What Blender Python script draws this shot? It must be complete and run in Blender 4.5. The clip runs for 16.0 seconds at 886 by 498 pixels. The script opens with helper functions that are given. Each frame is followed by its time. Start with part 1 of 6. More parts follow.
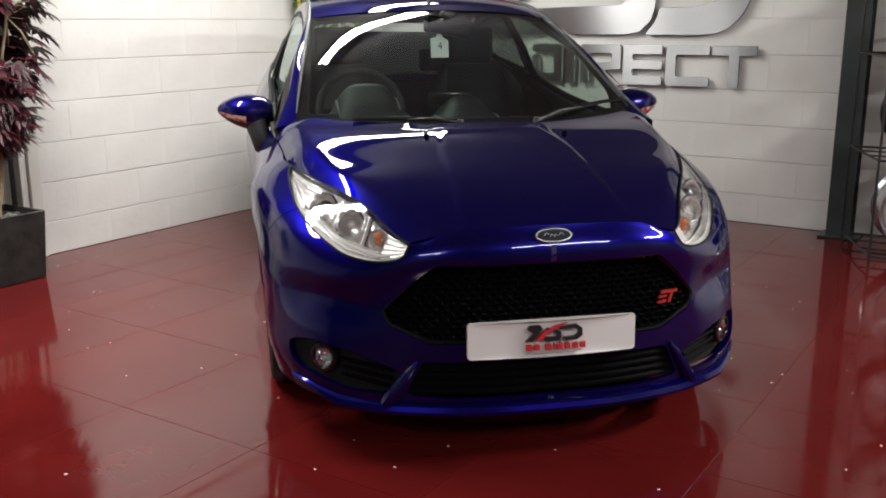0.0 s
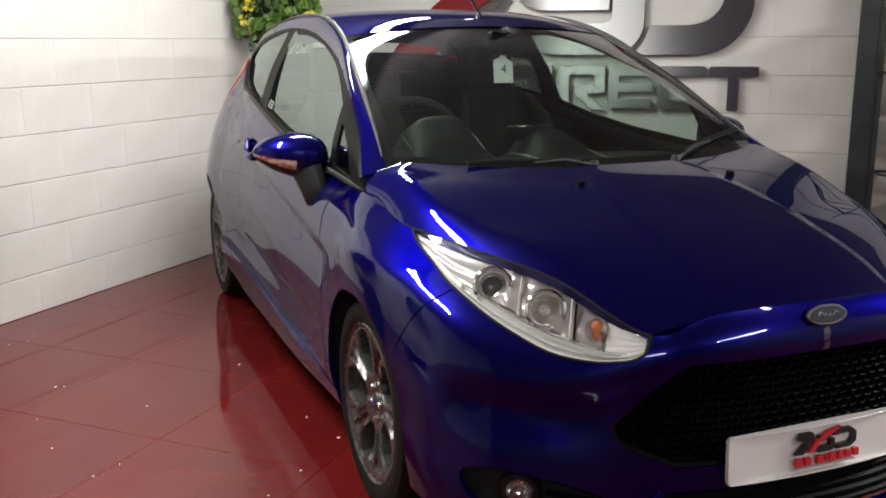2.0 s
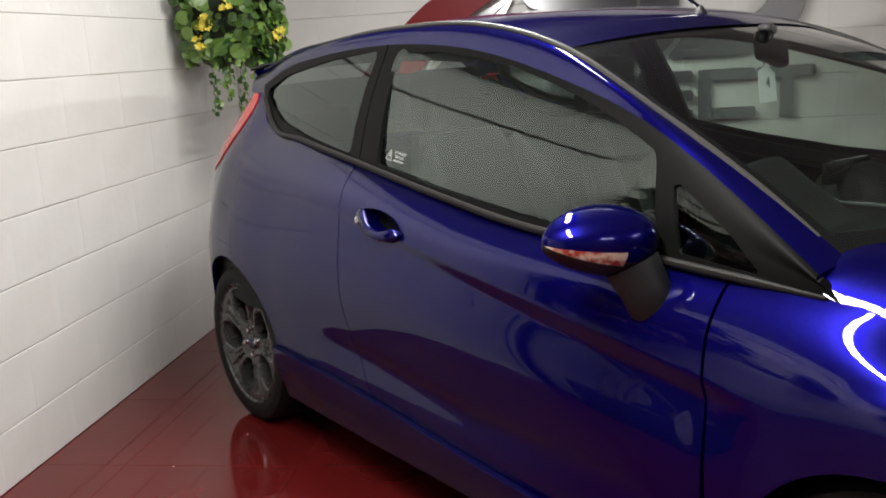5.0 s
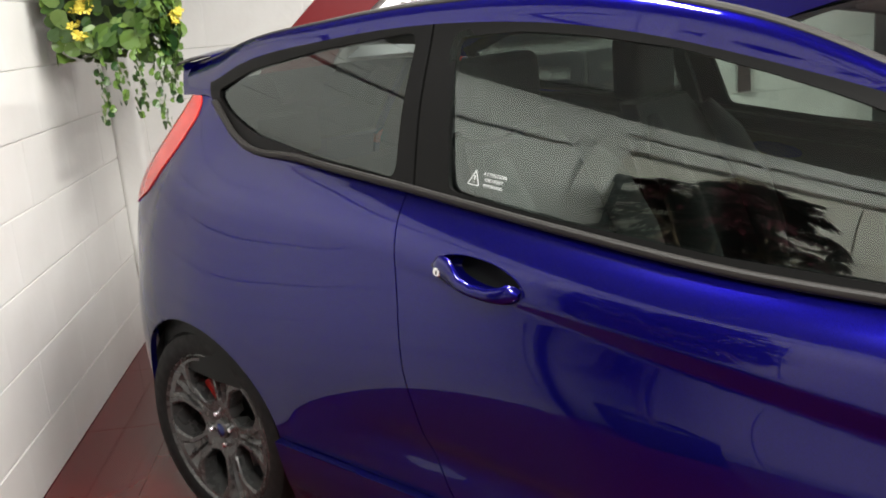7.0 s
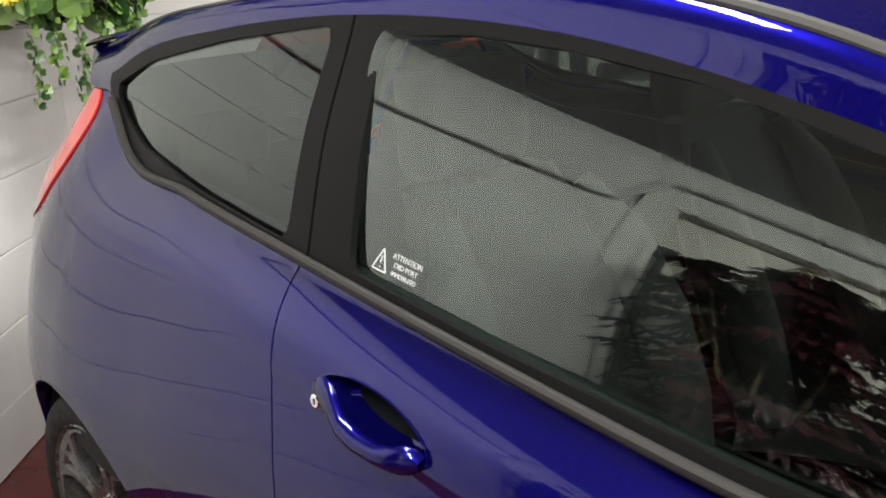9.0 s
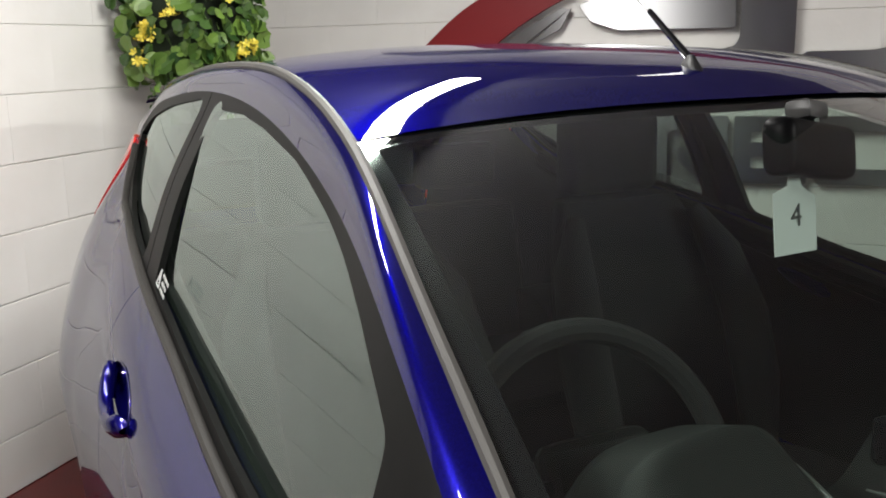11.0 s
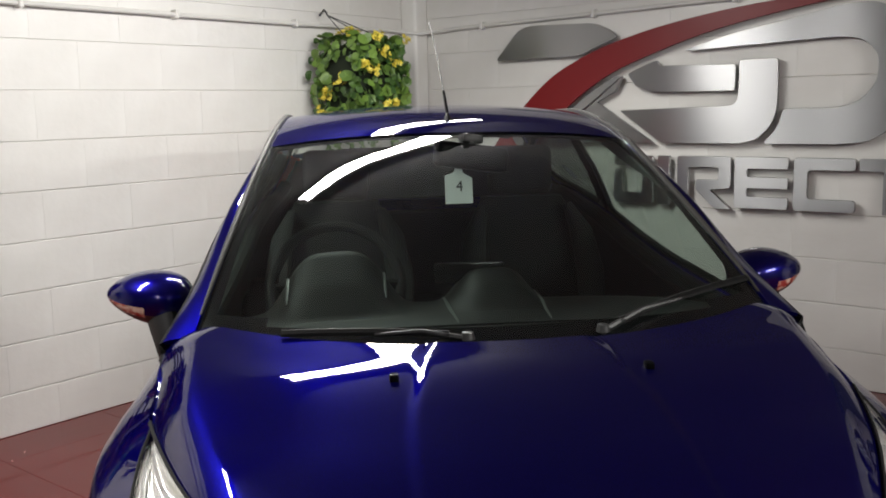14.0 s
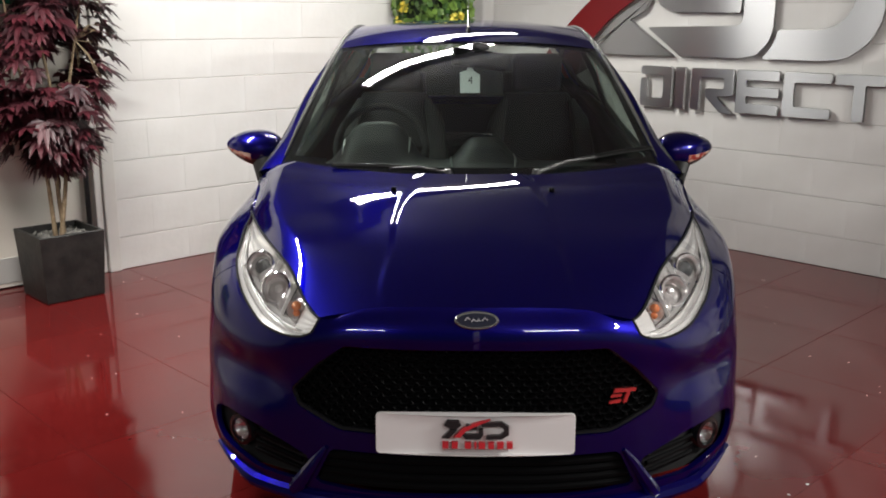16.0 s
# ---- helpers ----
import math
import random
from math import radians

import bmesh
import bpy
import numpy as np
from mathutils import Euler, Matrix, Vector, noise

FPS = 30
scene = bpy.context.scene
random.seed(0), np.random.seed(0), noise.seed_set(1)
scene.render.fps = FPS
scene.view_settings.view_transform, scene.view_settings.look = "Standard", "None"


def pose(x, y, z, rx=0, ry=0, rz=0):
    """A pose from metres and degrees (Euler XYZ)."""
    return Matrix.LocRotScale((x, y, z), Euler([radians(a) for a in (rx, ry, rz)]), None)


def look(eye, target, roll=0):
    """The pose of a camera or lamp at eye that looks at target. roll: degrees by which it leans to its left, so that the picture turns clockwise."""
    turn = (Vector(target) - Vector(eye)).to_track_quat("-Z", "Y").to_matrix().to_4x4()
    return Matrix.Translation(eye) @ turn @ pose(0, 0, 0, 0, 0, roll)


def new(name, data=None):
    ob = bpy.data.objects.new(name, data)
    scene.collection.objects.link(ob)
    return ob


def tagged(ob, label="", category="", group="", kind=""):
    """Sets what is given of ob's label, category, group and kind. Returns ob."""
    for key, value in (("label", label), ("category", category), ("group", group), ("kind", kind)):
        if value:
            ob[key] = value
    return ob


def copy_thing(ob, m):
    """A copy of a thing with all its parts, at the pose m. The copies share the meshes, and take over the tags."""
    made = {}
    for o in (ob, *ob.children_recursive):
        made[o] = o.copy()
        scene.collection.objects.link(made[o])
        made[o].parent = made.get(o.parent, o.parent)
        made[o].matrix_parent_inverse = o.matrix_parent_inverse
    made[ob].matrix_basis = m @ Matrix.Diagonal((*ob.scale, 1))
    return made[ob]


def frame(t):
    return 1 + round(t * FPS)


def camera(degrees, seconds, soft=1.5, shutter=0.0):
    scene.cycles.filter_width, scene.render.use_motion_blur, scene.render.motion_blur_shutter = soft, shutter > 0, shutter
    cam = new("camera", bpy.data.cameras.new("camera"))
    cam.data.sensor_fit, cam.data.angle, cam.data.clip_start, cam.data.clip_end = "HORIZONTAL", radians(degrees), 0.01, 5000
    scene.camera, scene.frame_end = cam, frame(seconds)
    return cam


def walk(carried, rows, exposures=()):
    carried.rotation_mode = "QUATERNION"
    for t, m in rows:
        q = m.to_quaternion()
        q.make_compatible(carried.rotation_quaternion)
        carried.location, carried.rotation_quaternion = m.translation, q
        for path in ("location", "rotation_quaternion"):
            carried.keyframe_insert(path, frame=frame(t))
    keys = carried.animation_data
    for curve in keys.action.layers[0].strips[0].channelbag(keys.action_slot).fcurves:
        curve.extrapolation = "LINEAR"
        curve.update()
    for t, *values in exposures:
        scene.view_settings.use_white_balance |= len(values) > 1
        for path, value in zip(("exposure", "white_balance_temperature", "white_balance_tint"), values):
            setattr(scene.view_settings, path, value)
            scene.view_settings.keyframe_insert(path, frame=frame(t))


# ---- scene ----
cam = camera(50.3, 16.0, 1.9)
PATH = [
    (0, (-2.386, -1.169, 1.299), (-0.76, -0.104, 0.828), -0.1),
    (0.5, (-2.365, -0.843, 1.283), (-0.656, 0.093, 0.834), -0.3),
    (1, (-2.332, -0.549, 1.293), (-0.568, 0.281, 0.849), -0.6),
    (1.5, (-2.231, -0.26, 1.293), (-0.445, 0.53, 0.859), -0.5),
    (2, (-2.169, 0.038, 1.289), (-0.366, 0.79, 0.859), -0.2),
    (2.5, (-2.09, 0.329, 1.296), (-0.268, 1.026, 0.855), -0.4),
    (3, (-1.915, 0.605, 1.3), (-0.079, 1.264, 0.856), -0.7),
    (3.5, (-1.84, 0.909, 1.33), (0.025, 1.462, 0.867), -1.2),
    (4, (-1.754, 1.229, 1.368), (0.146, 1.64, 0.896), -2.2),
    (4.5, (-1.554, 1.428, 1.33), (0.358, 1.819, 0.895), -2.9),
    (5, (-1.414, 1.687, 1.327), (0.52, 1.987, 0.912), -3.5),
    (7.3, (-0.539, 2.454, 1.387), (1.391, 2.303, 0.885), -5.1),
    (7.5, (-0.452, 2.43, 1.395), (1.476, 2.284, 0.881), -5.1),
    (8, (-0.24, 2.329, 1.419), (1.686, 2.225, 0.887), -5.6),
    (8.2, (-0.159, 2.301, 1.415), (1.763, 2.206, 0.872), -5.3),
    (10.3, (0.08, 1.593, 1.402), (1.933, 2.111, 0.858), -2.6),
    (10.5, (0.033, 1.504, 1.417), (1.877, 2.079, 0.897), -2.7),
    (11, (-0.122, 1.233, 1.417), (1.723, 1.885, 1.004), -1.4),
    (11.5, (-0.3, 0.998, 1.439), (1.545, 1.7, 1.123), -1.4),
    (12, (-0.497, 0.796, 1.45), (1.35, 1.524, 1.204), -1.7),
    (12.5, (-0.62, 0.527, 1.445), (1.18, 1.368, 1.222), -1.8),
    (13, (-0.729, 0.193, 1.446), (0.979, 1.207, 1.211), -1.7),
    (13.5, (-0.874, -0.135, 1.426), (0.766, 0.979, 1.161), -2.0),
    (14, (-0.974, -0.502, 1.417), (0.563, 0.743, 1.121), -1.2),
    (14.5, (-1.132, -0.817, 1.427), (0.323, 0.515, 1.098), -0.6),
    (15, (-1.319, -1.089, 1.44), (0.103, 0.263, 1.058), 0.0),
    (15.5, (-1.462, -1.353, 1.429), (-0.088, 0.035, 0.999), -0.3),
    (16, (-1.637, -1.549, 1.441), (-0.278, -0.161, 0.964), 0.2),
]
walk(cam, [(t, look(eye, target, roll)) for t, eye, target, roll in PATH], [(0.0, 0.08), (3.0, 0.04), (5.2, -0.12), (7.2, 0.58), (8.3, 0.66), (10.4, 0.08), (11.6, 0.0), (13.0, -0.48), (14.2, -0.24), (15.0, -0.05), (16.0, 0.03)])
from mathutils.geometry import tessellate_polygon

# ---------------------------------------------------------------- world and light
world = bpy.data.worlds.new("world")
scene.world = world
world.use_nodes = True
world.node_tree.nodes["Background"].inputs[0].default_value = (0.9, 0.95, 1.0, 1)
world.node_tree.nodes["Background"].inputs[1].default_value = 0.0


def tube_lamp(x, y, z, length, turn, power, width=0.07):
    """The light of one ceiling batten: two strips that look down to either side, like its prismatic cover."""
    for side in (-1, 1):
        data = bpy.data.lights.new("batten_light", "AREA")
        data.shape, data.size, data.size_y, data.energy = "RECTANGLE", length, width, power / 2
        data.color = (1.0, 0.982, 0.94)
        ob = new("batten_light", data)
        ob.matrix_world = pose(x, y, z, 0, 0, turn) @ pose(0, side * width / 2 * 0.83, 0, side * 34)


CEILING = 2.27
# battens: centre, turn, length, power; last three are unseen fill, added for brightness
BATTENS_AND_FILL = [(1.85, 2.15, 0.0, 1.60, 72), (-0.38, 2.15, 0.0, 1.3, 86), (-3.4, -0.6, 90.0, 1.5, 55), (-1.2, -2.9, 0.0, 1.5, 60), (1.6, -2.6, 0.0, 1.5, 170)]
for bx, by, bt, bl, power in BATTENS_AND_FILL:
    tube_lamp(bx, by, CEILING - 0.085, bl, bt, power)


# ---------------------------------------------------------------- materials
def mat(name, rgb, rough=0.5, metal=0.0, **kw):
    m = bpy.data.materials.new(name)
    m.use_nodes = True
    b = m.node_tree.nodes["Principled BSDF"]
    b.inputs["Base Color"].default_value = (*rgb, 1)
    b.inputs["Roughness"].default_value = rough
    b.inputs["Metallic"].default_value = metal
    for key, value in kw.items():
        b.inputs[key.replace("_", " ")].default_value = value
    return m


def node(m, kind, **values):
    n = m.node_tree.nodes.new(kind)
    for key, value in values.items():
        n.inputs[key.replace("_", " ")].default_value = value
    return n


def tie(m, a, out, b, slot):
    m.node_tree.links.new(a.outputs[out], b.inputs[slot])


def bsdf(m):
    return m.node_tree.nodes["Principled BSDF"]


def coords(m, scale=1.0, which="Object"):
    t = m.node_tree.nodes.new("ShaderNodeTexCoord")
    mp = m.node_tree.nodes.new("ShaderNodeMapping")
    mp.inputs["Scale"].default_value = (scale, scale, scale) if not isinstance(scale, tuple) else scale
    tie(m, t, which, mp, "Vector")
    return mp


def vary(m, rgb_a, rgb_b, scale, detail=6.0, low=0.35, high=0.65, which="Object"):
    """Base colour that drifts between two tones."""
    mp = coords(m, scale, which)
    n = node(m, "ShaderNodeTexNoise", Scale=1.0, Detail=detail)
    tie(m, mp, "Vector", n, "Vector")
    r = m.node_tree.nodes.new("ShaderNodeValToRGB")
    r.color_ramp.elements[0].position, r.color_ramp.elements[1].position = low, high
    r.color_ramp.elements[0].color, r.color_ramp.elements[1].color = (*rgb_a, 1), (*rgb_b, 1)
    tie(m, n, "Fac", r, "Fac")
    tie(m, r, "Color", bsdf(m), "Base Color")
    return r


def relief(m, scale, strength, distance=0.01, detail=4.0, which="Object"):
    mp = coords(m, scale, which)
    n = node(m, "ShaderNodeTexNoise", Scale=1.0, Detail=detail)
    tie(m, mp, "Vector", n, "Vector")
    b = node(m, "ShaderNodeBump", Strength=strength, Distance=distance)
    tie(m, n, "Fac", b, "Height")
    tie(m, b, "Normal", bsdf(m), "Normal")
    return b


def rough_vary(m, low, high, scale, which="Object"):
    mp = coords(m, scale, which)
    n = node(m, "ShaderNodeTexNoise", Scale=1.0, Detail=5.0)
    tie(m, mp, "Vector", n, "Vector")
    r = node(m, "ShaderNodeMapRange", From_Min=0.3, From_Max=0.7, To_Min=low, To_Max=high)
    tie(m, n, "Fac", r, "Value")
    tie(m, r, "Result", bsdf(m), "Roughness")


PAINT = mat("blue_paint", (0.006, 0.008, 0.20), 0.30, 0.70, Specular_IOR_Level=0.0, Specular_Tint=(0.002, 0.002, 0.15, 1), Coat_Weight=1.0, Coat_Roughness=0.012, Coat_IOR=1.44)
fl = node(PAINT, "ShaderNodeTexVoronoi", Scale=1.0)
tie(PAINT, coords(PAINT, 900.0), "Vector", fl, "Vector")
ramp = PAINT.node_tree.nodes.new("ShaderNodeValToRGB")
ramp.color_ramp.elements[0].color, ramp.color_ramp.elements[1].color = (0.0028, 0.0022, 0.070, 1), (0.0046, 0.0036, 0.124, 1)
tie(PAINT, fl, "Color", ramp, "Fac")
tie(PAINT, ramp, "Color", bsdf(PAINT), "Base Color")
BLACK = mat("black_plastic", (0.012, 0.012, 0.013), 0.42)
relief(BLACK, 700.0, 0.12, 0.001)
TRIM = mat("satin_black_trim", (0.0035, 0.0035, 0.0034), 0.5, Specular_IOR_Level=0.10)
RUBBER = mat("tyre_rubber", (0.005, 0.005, 0.005), 0.75, 0.0, Specular_IOR_Level=0.22)
rough_vary(RUBBER, 0.5, 0.75, 40.0)
GLOSSBLACK = mat("gloss_black", (0.006, 0.006, 0.007), 0.08)
GRILLEBLACK = mat("grille_black", (0.003, 0.003, 0.0034), 0.38, 0.0, Specular_IOR_Level=0.035)
DARK = mat("shadow_black", (0.004, 0.004, 0.005), 0.9)
CABIN = mat("cabin_plastic", (0.0065, 0.0075, 0.0072), 0.62)
relief(CABIN, 420.0, 0.06, 0.001)
CABIN.node_tree.nodes["Principled BSDF"].inputs["Specular IOR Level"].default_value = 0.2
FABRIC = mat("seat_fabric", (0.0055, 0.0055, 0.006), 0.92)
relief(FABRIC, 900.0, 0.5, 0.002)
CHROME = mat("chrome", (0.85, 0.86, 0.88), 0.06, 1.0)
ALLOY = mat("grey_alloy", (0.095, 0.094, 0.092), 0.30, 0.62)
rough_vary(ALLOY, 0.2, 0.34, 30.0)
BRIGHTALLOY = mat("bright_alloy", (0.55, 0.56, 0.58), 0.24, 0.95)
STEEL = mat("disc_steel", (0.26, 0.26, 0.265), 0.34, 1.0)
REDPAINT = mat("red_caliper", (0.36, 0.014, 0.012), 0.35)
CAPBLUE = mat("blue_badge", (0.01, 0.02, 0.10), 0.15)
REDBADGE = mat("red_enamel", (0.40, 0.03, 0.03), 0.3)
SILVER = mat("silver_rim", (0.26, 0.265, 0.28), 0.22, 0.85)
RODSTEEL = mat("aerial_steel", (0.22, 0.22, 0.22), 0.42, 1.0)
WHITEPLATE = mat("white_plate", (0.76, 0.74, 0.74), 0.28)
AMBER = mat("amber_plastic", (0.72, 0.24, 0.10), 0.12)
LAMPRED = mat("red_lens", (0.60, 0.030, 0.022), 0.12, 0.0, Coat_Weight=0.5)
vary(LAMPRED, (0.50, 0.022, 0.018), (0.68, 0.040, 0.030), 9.0, 2.0)
REFLECTOR = mat("lamp_reflector", (0.92, 0.91, 0.89), 0.14, 0.50)
DARKCHROME = mat("smoked_chrome", (0.72, 0.69, 0.68), 0.12, 0.55)
LAMPGREY = mat("lamp_bezel", (0.86, 0.85, 0.83), 0.30, 0.12)
MOULDING = mat("rubber_moulding", (0.022, 0.0205, 0.019), 0.50, 0.0, Specular_IOR_Level=0.2)
RAILGREY = mat("drip_rail", (0.045, 0.043, 0.040), 0.5, 0.0, Specular_IOR_Level=0.3)
TAGWHITE = mat("paper_tag", (0.72, 0.74, 0.74), 0.6)
INK = mat("black_ink", (0.01, 0.01, 0.01), 0.5)
STICKERWHITE = mat("sticker_white", (0.50, 0.52, 0.51), 0.5)


def pane_glass(name, tint, gloss_rgb=(1, 1, 1), ior=1.5, haze=0.0):
    m = bpy.data.materials.new(name)
    m.use_nodes = True
    nt = m.node_tree
    nt.nodes.remove(nt.nodes["Principled BSDF"])
    tr = nt.nodes.new("ShaderNodeBsdfTransparent")
    tr.inputs["Color"].default_value = (*tint, 1)
    gl = nt.nodes.new("ShaderNodeBsdfGlossy")
    gl.inputs["Color"].default_value = (*gloss_rgb, 1)
    gl.inputs["Roughness"].default_value = 0.006
    lw = nt.nodes.new("ShaderNodeLayerWeight")
    lw.inputs["Blend"].default_value = 0.5
    pw = nt.nodes.new("ShaderNodeMath")
    pw.operation = "POWER"
    pw.inputs[1].default_value = 4.6
    nt.links.new(lw.outputs["Facing"], pw.inputs[0])
    f0 = ((ior - 1) / (ior + 1)) ** 2
    fr = nt.nodes.new("ShaderNodeMapRange")
    fr.inputs["To Min"].default_value, fr.inputs["To Max"].default_value = f0, 1.0
    nt.links.new(pw.outputs[0], fr.inputs["Value"])
    mx = nt.nodes.new("ShaderNodeMixShader")
    nt.links.new(fr.outputs[0], mx.inputs[0])
    nt.links.new(tr.outputs[0], mx.inputs[1])
    nt.links.new(gl.outputs[0], mx.inputs[2])
    last = mx
    if haze:
        # pale veil mixed into the glass, lifting its darks like reflected haze
        df = nt.nodes.new("ShaderNodeBsdfDiffuse")
        df.inputs["Color"].default_value = (0.55, 0.62, 0.58, 1)
        ns = nt.nodes.new("ShaderNodeTexNoise")
        ns.inputs["Scale"].default_value, ns.inputs["Detail"].default_value = 7.0, 6.0
        tc = nt.nodes.new("ShaderNodeTexCoord")
        nt.links.new(tc.outputs["Object"], ns.inputs["Vector"])
        mr = nt.nodes.new("ShaderNodeMapRange")
        mr.inputs["From Min"].default_value, mr.inputs["From Max"].default_value = 0.3, 0.75
        mr.inputs["To Min"].default_value, mr.inputs["To Max"].default_value = haze * 0.6, haze * 1.6
        nt.links.new(ns.outputs["Fac"], mr.inputs["Value"])
        last = nt.nodes.new("ShaderNodeMixShader")
        nt.links.new(mr.outputs[0], last.inputs[0])
        nt.links.new(mx.outputs[0], last.inputs[1])
        nt.links.new(df.outputs[0], last.inputs[2])
    nt.links.new(last.outputs[0], nt.nodes["Material Output"].inputs["Surface"])
    return m


SCREEN = pane_glass("windscreen_glass", (0.78, 0.87, 0.82), ior=1.75, haze=0.003)
SIDEGLASS = pane_glass("side_glass", (0.72, 0.82, 0.76), (0.88, 1.0, 0.95), 2.0)
PRIVACY = pane_glass("privacy_glass", (0.13, 0.15, 0.14), (0.9, 1.0, 0.96), 1.62)
REARGLASS = pane_glass("rear_glass", (0.035, 0.04, 0.04), (0.9, 1.0, 0.96), 1.8)
LENS = pane_glass("clear_lens", (0.95, 0.95, 0.95), ior=1.6)


# ---------------------------------------------------------------- mesh helpers
def mesh_ob(name, verts, faces, material, parent=None, label="", smooth=True, angle=40.0):
    me = bpy.data.meshes.new(name)
    me.from_pydata([tuple(map(float, v)) for v in verts], [], [tuple(map(int, f)) for f in faces])
    me.validate()
    me.materials.append(material)
    if smooth:
        me.polygons.foreach_set("use_smooth", [True] * len(me.polygons))
        me.set_sharp_from_angle(angle=radians(angle))
    ob = new(name, me)
    if parent is not None:
        ob.parent = parent
    if label:
        ob["label"] = label
    return ob


def part(name, bm, material, parent=None, label="", smooth=True, angle=35.0):
    """Links a bmesh as one mesh object under a thing or a part."""
    me = bpy.data.meshes.new(name)
    bmesh.ops.recalc_face_normals(bm, faces=bm.faces[:])
    bm.to_mesh(me)
    bm.free()
    me.materials.append(material)
    if smooth:
        me.polygons.foreach_set("use_smooth", [True] * len(me.polygons))
        me.set_sharp_from_angle(angle=radians(angle))
    ob = new(name, me)
    if parent is not None:
        ob.parent = parent
    if label:
        ob["label"] = label
    return ob


def empty(name, m=None, label="", category="", group="", kind=""):
    ob = new(name)
    if m is not None:
        ob.matrix_basis = m
    return tagged(ob, label, category, group, kind)


def box(bm, lo, hi, m=None, bevel=0.0, seg=2):
    """A box from corner to corner, bevelled, added to bm."""
    made = bmesh.ops.create_cube(bm, size=1.0)["verts"]
    c = [(a + b) / 2 for a, b in zip(lo, hi)]
    s = [abs(b - a) for a, b in zip(lo, hi)]
    for v in made:
        v.co = Vector((v.co.x * s[0] + c[0], v.co.y * s[1] + c[1], v.co.z * s[2] + c[2]))
    if bevel:
        edges = list({e for v in made for e in v.link_edges})
        made = list({v for f in bmesh.ops.bevel(bm, geom=edges, offset=bevel, segments=seg, affect="EDGES", profile=0.6)["faces"] for v in f.verts} | {v for v in made if v.is_valid})
    if m is not None:
        bmesh.ops.transform(bm, matrix=m, verts=made)
    return made


def sweep(bm, points, radius, sides=8, flat=1.0, cap=True):
    """A tube along points; radius a number or one for each point."""
    pts = [Vector(p) for p in points]
    rings = []
    up = None
    for i, p in enumerate(pts):
        d = (pts[min(i + 1, len(pts) - 1)] - pts[max(i - 1, 0)]).normalized()
        if up is None:
            up = d.orthogonal().normalized()
        up = (up - d * up.dot(d)).normalized()
        side = d.cross(up)
        r = radius[i] if isinstance(radius, (list, tuple)) else radius
        rings.append([bm.verts.new(p + up * (math.cos(2 * math.pi * k / sides) * r * flat) + side * (math.sin(2 * math.pi * k / sides) * r)) for k in range(sides)])
    for a, b in zip(rings, rings[1:]):
        for k in range(sides):
            bm.faces.new((a[k], a[(k + 1) % sides], b[(k + 1) % sides], b[k]))
    if cap:
        bm.faces.new(rings[0][::-1])
        bm.faces.new(rings[-1])


def lathe(bm, profile, steps=48, axis="x", centre=(0, 0, 0), close=False):
    """Turns a profile of (radius, height along the axis) about the axis."""
    rings = []
    for r, h in profile:
        ring = []
        for k in range(steps):
            a = 2 * math.pi * k / steps
            c, s = r * math.cos(a), r * math.sin(a)
            p = {"x": (h, c, s), "y": (c, h, s), "z": (c, s, h)}[axis]
            ring.append(bm.verts.new(Vector(p) + Vector(centre)))
        rings.append(ring)
    pairs = list(zip(rings, rings[1:])) + ([(rings[-1], rings[0])] if close else [])
    for a, b in pairs:
        for k in range(steps):
            bm.faces.new((a[k], a[(k + 1) % steps], b[(k + 1) % steps], b[k]))
    return rings


def plate(bm, outline, depth, place, bevel=0.0):
    """A flat piece: an outline in (a, b), pushed out by depth; place turns (a, b, c) into a point."""
    n = len(outline)
    lo = [bm.verts.new(place(a, b, 0.0)) for a, b in outline]
    if bevel:
        ins = inset(np.array(outline, float), bevel)
        mid = [bm.verts.new(place(a, b, depth - bevel)) for a, b in outline]
        top = [bm.verts.new(place(a, b, depth)) for a, b in ins]
        rings = [lo, mid, top]
    else:
        top = [bm.verts.new(place(a, b, depth)) for a, b in outline]
        rings = [lo, top]
    for p, q in zip(rings, rings[1:]):
        for k in range(n):
            bm.faces.new((p[k], p[(k + 1) % n], q[(k + 1) % n], q[k]))
    for tri in tessellate_polygon([[Vector((a, b, 0)) for a, b in outline]]):
        for ring in (rings[-1], lo):
            bm.faces.new([ring[k] for k in tri])


# ---------------------------------------------------------------- curved sheets
def weights(kn, x):
    """Cubic weights of the knots kn at the places x."""
    kn, x = np.asarray(kn, float), np.asarray(x, float)
    n = len(kn)
    eye, h = np.eye(n), np.diff(kn)
    d = (eye[1:] - eye[:-1]) / h[:, None]
    m = np.zeros((n, n))
    m[1:-1] = (h[1:, None] * d[:-1] + h[:-1, None] * d[1:]) / (h[:-1] + h[1:])[:, None]
    m[0], m[-1] = d[0], d[-1]
    i = np.clip(np.searchsorted(kn, x, side="right") - 1, 0, n - 2)
    s, hh = ((x - kn[i]) / h[i])[:, None], h[i][:, None]
    return (2 * s**3 - 3 * s**2 + 1) * eye[i] + (s**3 - 2 * s**2 + s) * hh * m[i] + (3 * s**2 - 2 * s**3) * eye[i + 1] + (s**3 - s**2) * hh * m[i + 1]


def spline(points, n=80, closed=False):
    p = np.array(points, float)
    if closed:
        k = len(p)
        p = np.vstack([p[-2:], p, p[:3]])
        kn = np.concatenate([[0], np.cumsum(np.linalg.norm(np.diff(p, axis=0), axis=1))])
        return weights(kn, np.linspace(kn[2], kn[2 + k], n, endpoint=False)) @ p
    kn = np.concatenate([[0], np.cumsum(np.linalg.norm(np.diff(p, axis=0), axis=1))])
    return weights(kn, np.linspace(0, kn[-1], n)) @ p


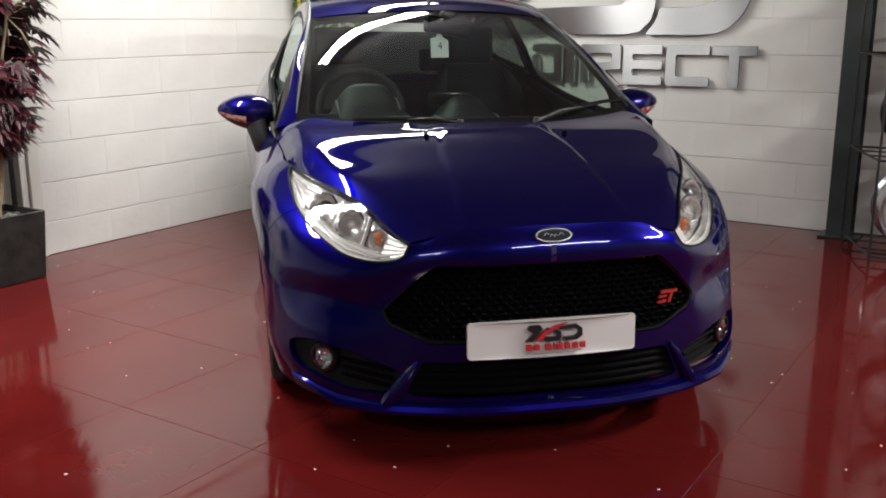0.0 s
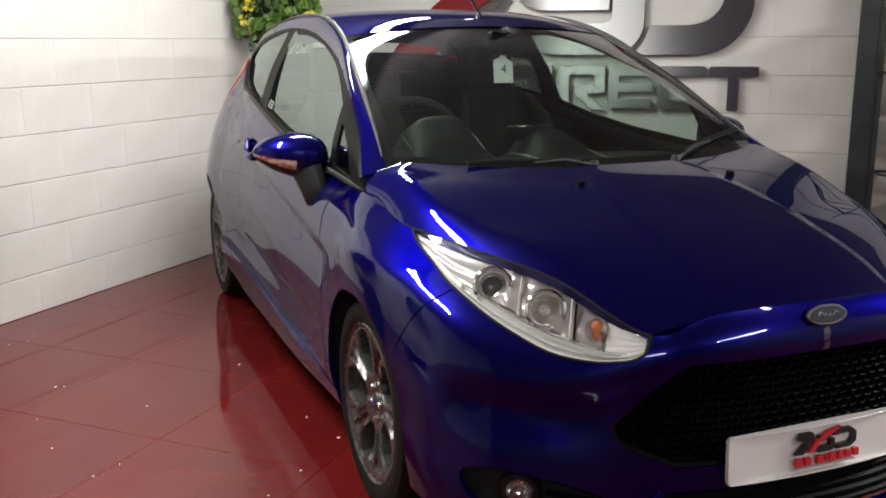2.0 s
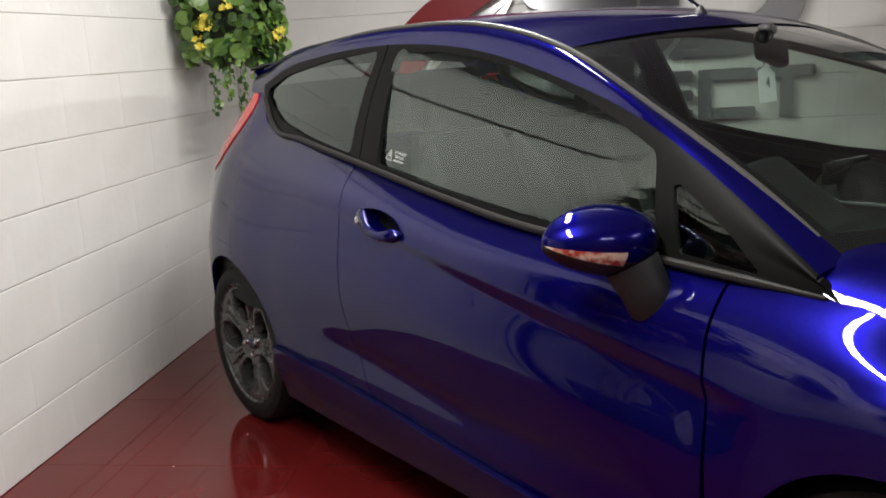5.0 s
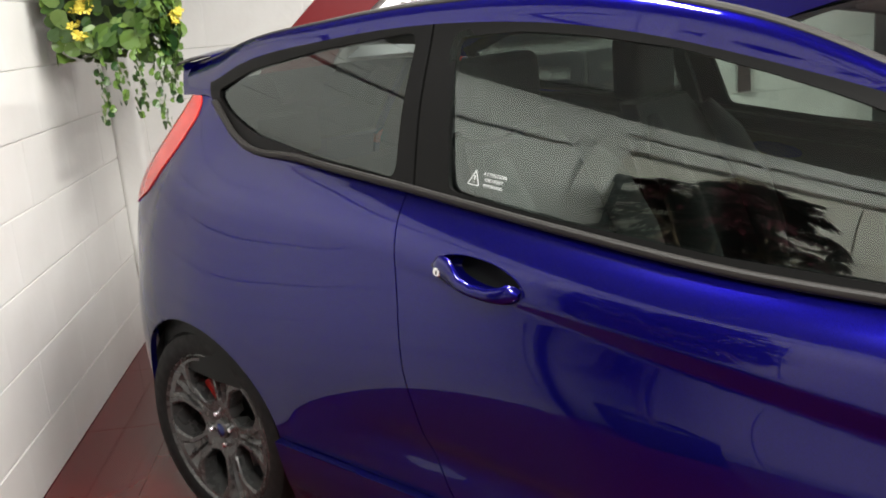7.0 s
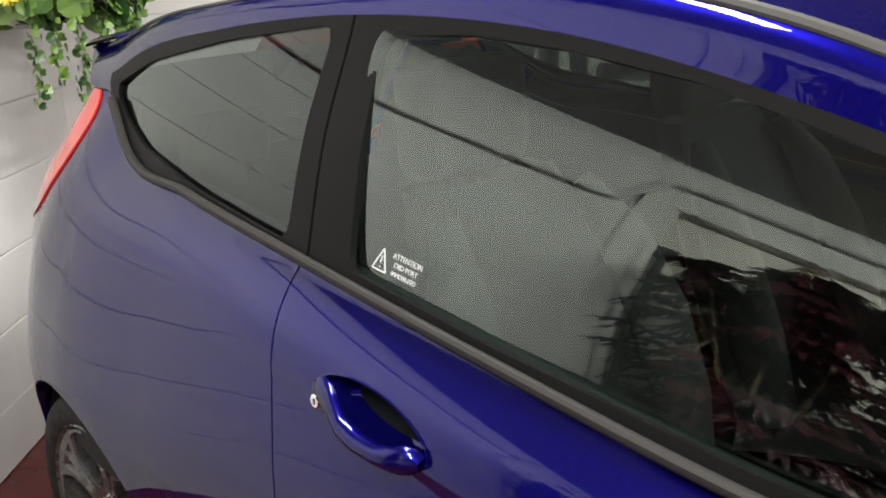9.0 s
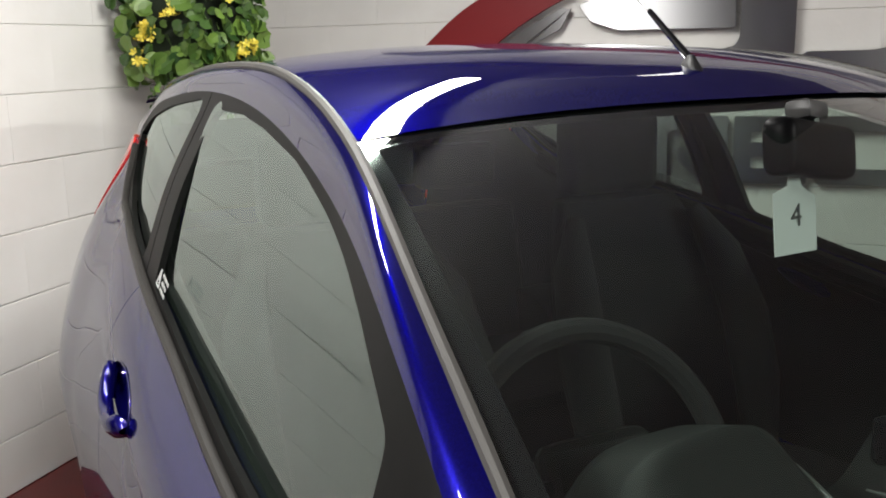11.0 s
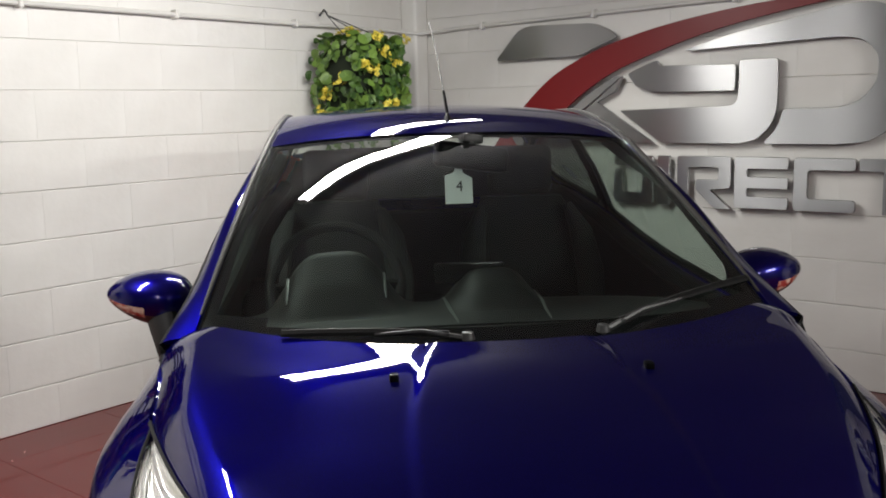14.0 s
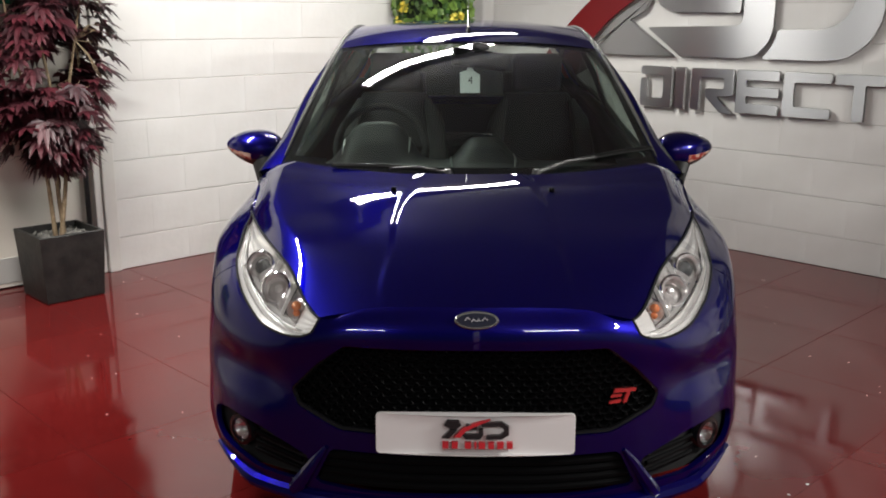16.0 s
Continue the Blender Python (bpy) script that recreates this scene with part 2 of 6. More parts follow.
def rounded(points, r, steps=5):
    """A closed outline with rounded corners, sampled densely."""
    p = np.array(points, float)
    out = []
    for i in range(len(p)):
        a, b, c = p[i - 1], p[i], p[(i + 1) % len(p)]
        la, lc = np.linalg.norm(a - b), np.linalg.norm(c - b)
        q = min(r, 0.45 * la, 0.45 * lc)
        s, e = b + (a - b) / la * q, b + (c - b) / lc * q
        for k in range(steps + 1):
            t = k / steps
            out.append((1 - t) ** 2 * s + 2 * t * (1 - t) * b + t**2 * e)
    res = []
    for i in range(len(out)):
        a, b = out[i], out[(i + 1) % len(out)]
        m = max(1, int(np.linalg.norm(b - a) / 0.008))
        res += [a + (b - a) * k / m for k in range(m)]
    return np.array(res)


def area(p):
    return 0.5 * np.sum(p[:, 0] * np.roll(p[:, 1], -1) - p[:, 1] * np.roll(p[:, 0], -1))


def inset(p, g):
    """A closed outline drawn in by g."""
    p = np.asarray(p, float)
    d = np.roll(p, -1, 0) - np.roll(p, 1, 0)
    d /= np.linalg.norm(d, axis=1)[:, None] + 1e-12
    nrm = np.stack([-d[:, 1], d[:, 0]], 1) * (1 if area(p) > 0 else -1)
    return p + nrm * g


def inside(p, q):
    """Which of the points q lie in the closed outline p."""
    hit = np.zeros(len(q), bool)
    for a, b in zip(p, np.roll(p, -1, 0)):
        c = (a[1] > q[:, 1]) != (b[1] > q[:, 1])
        if c.any():
            xs = a[0] + (q[:, 1] - a[1]) * (b[0] - a[0]) / (b[1] - a[1] + 1e-15)
            hit ^= c & (q[:, 0] < xs)
    return hit


def nearest(p, q):
    """The nearest points of the closed outline p to the points q."""
    a, d = p, np.roll(p, -1, 0) - p
    out = np.zeros_like(q)
    for i, w in enumerate(q):
        s = np.clip(((w - a) * d).sum(1) / ((d * d).sum(1) + 1e-15), 0, 1)
        c = a + d * s[:, None]
        out[i] = c[np.argmin(((c - w) ** 2).sum(1))]
    return out


class Sheet:
    """A smooth sheet through sections (rows) and rails (columns). Places on it: section number and rail number, with fractions."""

    bend = None

    def __init__(self, sections, mirror_start=False, mirror_end=False, spine=2):
        p = np.array(sections, float)
        self.off = 0
        flip = np.array([-1.0, 1, 1])
        if mirror_start:
            p = np.concatenate([p[2:0:-1] * flip, p])
            self.off = 2
        if mirror_end:
            p = np.concatenate([p, p[-2:-4:-1] * flip])
        self.p = p
        self.kn = np.concatenate([[0], np.cumsum(np.linalg.norm(np.diff(p[:, spine], axis=0), axis=1))])
        self.tk = np.concatenate([[0], np.cumsum(np.mean(np.linalg.norm(np.diff(p, axis=1), axis=2), axis=0))])

    def dist(self, j):
        return np.interp(np.asarray(j, float) + self.off, np.arange(len(self.kn)), self.kn)

    def rail(self, t):
        return np.interp(np.asarray(t, float), np.arange(len(self.tk)), self.tk)

    def at(self, u, v):
        """Points at distances u along and v up."""
        a, b = weights(self.kn, u), weights(self.tk, v)
        p = np.einsum("nj,nk,jkc->nc", a, b, self.p)
        return p if self.bend is None else self.bend(p)

    def point(self, j, t):
        return Vector(self.at(np.array([float(self.dist(j))]), np.array([float(self.rail(t))]))[0])


VIEWS = {"side": (1, 2), "front": (0, 2), "top": (0, 1)}


def cut_sheet(sheet, j0, j1, t0, t1, cuts=(), step=0.014, lip=0.016, shift=0.0):
    """A panel of the sheet between two sections and two rails, trimmed by outlines in a view: (view, outline, keep inside?).
    Its rim turns inwards by lip; shift moves it along its normals."""
    u0, u1, v0, v1 = sheet.dist(j0), sheet.dist(j1), sheet.rail(t0), sheet.rail(t1)
    nu, nv = max(2, int((u1 - u0) / step) + 1), max(2, int((v1 - v0) / step) + 1)
    uu, vv = np.meshgrid(np.linspace(u0, u1, nu), np.linspace(v0, v1, nv), indexing="ij")
    q = np.stack([uu.ravel(), vv.ravel()], 1)
    idx = np.arange(nu * nv).reshape(nu, nv)
    faces = np.stack([idx[:-1, :-1], idx[1:, :-1], idx[1:, 1:], idx[:-1, 1:]], -1).reshape(-1, 4)
    for view, outline, keep in cuts:
        if view == "own":
            def flat(w):
                return w
            line = np.stack([sheet.dist(outline[:, 0]), sheet.rail(outline[:, 1])], 1)
        else:
            axes = list(VIEWS[view])
            def flat(w, axes=axes):
                return sheet.at(w[:, 0], w[:, 1])[:, axes]
            line = np.asarray(outline, float)
        f = flat(q)
        ok = inside(line, f) == keep
        faces = faces[ok[faces].any(1)]
        used = np.zeros(len(q), bool)
        used[faces.ravel()] = True
        bad = np.where(used & ~ok)[0]
        if len(bad) == 0:
            continue
        goal = nearest(line, f[bad])
        w = q[bad].copy()
        for _ in range(6):
            c = flat(w)
            e = 1e-4
            ju = (flat(w + [e, 0]) - c) / e
            jv = (flat(w + [0, e]) - c) / e
            r = goal - c
            det = ju[:, 0] * jv[:, 1] - ju[:, 1] * jv[:, 0]
            det = np.where(np.abs(det) < 0.02, np.where(det < 0, -0.02, 0.02), det)
            du = (r[:, 0] * jv[:, 1] - r[:, 1] * jv[:, 0]) / det
            dv = (ju[:, 0] * r[:, 1] - ju[:, 1] * r[:, 0]) / det
            w += np.clip(np.stack([du, dv], 1), -0.03, 0.03)
        w[:, 0], w[:, 1] = np.clip(w[:, 0], u0, u1), np.clip(w[:, 1], v0, v1)
        q[bad] = w
    used = np.unique(faces)
    remap = np.full(len(q), -1)
    remap[used] = np.arange(len(used))
    faces, q = remap[faces], q[used]
    e = 1e-3
    v = sheet.at(q[:, 0], q[:, 1])
    nrm = np.cross(sheet.at(q[:, 0] + e, q[:, 1]) - v, sheet.at(q[:, 0], q[:, 1] + e) - v)
    nrm /= np.linalg.norm(nrm, axis=1)[:, None] + 1e-12
    v = v + nrm * shift
    faces = [tuple(f) for f in faces]
    if lip:
        count = {}
        for f in faces:
            for a, b in zip(f, f[1:] + f[:1]):
                count[(a, b)] = 1
        rim = [(a, b) for a, b in count if (b, a) not in count]
        ids, low = {}, []
        for a, b in rim:
            for c in (a, b):
                if c not in ids:
                    ids[c] = len(v) + len(low)
                    low.append(v[c] - nrm[c] * lip)
        if low:
            v = np.vstack([v, low])
            faces += [(b, a, ids[a], ids[b]) for a, b in rim]
    return v, faces


def faired(piece, sink, lean=0.022):
    """A pane whose width follows one smooth curve in length and height, set in by sink and leant outwards."""
    v, f = piece
    y, z = v[:, 1] - v[:, 1].mean(), v[:, 2] - v[:, 2].mean()
    terms = np.stack([np.ones_like(y), y, z, y * y, y * z, z * z], 1)
    out = v.copy()
    out[:, 0] = terms @ np.linalg.lstsq(terms, v[:, 0], rcond=None)[0] - sink + lean * z
    return out, f


def both(pieces):
    """A panel and its mirror image as one."""
    v, f = pieces
    n = len(v)
    return np.vstack([v, v * [-1, 1, 1]]), list(f) + [tuple(n + k for k in g[::-1]) for g in f]


def weld(v, f, eps=1e-4):
    key, first, out = {}, np.zeros(len(v), int), []
    for i, p in enumerate(np.round(np.asarray(v) / eps).astype(int)):
        k = tuple(p)
        if k not in key:
            key[k] = len(out)
            out.append(v[i])
        first[i] = key[k]
    faces = []
    for g in f:
        h = []
        for c in g:
            c = int(first[c])
            if c not in h:
                h.append(c)
        if len(h) > 2:
            faces.append(tuple(h))
    return out, faces


def panel(name, pieces, material, parent, label="", angle=38.0):
    v, f = weld(*pieces)
    return mesh_ob(name, v, f, material, parent, label, True, angle)


# ---------------------------------------------------------------- the room
WALLPAINT = mat("white_wall_paint", (0.74, 0.73, 0.70), 0.42)
vary(WALLPAINT, (0.68, 0.665, 0.635), (0.78, 0.77, 0.745), 1.7, 8.0)
relief(WALLPAINT, 20.0, 0.32, 0.007, 4.0)
MORTAR = mat("painted_joint", (0.66, 0.65, 0.62), 0.6)
relief(MORTAR, 60.0, 0.4, 0.005)
CEILPAINT = mat("ceiling_paint", (0.30, 0.29, 0.28), 0.8)
vary(CEILPAINT, (0.20, 0.197, 0.192), (0.26, 0.256, 0.25), 1.2)
FLOORRED = mat("red_floor_tile", (0.27, 0.012, 0.011), 0.16, 0.0, Coat_Weight=0.06, Coat_Roughness=0.08, Specular_IOR_Level=0.34)
vary(FLOORRED, (0.094, 0.0068, 0.0068), (0.132, 0.0105, 0.010), 1.3, 7.0)
rough_vary(FLOORRED, 0.04, 0.13, 3.0)
# tone of the unseen closing walls, dark so the car's front reflects little
DARKWALL = mat("dark_unseen_wall", (0.10, 0.10, 0.10), 0.5)
vary(DARKWALL, (0.08, 0.08, 0.08), (0.12, 0.12, 0.12), 1.5)
GROUT = mat("floor_joint", (0.085, 0.011, 0.011), 0.4)
WOODTRIM = mat("white_gloss_trim", (0.70, 0.68, 0.64), 0.3)
vary(WOODTRIM, (0.64, 0.62, 0.58), (0.74, 0.72, 0.68), 3.0)

LEFT_Y, RIGHT_X = 3.575, 3.80
PLANT = (3.025, 3.325, 1.575)
TILE_X, TILE_Y = 0.17, 2.04
WEST_X, SOUTH_Y = -5.2, -4.6


def slab(name, lo, hi, material, label, bevel=0.0, smooth=False):
    bm = bmesh.new()
    box(bm, lo, hi, None, bevel)
    ob = part(name, bm, material, None, "", smooth)
    tagged(ob, label, name.split("_")[0], "", "structure")
    return ob


ground = slab("floor", (WEST_X - 0.2, SOUTH_Y - 0.2, -0.2), (RIGHT_X + 0.2, LEFT_Y + 0.6, -0.006), GROUT, "red glossy tiled showroom floor with fine pale joints")
ceiling = slab("ceiling", (WEST_X - 0.2, SOUTH_Y - 0.2, CEILING), (RIGHT_X + 0.2, LEFT_Y + 0.6, CEILING + 0.15), CEILPAINT, "dark grey painted ceiling of the showroom")


# ---------------------------------------------------------------- the car
CAR = pose(0, 0, 0, 0, 0, -45)
car = empty("car", CAR, "metallic deep blue three-door hatchback with white plate, parked on red floor", "car")

# half sections of the lower body, front centre to rear centre; rails from the bottom edge up to the bonnet and window line
LOWER = [
    [(0, 0.03, 0.165), (0, 0.028, 0.25), (0, 0.034, 0.39), (0, 0.048, 0.52), (0, 0.03, 0.635), (0, 0.062, 0.718)],
    [(0.27, 0.045, 0.165), (0.27, 0.044, 0.25), (0.28, 0.05, 0.39), (0.28, 0.064, 0.52), (0.29, 0.048, 0.635), (0.28, 0.082, 0.708)],
    [(0.49, 0.105, 0.165), (0.49, 0.105, 0.25), (0.485, 0.112, 0.38), (0.475, 0.122, 0.51), (0.445, 0.1, 0.61), (0.415, 0.115, 0.672)],
    [(0.67, 0.235, 0.17), (0.685, 0.235, 0.25), (0.675, 0.24, 0.36), (0.655, 0.24, 0.48), (0.605, 0.225, 0.6), (0.53, 0.33, 0.757)],
    [(0.775, 0.42, 0.18), (0.795, 0.42, 0.26), (0.79, 0.42, 0.37), (0.78, 0.42, 0.5), (0.745, 0.43, 0.655), (0.645, 0.56, 0.795)],
    [(0.805, 0.6, 0.19), (0.828, 0.6, 0.3), (0.83, 0.6, 0.42), (0.825, 0.6, 0.56), (0.800, 0.62, 0.702), (0.72, 0.766, 0.817)],
    [(0.805, 0.9, 0.19), (0.84, 0.9, 0.3), (0.848, 0.9, 0.42), (0.850, 0.9, 0.58), (0.838, 0.9, 0.742), (0.738, 0.91, 0.842)],
    [(0.8, 1.15, 0.18), (0.828, 1.15, 0.28), (0.838, 1.13, 0.42), (0.84, 1.12, 0.58), (0.828, 1.1, 0.75), (0.7507, 1.04, 0.866)],
    [(0.79, 1.5, 0.17), (0.812, 1.5, 0.26), (0.82, 1.5, 0.42), (0.834, 1.5, 0.6), (0.813, 1.5, 0.790), (0.748, 1.53, 0.884)],
    [(0.79, 2.0228, 0.17), (0.81, 2.0228, 0.26), (0.815, 2.0228, 0.42), (0.834, 2.0228, 0.62), (0.812, 2.0228, 0.819), (0.7392, 2.0228, 0.917)],
    [(0.79, 2.6021, 0.175), (0.815, 2.6021, 0.28), (0.822, 2.6021, 0.44), (0.836, 2.6021, 0.66), (0.795, 2.6021, 0.885), (0.72, 2.6021, 1)],
    [(0.79, 2.995, 0.185), (0.828, 2.995, 0.29), (0.842, 2.995, 0.45), (0.846, 2.995, 0.67), (0.7802, 2.995, 0.9), (0.688, 2.995, 1.05)],
    [(0.79, 3.3752, 0.2), (0.838, 3.3752, 0.3), (0.85, 3.3752, 0.46), (0.846, 3.3752, 0.68), (0.7631, 3.3752, 0.93), (0.64, 3.3087, 1.1)],
    [(0.745, 3.652, 0.24), (0.782, 3.652, 0.33), (0.792, 3.652, 0.47), (0.788, 3.642, 0.69), (0.7296, 3.592, 0.94), (0.5895, 3.4548, 1.195)],
    [(0.64, 3.842, 0.26), (0.66, 3.842, 0.36), (0.67, 3.852, 0.5), (0.66, 3.822, 0.71), (0.6496, 3.772, 0.95), (0.5778, 3.552, 1.205)],
    [(0.45, 3.922, 0.26), (0.46, 3.932, 0.36), (0.46, 3.942, 0.5), (0.45, 3.902, 0.71), (0.4446, 3.852, 0.95), (0.444, 3.652, 1.22)],
    [(0, 3.952, 0.26), (0, 3.962, 0.36), (0, 3.972, 0.5), (0, 3.932, 0.71), (0, 3.892, 0.95), (0, 3.682, 1.23)],
]
# half sections of the glasshouse: window line, mid glass, top of the frame, roof rail, roof edge
UPPER = [
    [(0.7507, 1.038, 0.865), (0.7513, 1.062, 0.887), (0.748, 1.08, 0.909), (0.7187, 1.074, 0.9162), (0.679, 1.063, 0.921)],
    [(0.7498, 1.27, 0.874), (0.7349, 1.26, 0.936), (0.7, 1.25, 0.998), (0.6767, 1.25, 1.0129), (0.649, 1.25, 1.025)],
    [(0.748, 1.53, 0.884), (0.712, 1.53, 1.0125), (0.65, 1.53, 1.141), (0.6362, 1.54, 1.1628), (0.604, 1.56, 1.174)],
    [(0.744, 1.8744, 0.902), (0.681, 1.8692, 1.071), (0.59, 1.8639, 1.24), (0.5804, 1.8639, 1.2875), (0.558, 1.8797, 1.312)],
    [(0.7316, 2.2349, 0.945), (0.6608, 2.2349, 1.1325), (0.562, 2.2349, 1.32), (0.5523, 2.2349, 1.3636), (0.5298, 2.2349, 1.386)],
    [(0.72, 2.6021, 1), (0.65, 2.6266, 1.174), (0.554, 2.6512, 1.348), (0.542, 2.661, 1.3816), (0.524, 2.6709, 1.396)],
    [(0.688, 2.995, 1.05), (0.6339, 3.0092, 1.189), (0.5619, 3.0235, 1.328), (0.547, 3.0425, 1.358), (0.522, 3.0425, 1.374)],
    [(0.64, 3.3087, 1.1), (0.5984, 3.3467, 1.195), (0.5613, 3.3562, 1.28), (0.5438, 3.3752, 1.312), (0.5168, 3.3752, 1.338)],
    [(0.5895, 3.4548, 1.195), (0.5801, 3.4697, 1.215), (0.5696, 3.4771, 1.238), (0.549, 3.492, 1.272), (0.5152, 3.512, 1.303)],
    [(0.5778, 3.552, 1.205), (0.5697, 3.582, 1.22), (0.556, 3.602, 1.238), (0.539, 3.622, 1.256), (0.506, 3.642, 1.282)],
]
lower = Sheet(LOWER, True, True, 3)
upper = Sheet(UPPER, False, False, 2)
FRONT_AXLE, REAR_AXLE, AXLE_Z = 0.878, 3.362, 0.298


def smooth(x, a, b):
    t = np.clip((x - a) / (b - a), 0, 1)
    return t * t * (3 - 2 * t)


def flank_crease(p):
    """Draws the flank in under the rising shoulder crease and over the skirt."""
    y, z = p[:, 1], p[:, 2]
    facet = np.interp(y, [1.10, 1.28, 1.5, 1.7, 1.97, 2.32, 2.6], [0.014, 0.042, 0.048, 0.046, 0.038, 0.020, 0.016])
    line = 0.670 + (y - 1.09) * 0.132 - facet
    fade = smooth(y, 1.10, 1.30) * (1 - smooth(y, 2.15, 2.9))
    d = line - z
    groove = np.where(d > 0, np.exp(-((d / 0.11) ** 2)), np.clip(1 + d / facet, 0, 1))
    line2 = 0.395 + np.maximum(0, y - 1.99) * 0.095
    fade2 = smooth(y, 1.25, 1.9) * (1 - smooth(y, 2.55, 2.8))
    e = line2 - z
    groove2 = np.where(e > 0, np.exp(-((e / 0.05) ** 2)), np.exp(-((e / 0.03) ** 2)))
    cheek = np.exp(-(((z - 0.475) / 0.055) ** 2)) * smooth(np.abs(p[:, 0]), 0.47, 0.60) * (1 - smooth(y, 0.30, 0.46))
    belt = np.interp(y, [1.04, 1.53, 2.023, 2.602, 2.995, 3.31], [0.866, 0.884, 0.917, 1.0, 1.05, 1.10])
    ledge = np.exp(-np.maximum(0, belt - z - 0.013) / 0.014) * smooth(y, 1.12, 1.3) * (1 - smooth(y, 2.9, 3.2))
    # rolled brow over the front wheel arch
    g = 0.742 - 0.35 * np.maximum(0, 0.80 - y) ** 2 - z
    brow = smooth(g, -0.022, 0.020) * np.exp(-np.maximum(0, g) / 0.13) * smooth(y, 0.46, 0.58) * (1 - smooth(y, 0.88, 1.10))
    out = p.copy()
    out[:, 0] = p[:, 0] - np.sign(p[:, 0]) * (0.009 * ledge - 0.008 * brow + 0.010 * cheek + 0.42 * facet * groove * fade + 0.008 * groove2 * fade2)
    out[:, 1] = y + 0.020 * cheek
    return out


lower.bend = flank_crease


def circle(cy, cz, r, n=120):
    a = np.linspace(0, 2 * np.pi, n, endpoint=False)
    return np.stack([cy + r * np.cos(a), cz + r * np.sin(a)], 1)


ARCH_F, ARCH_R = circle(FRONT_AXLE - 0.005, 0.297, 0.328), circle(REAR_AXLE, 0.300, 0.338)
LAMP = rounded([(1.98, 4.32), (1.97, 5.25), (5.14, 5.25), (4.78, 4.78), (4.2, 4.47), (3.6, 4.27), (3.0, 4.14), (2.4, 4.10), (2.12, 4.14)], 0.12)
GRILLE = rounded([(-0.345, 0.612), (0.345, 0.612), (0.425, 0.545), (0.497, 0.468), (0.480, 0.425), (0.36, 0.372), (-0.36, 0.372), (-0.480, 0.425), (-0.497, 0.468), (-0.425, 0.545)], 0.012)
LOWGRILLE = rounded([(-0.385, 0.318), (0.385, 0.318), (0.435, 0.215), (0.30, 0.202), (-0.30, 0.202), (-0.435, 0.215)], 0.014)
FOGHOLE = rounded([(0.756, 0.335), (0.700, 0.352), (0.58, 0.336), (0.440, 0.284), (0.470, 0.212), (0.60, 0.214), (0.740, 0.255), (0.764, 0.295)], 0.025)
SEAM = np.array([(0.0, 0.0), (0.62, 0.0), (0.62, 0.5), (0.585, 0.56), (0.47, 0.735), (0.40, 0.9), (-0.3, 0.9), (-0.3, 0.0)])
DOOR = rounded([(1.265, 0.95), (1.262, 0.60), (1.270, 0.20), (1.33, 0.190), (2.3727, 0.272), (2.4894, 0.345), (2.553, 0.476), (2.5854, 0.627), (2.5982, 0.786), (2.6178, 0.9), (2.6512, 1.06), (2.0228, 1.04)], 0.03)
SKIRT = np.array([(1.0, 0.0), (3.185, 0.0), (3.185, 0.385), (2.9, 0.365), (2.4, 0.325), (1.96, 0.285), (1.5, 0.255), (1.2, 0.235), (1.0, 0.225)])
FENDER = np.array([(0.47, 0.742), (0.588, 0.563), (0.63, 0.48), (1.255, 0.17), (1.258, 0.60), (1.261, 0.95), (0.45, 0.95)])
TAIL = rounded([(3.492, 1.212), (3.612, 1.2), (3.752, 1.06), (3.892, 0.9), (3.772, 0.892), (3.647, 0.945), (3.547, 1.06), (3.492, 1.15)], 0.03)

bumper_cuts = [("own", LAMP, False), ("side", SEAM, True), ("side", ARCH_F, False), ("front", GRILLE, False), ("front", LOWGRILLE, False), ("front", FOGHOLE, False)]
front_bumper = panel("front_bumper", both(cut_sheet(lower, 0, 6, 0, 5, bumper_cuts, 0.011)), PAINT, car)
fender_piece = cut_sheet(lower, 3.2, 8, 0, 5, [("own", LAMP, False), ("side", FENDER, True), ("side", ARCH_F, False), ("side", SKIRT, False)], 0.008)
HANDLE = np.stack([2.385 + 0.112 * np.cos(np.linspace(0, 2 * np.pi, 60, endpoint=False)), 0.858 + 0.036 * np.sin(np.linspace(0, 2 * np.pi, 60, endpoint=False)) + 0.150 * 0.112 * np.cos(np.linspace(0, 2 * np.pi, 60, endpoint=False))], 1)
door_piece = cut_sheet(lower, 7, 11, 0, 5, [("side", inset(DOOR, 0.0036), True), ("side", SKIRT, False), ("side", HANDLE, False)], 0.0062)
quarter_piece = cut_sheet(lower, 9.5, 15, 0, 5, [("side", DOOR, False), ("side", np.array([(2.20, 0.0), (5, 0.0), (5, 2), (2.40, 2), (2.40, 1.0), (2.30, 0.30)]), True), ("side", ARCH_R, False), ("side", SKIRT, False), ("side", TAIL, False)], 0.012)
skirt_piece = cut_sheet(lower, 6.2, 13, 0, 3, [("side", inset(SKIRT, 0.003), True), ("side", ARCH_F, False), ("side", ARCH_R, False)], 0.011, 0.03, 0.020)
skirt_piece[0][:, 0] -= 0.022 * (1 - smooth(skirt_piece[0][:, 1], 1.15, 1.75))
tail_piece = cut_sheet(lower, 11.5, 15, 2, 5, [("side", inset(TAIL, 0.002), True)], 0.009, 0.02, 0.004)
for sign in (-1, 1):
    def hand(piece, sign=sign):
        v, f = piece
        return (v * [-1, 1, 1], [tuple(g[::-1]) for g in f]) if sign < 0 else (v, f)
    panel("front_wing", hand(fender_piece), PAINT, car)
    panel("rear_quarter", hand(quarter_piece), PAINT, car)
    panel("side_skirt", hand(skirt_piece), PAINT, car)
    panel("tail_lamp", hand(tail_piece), LAMPRED, car, "bright red tail lamp lens")
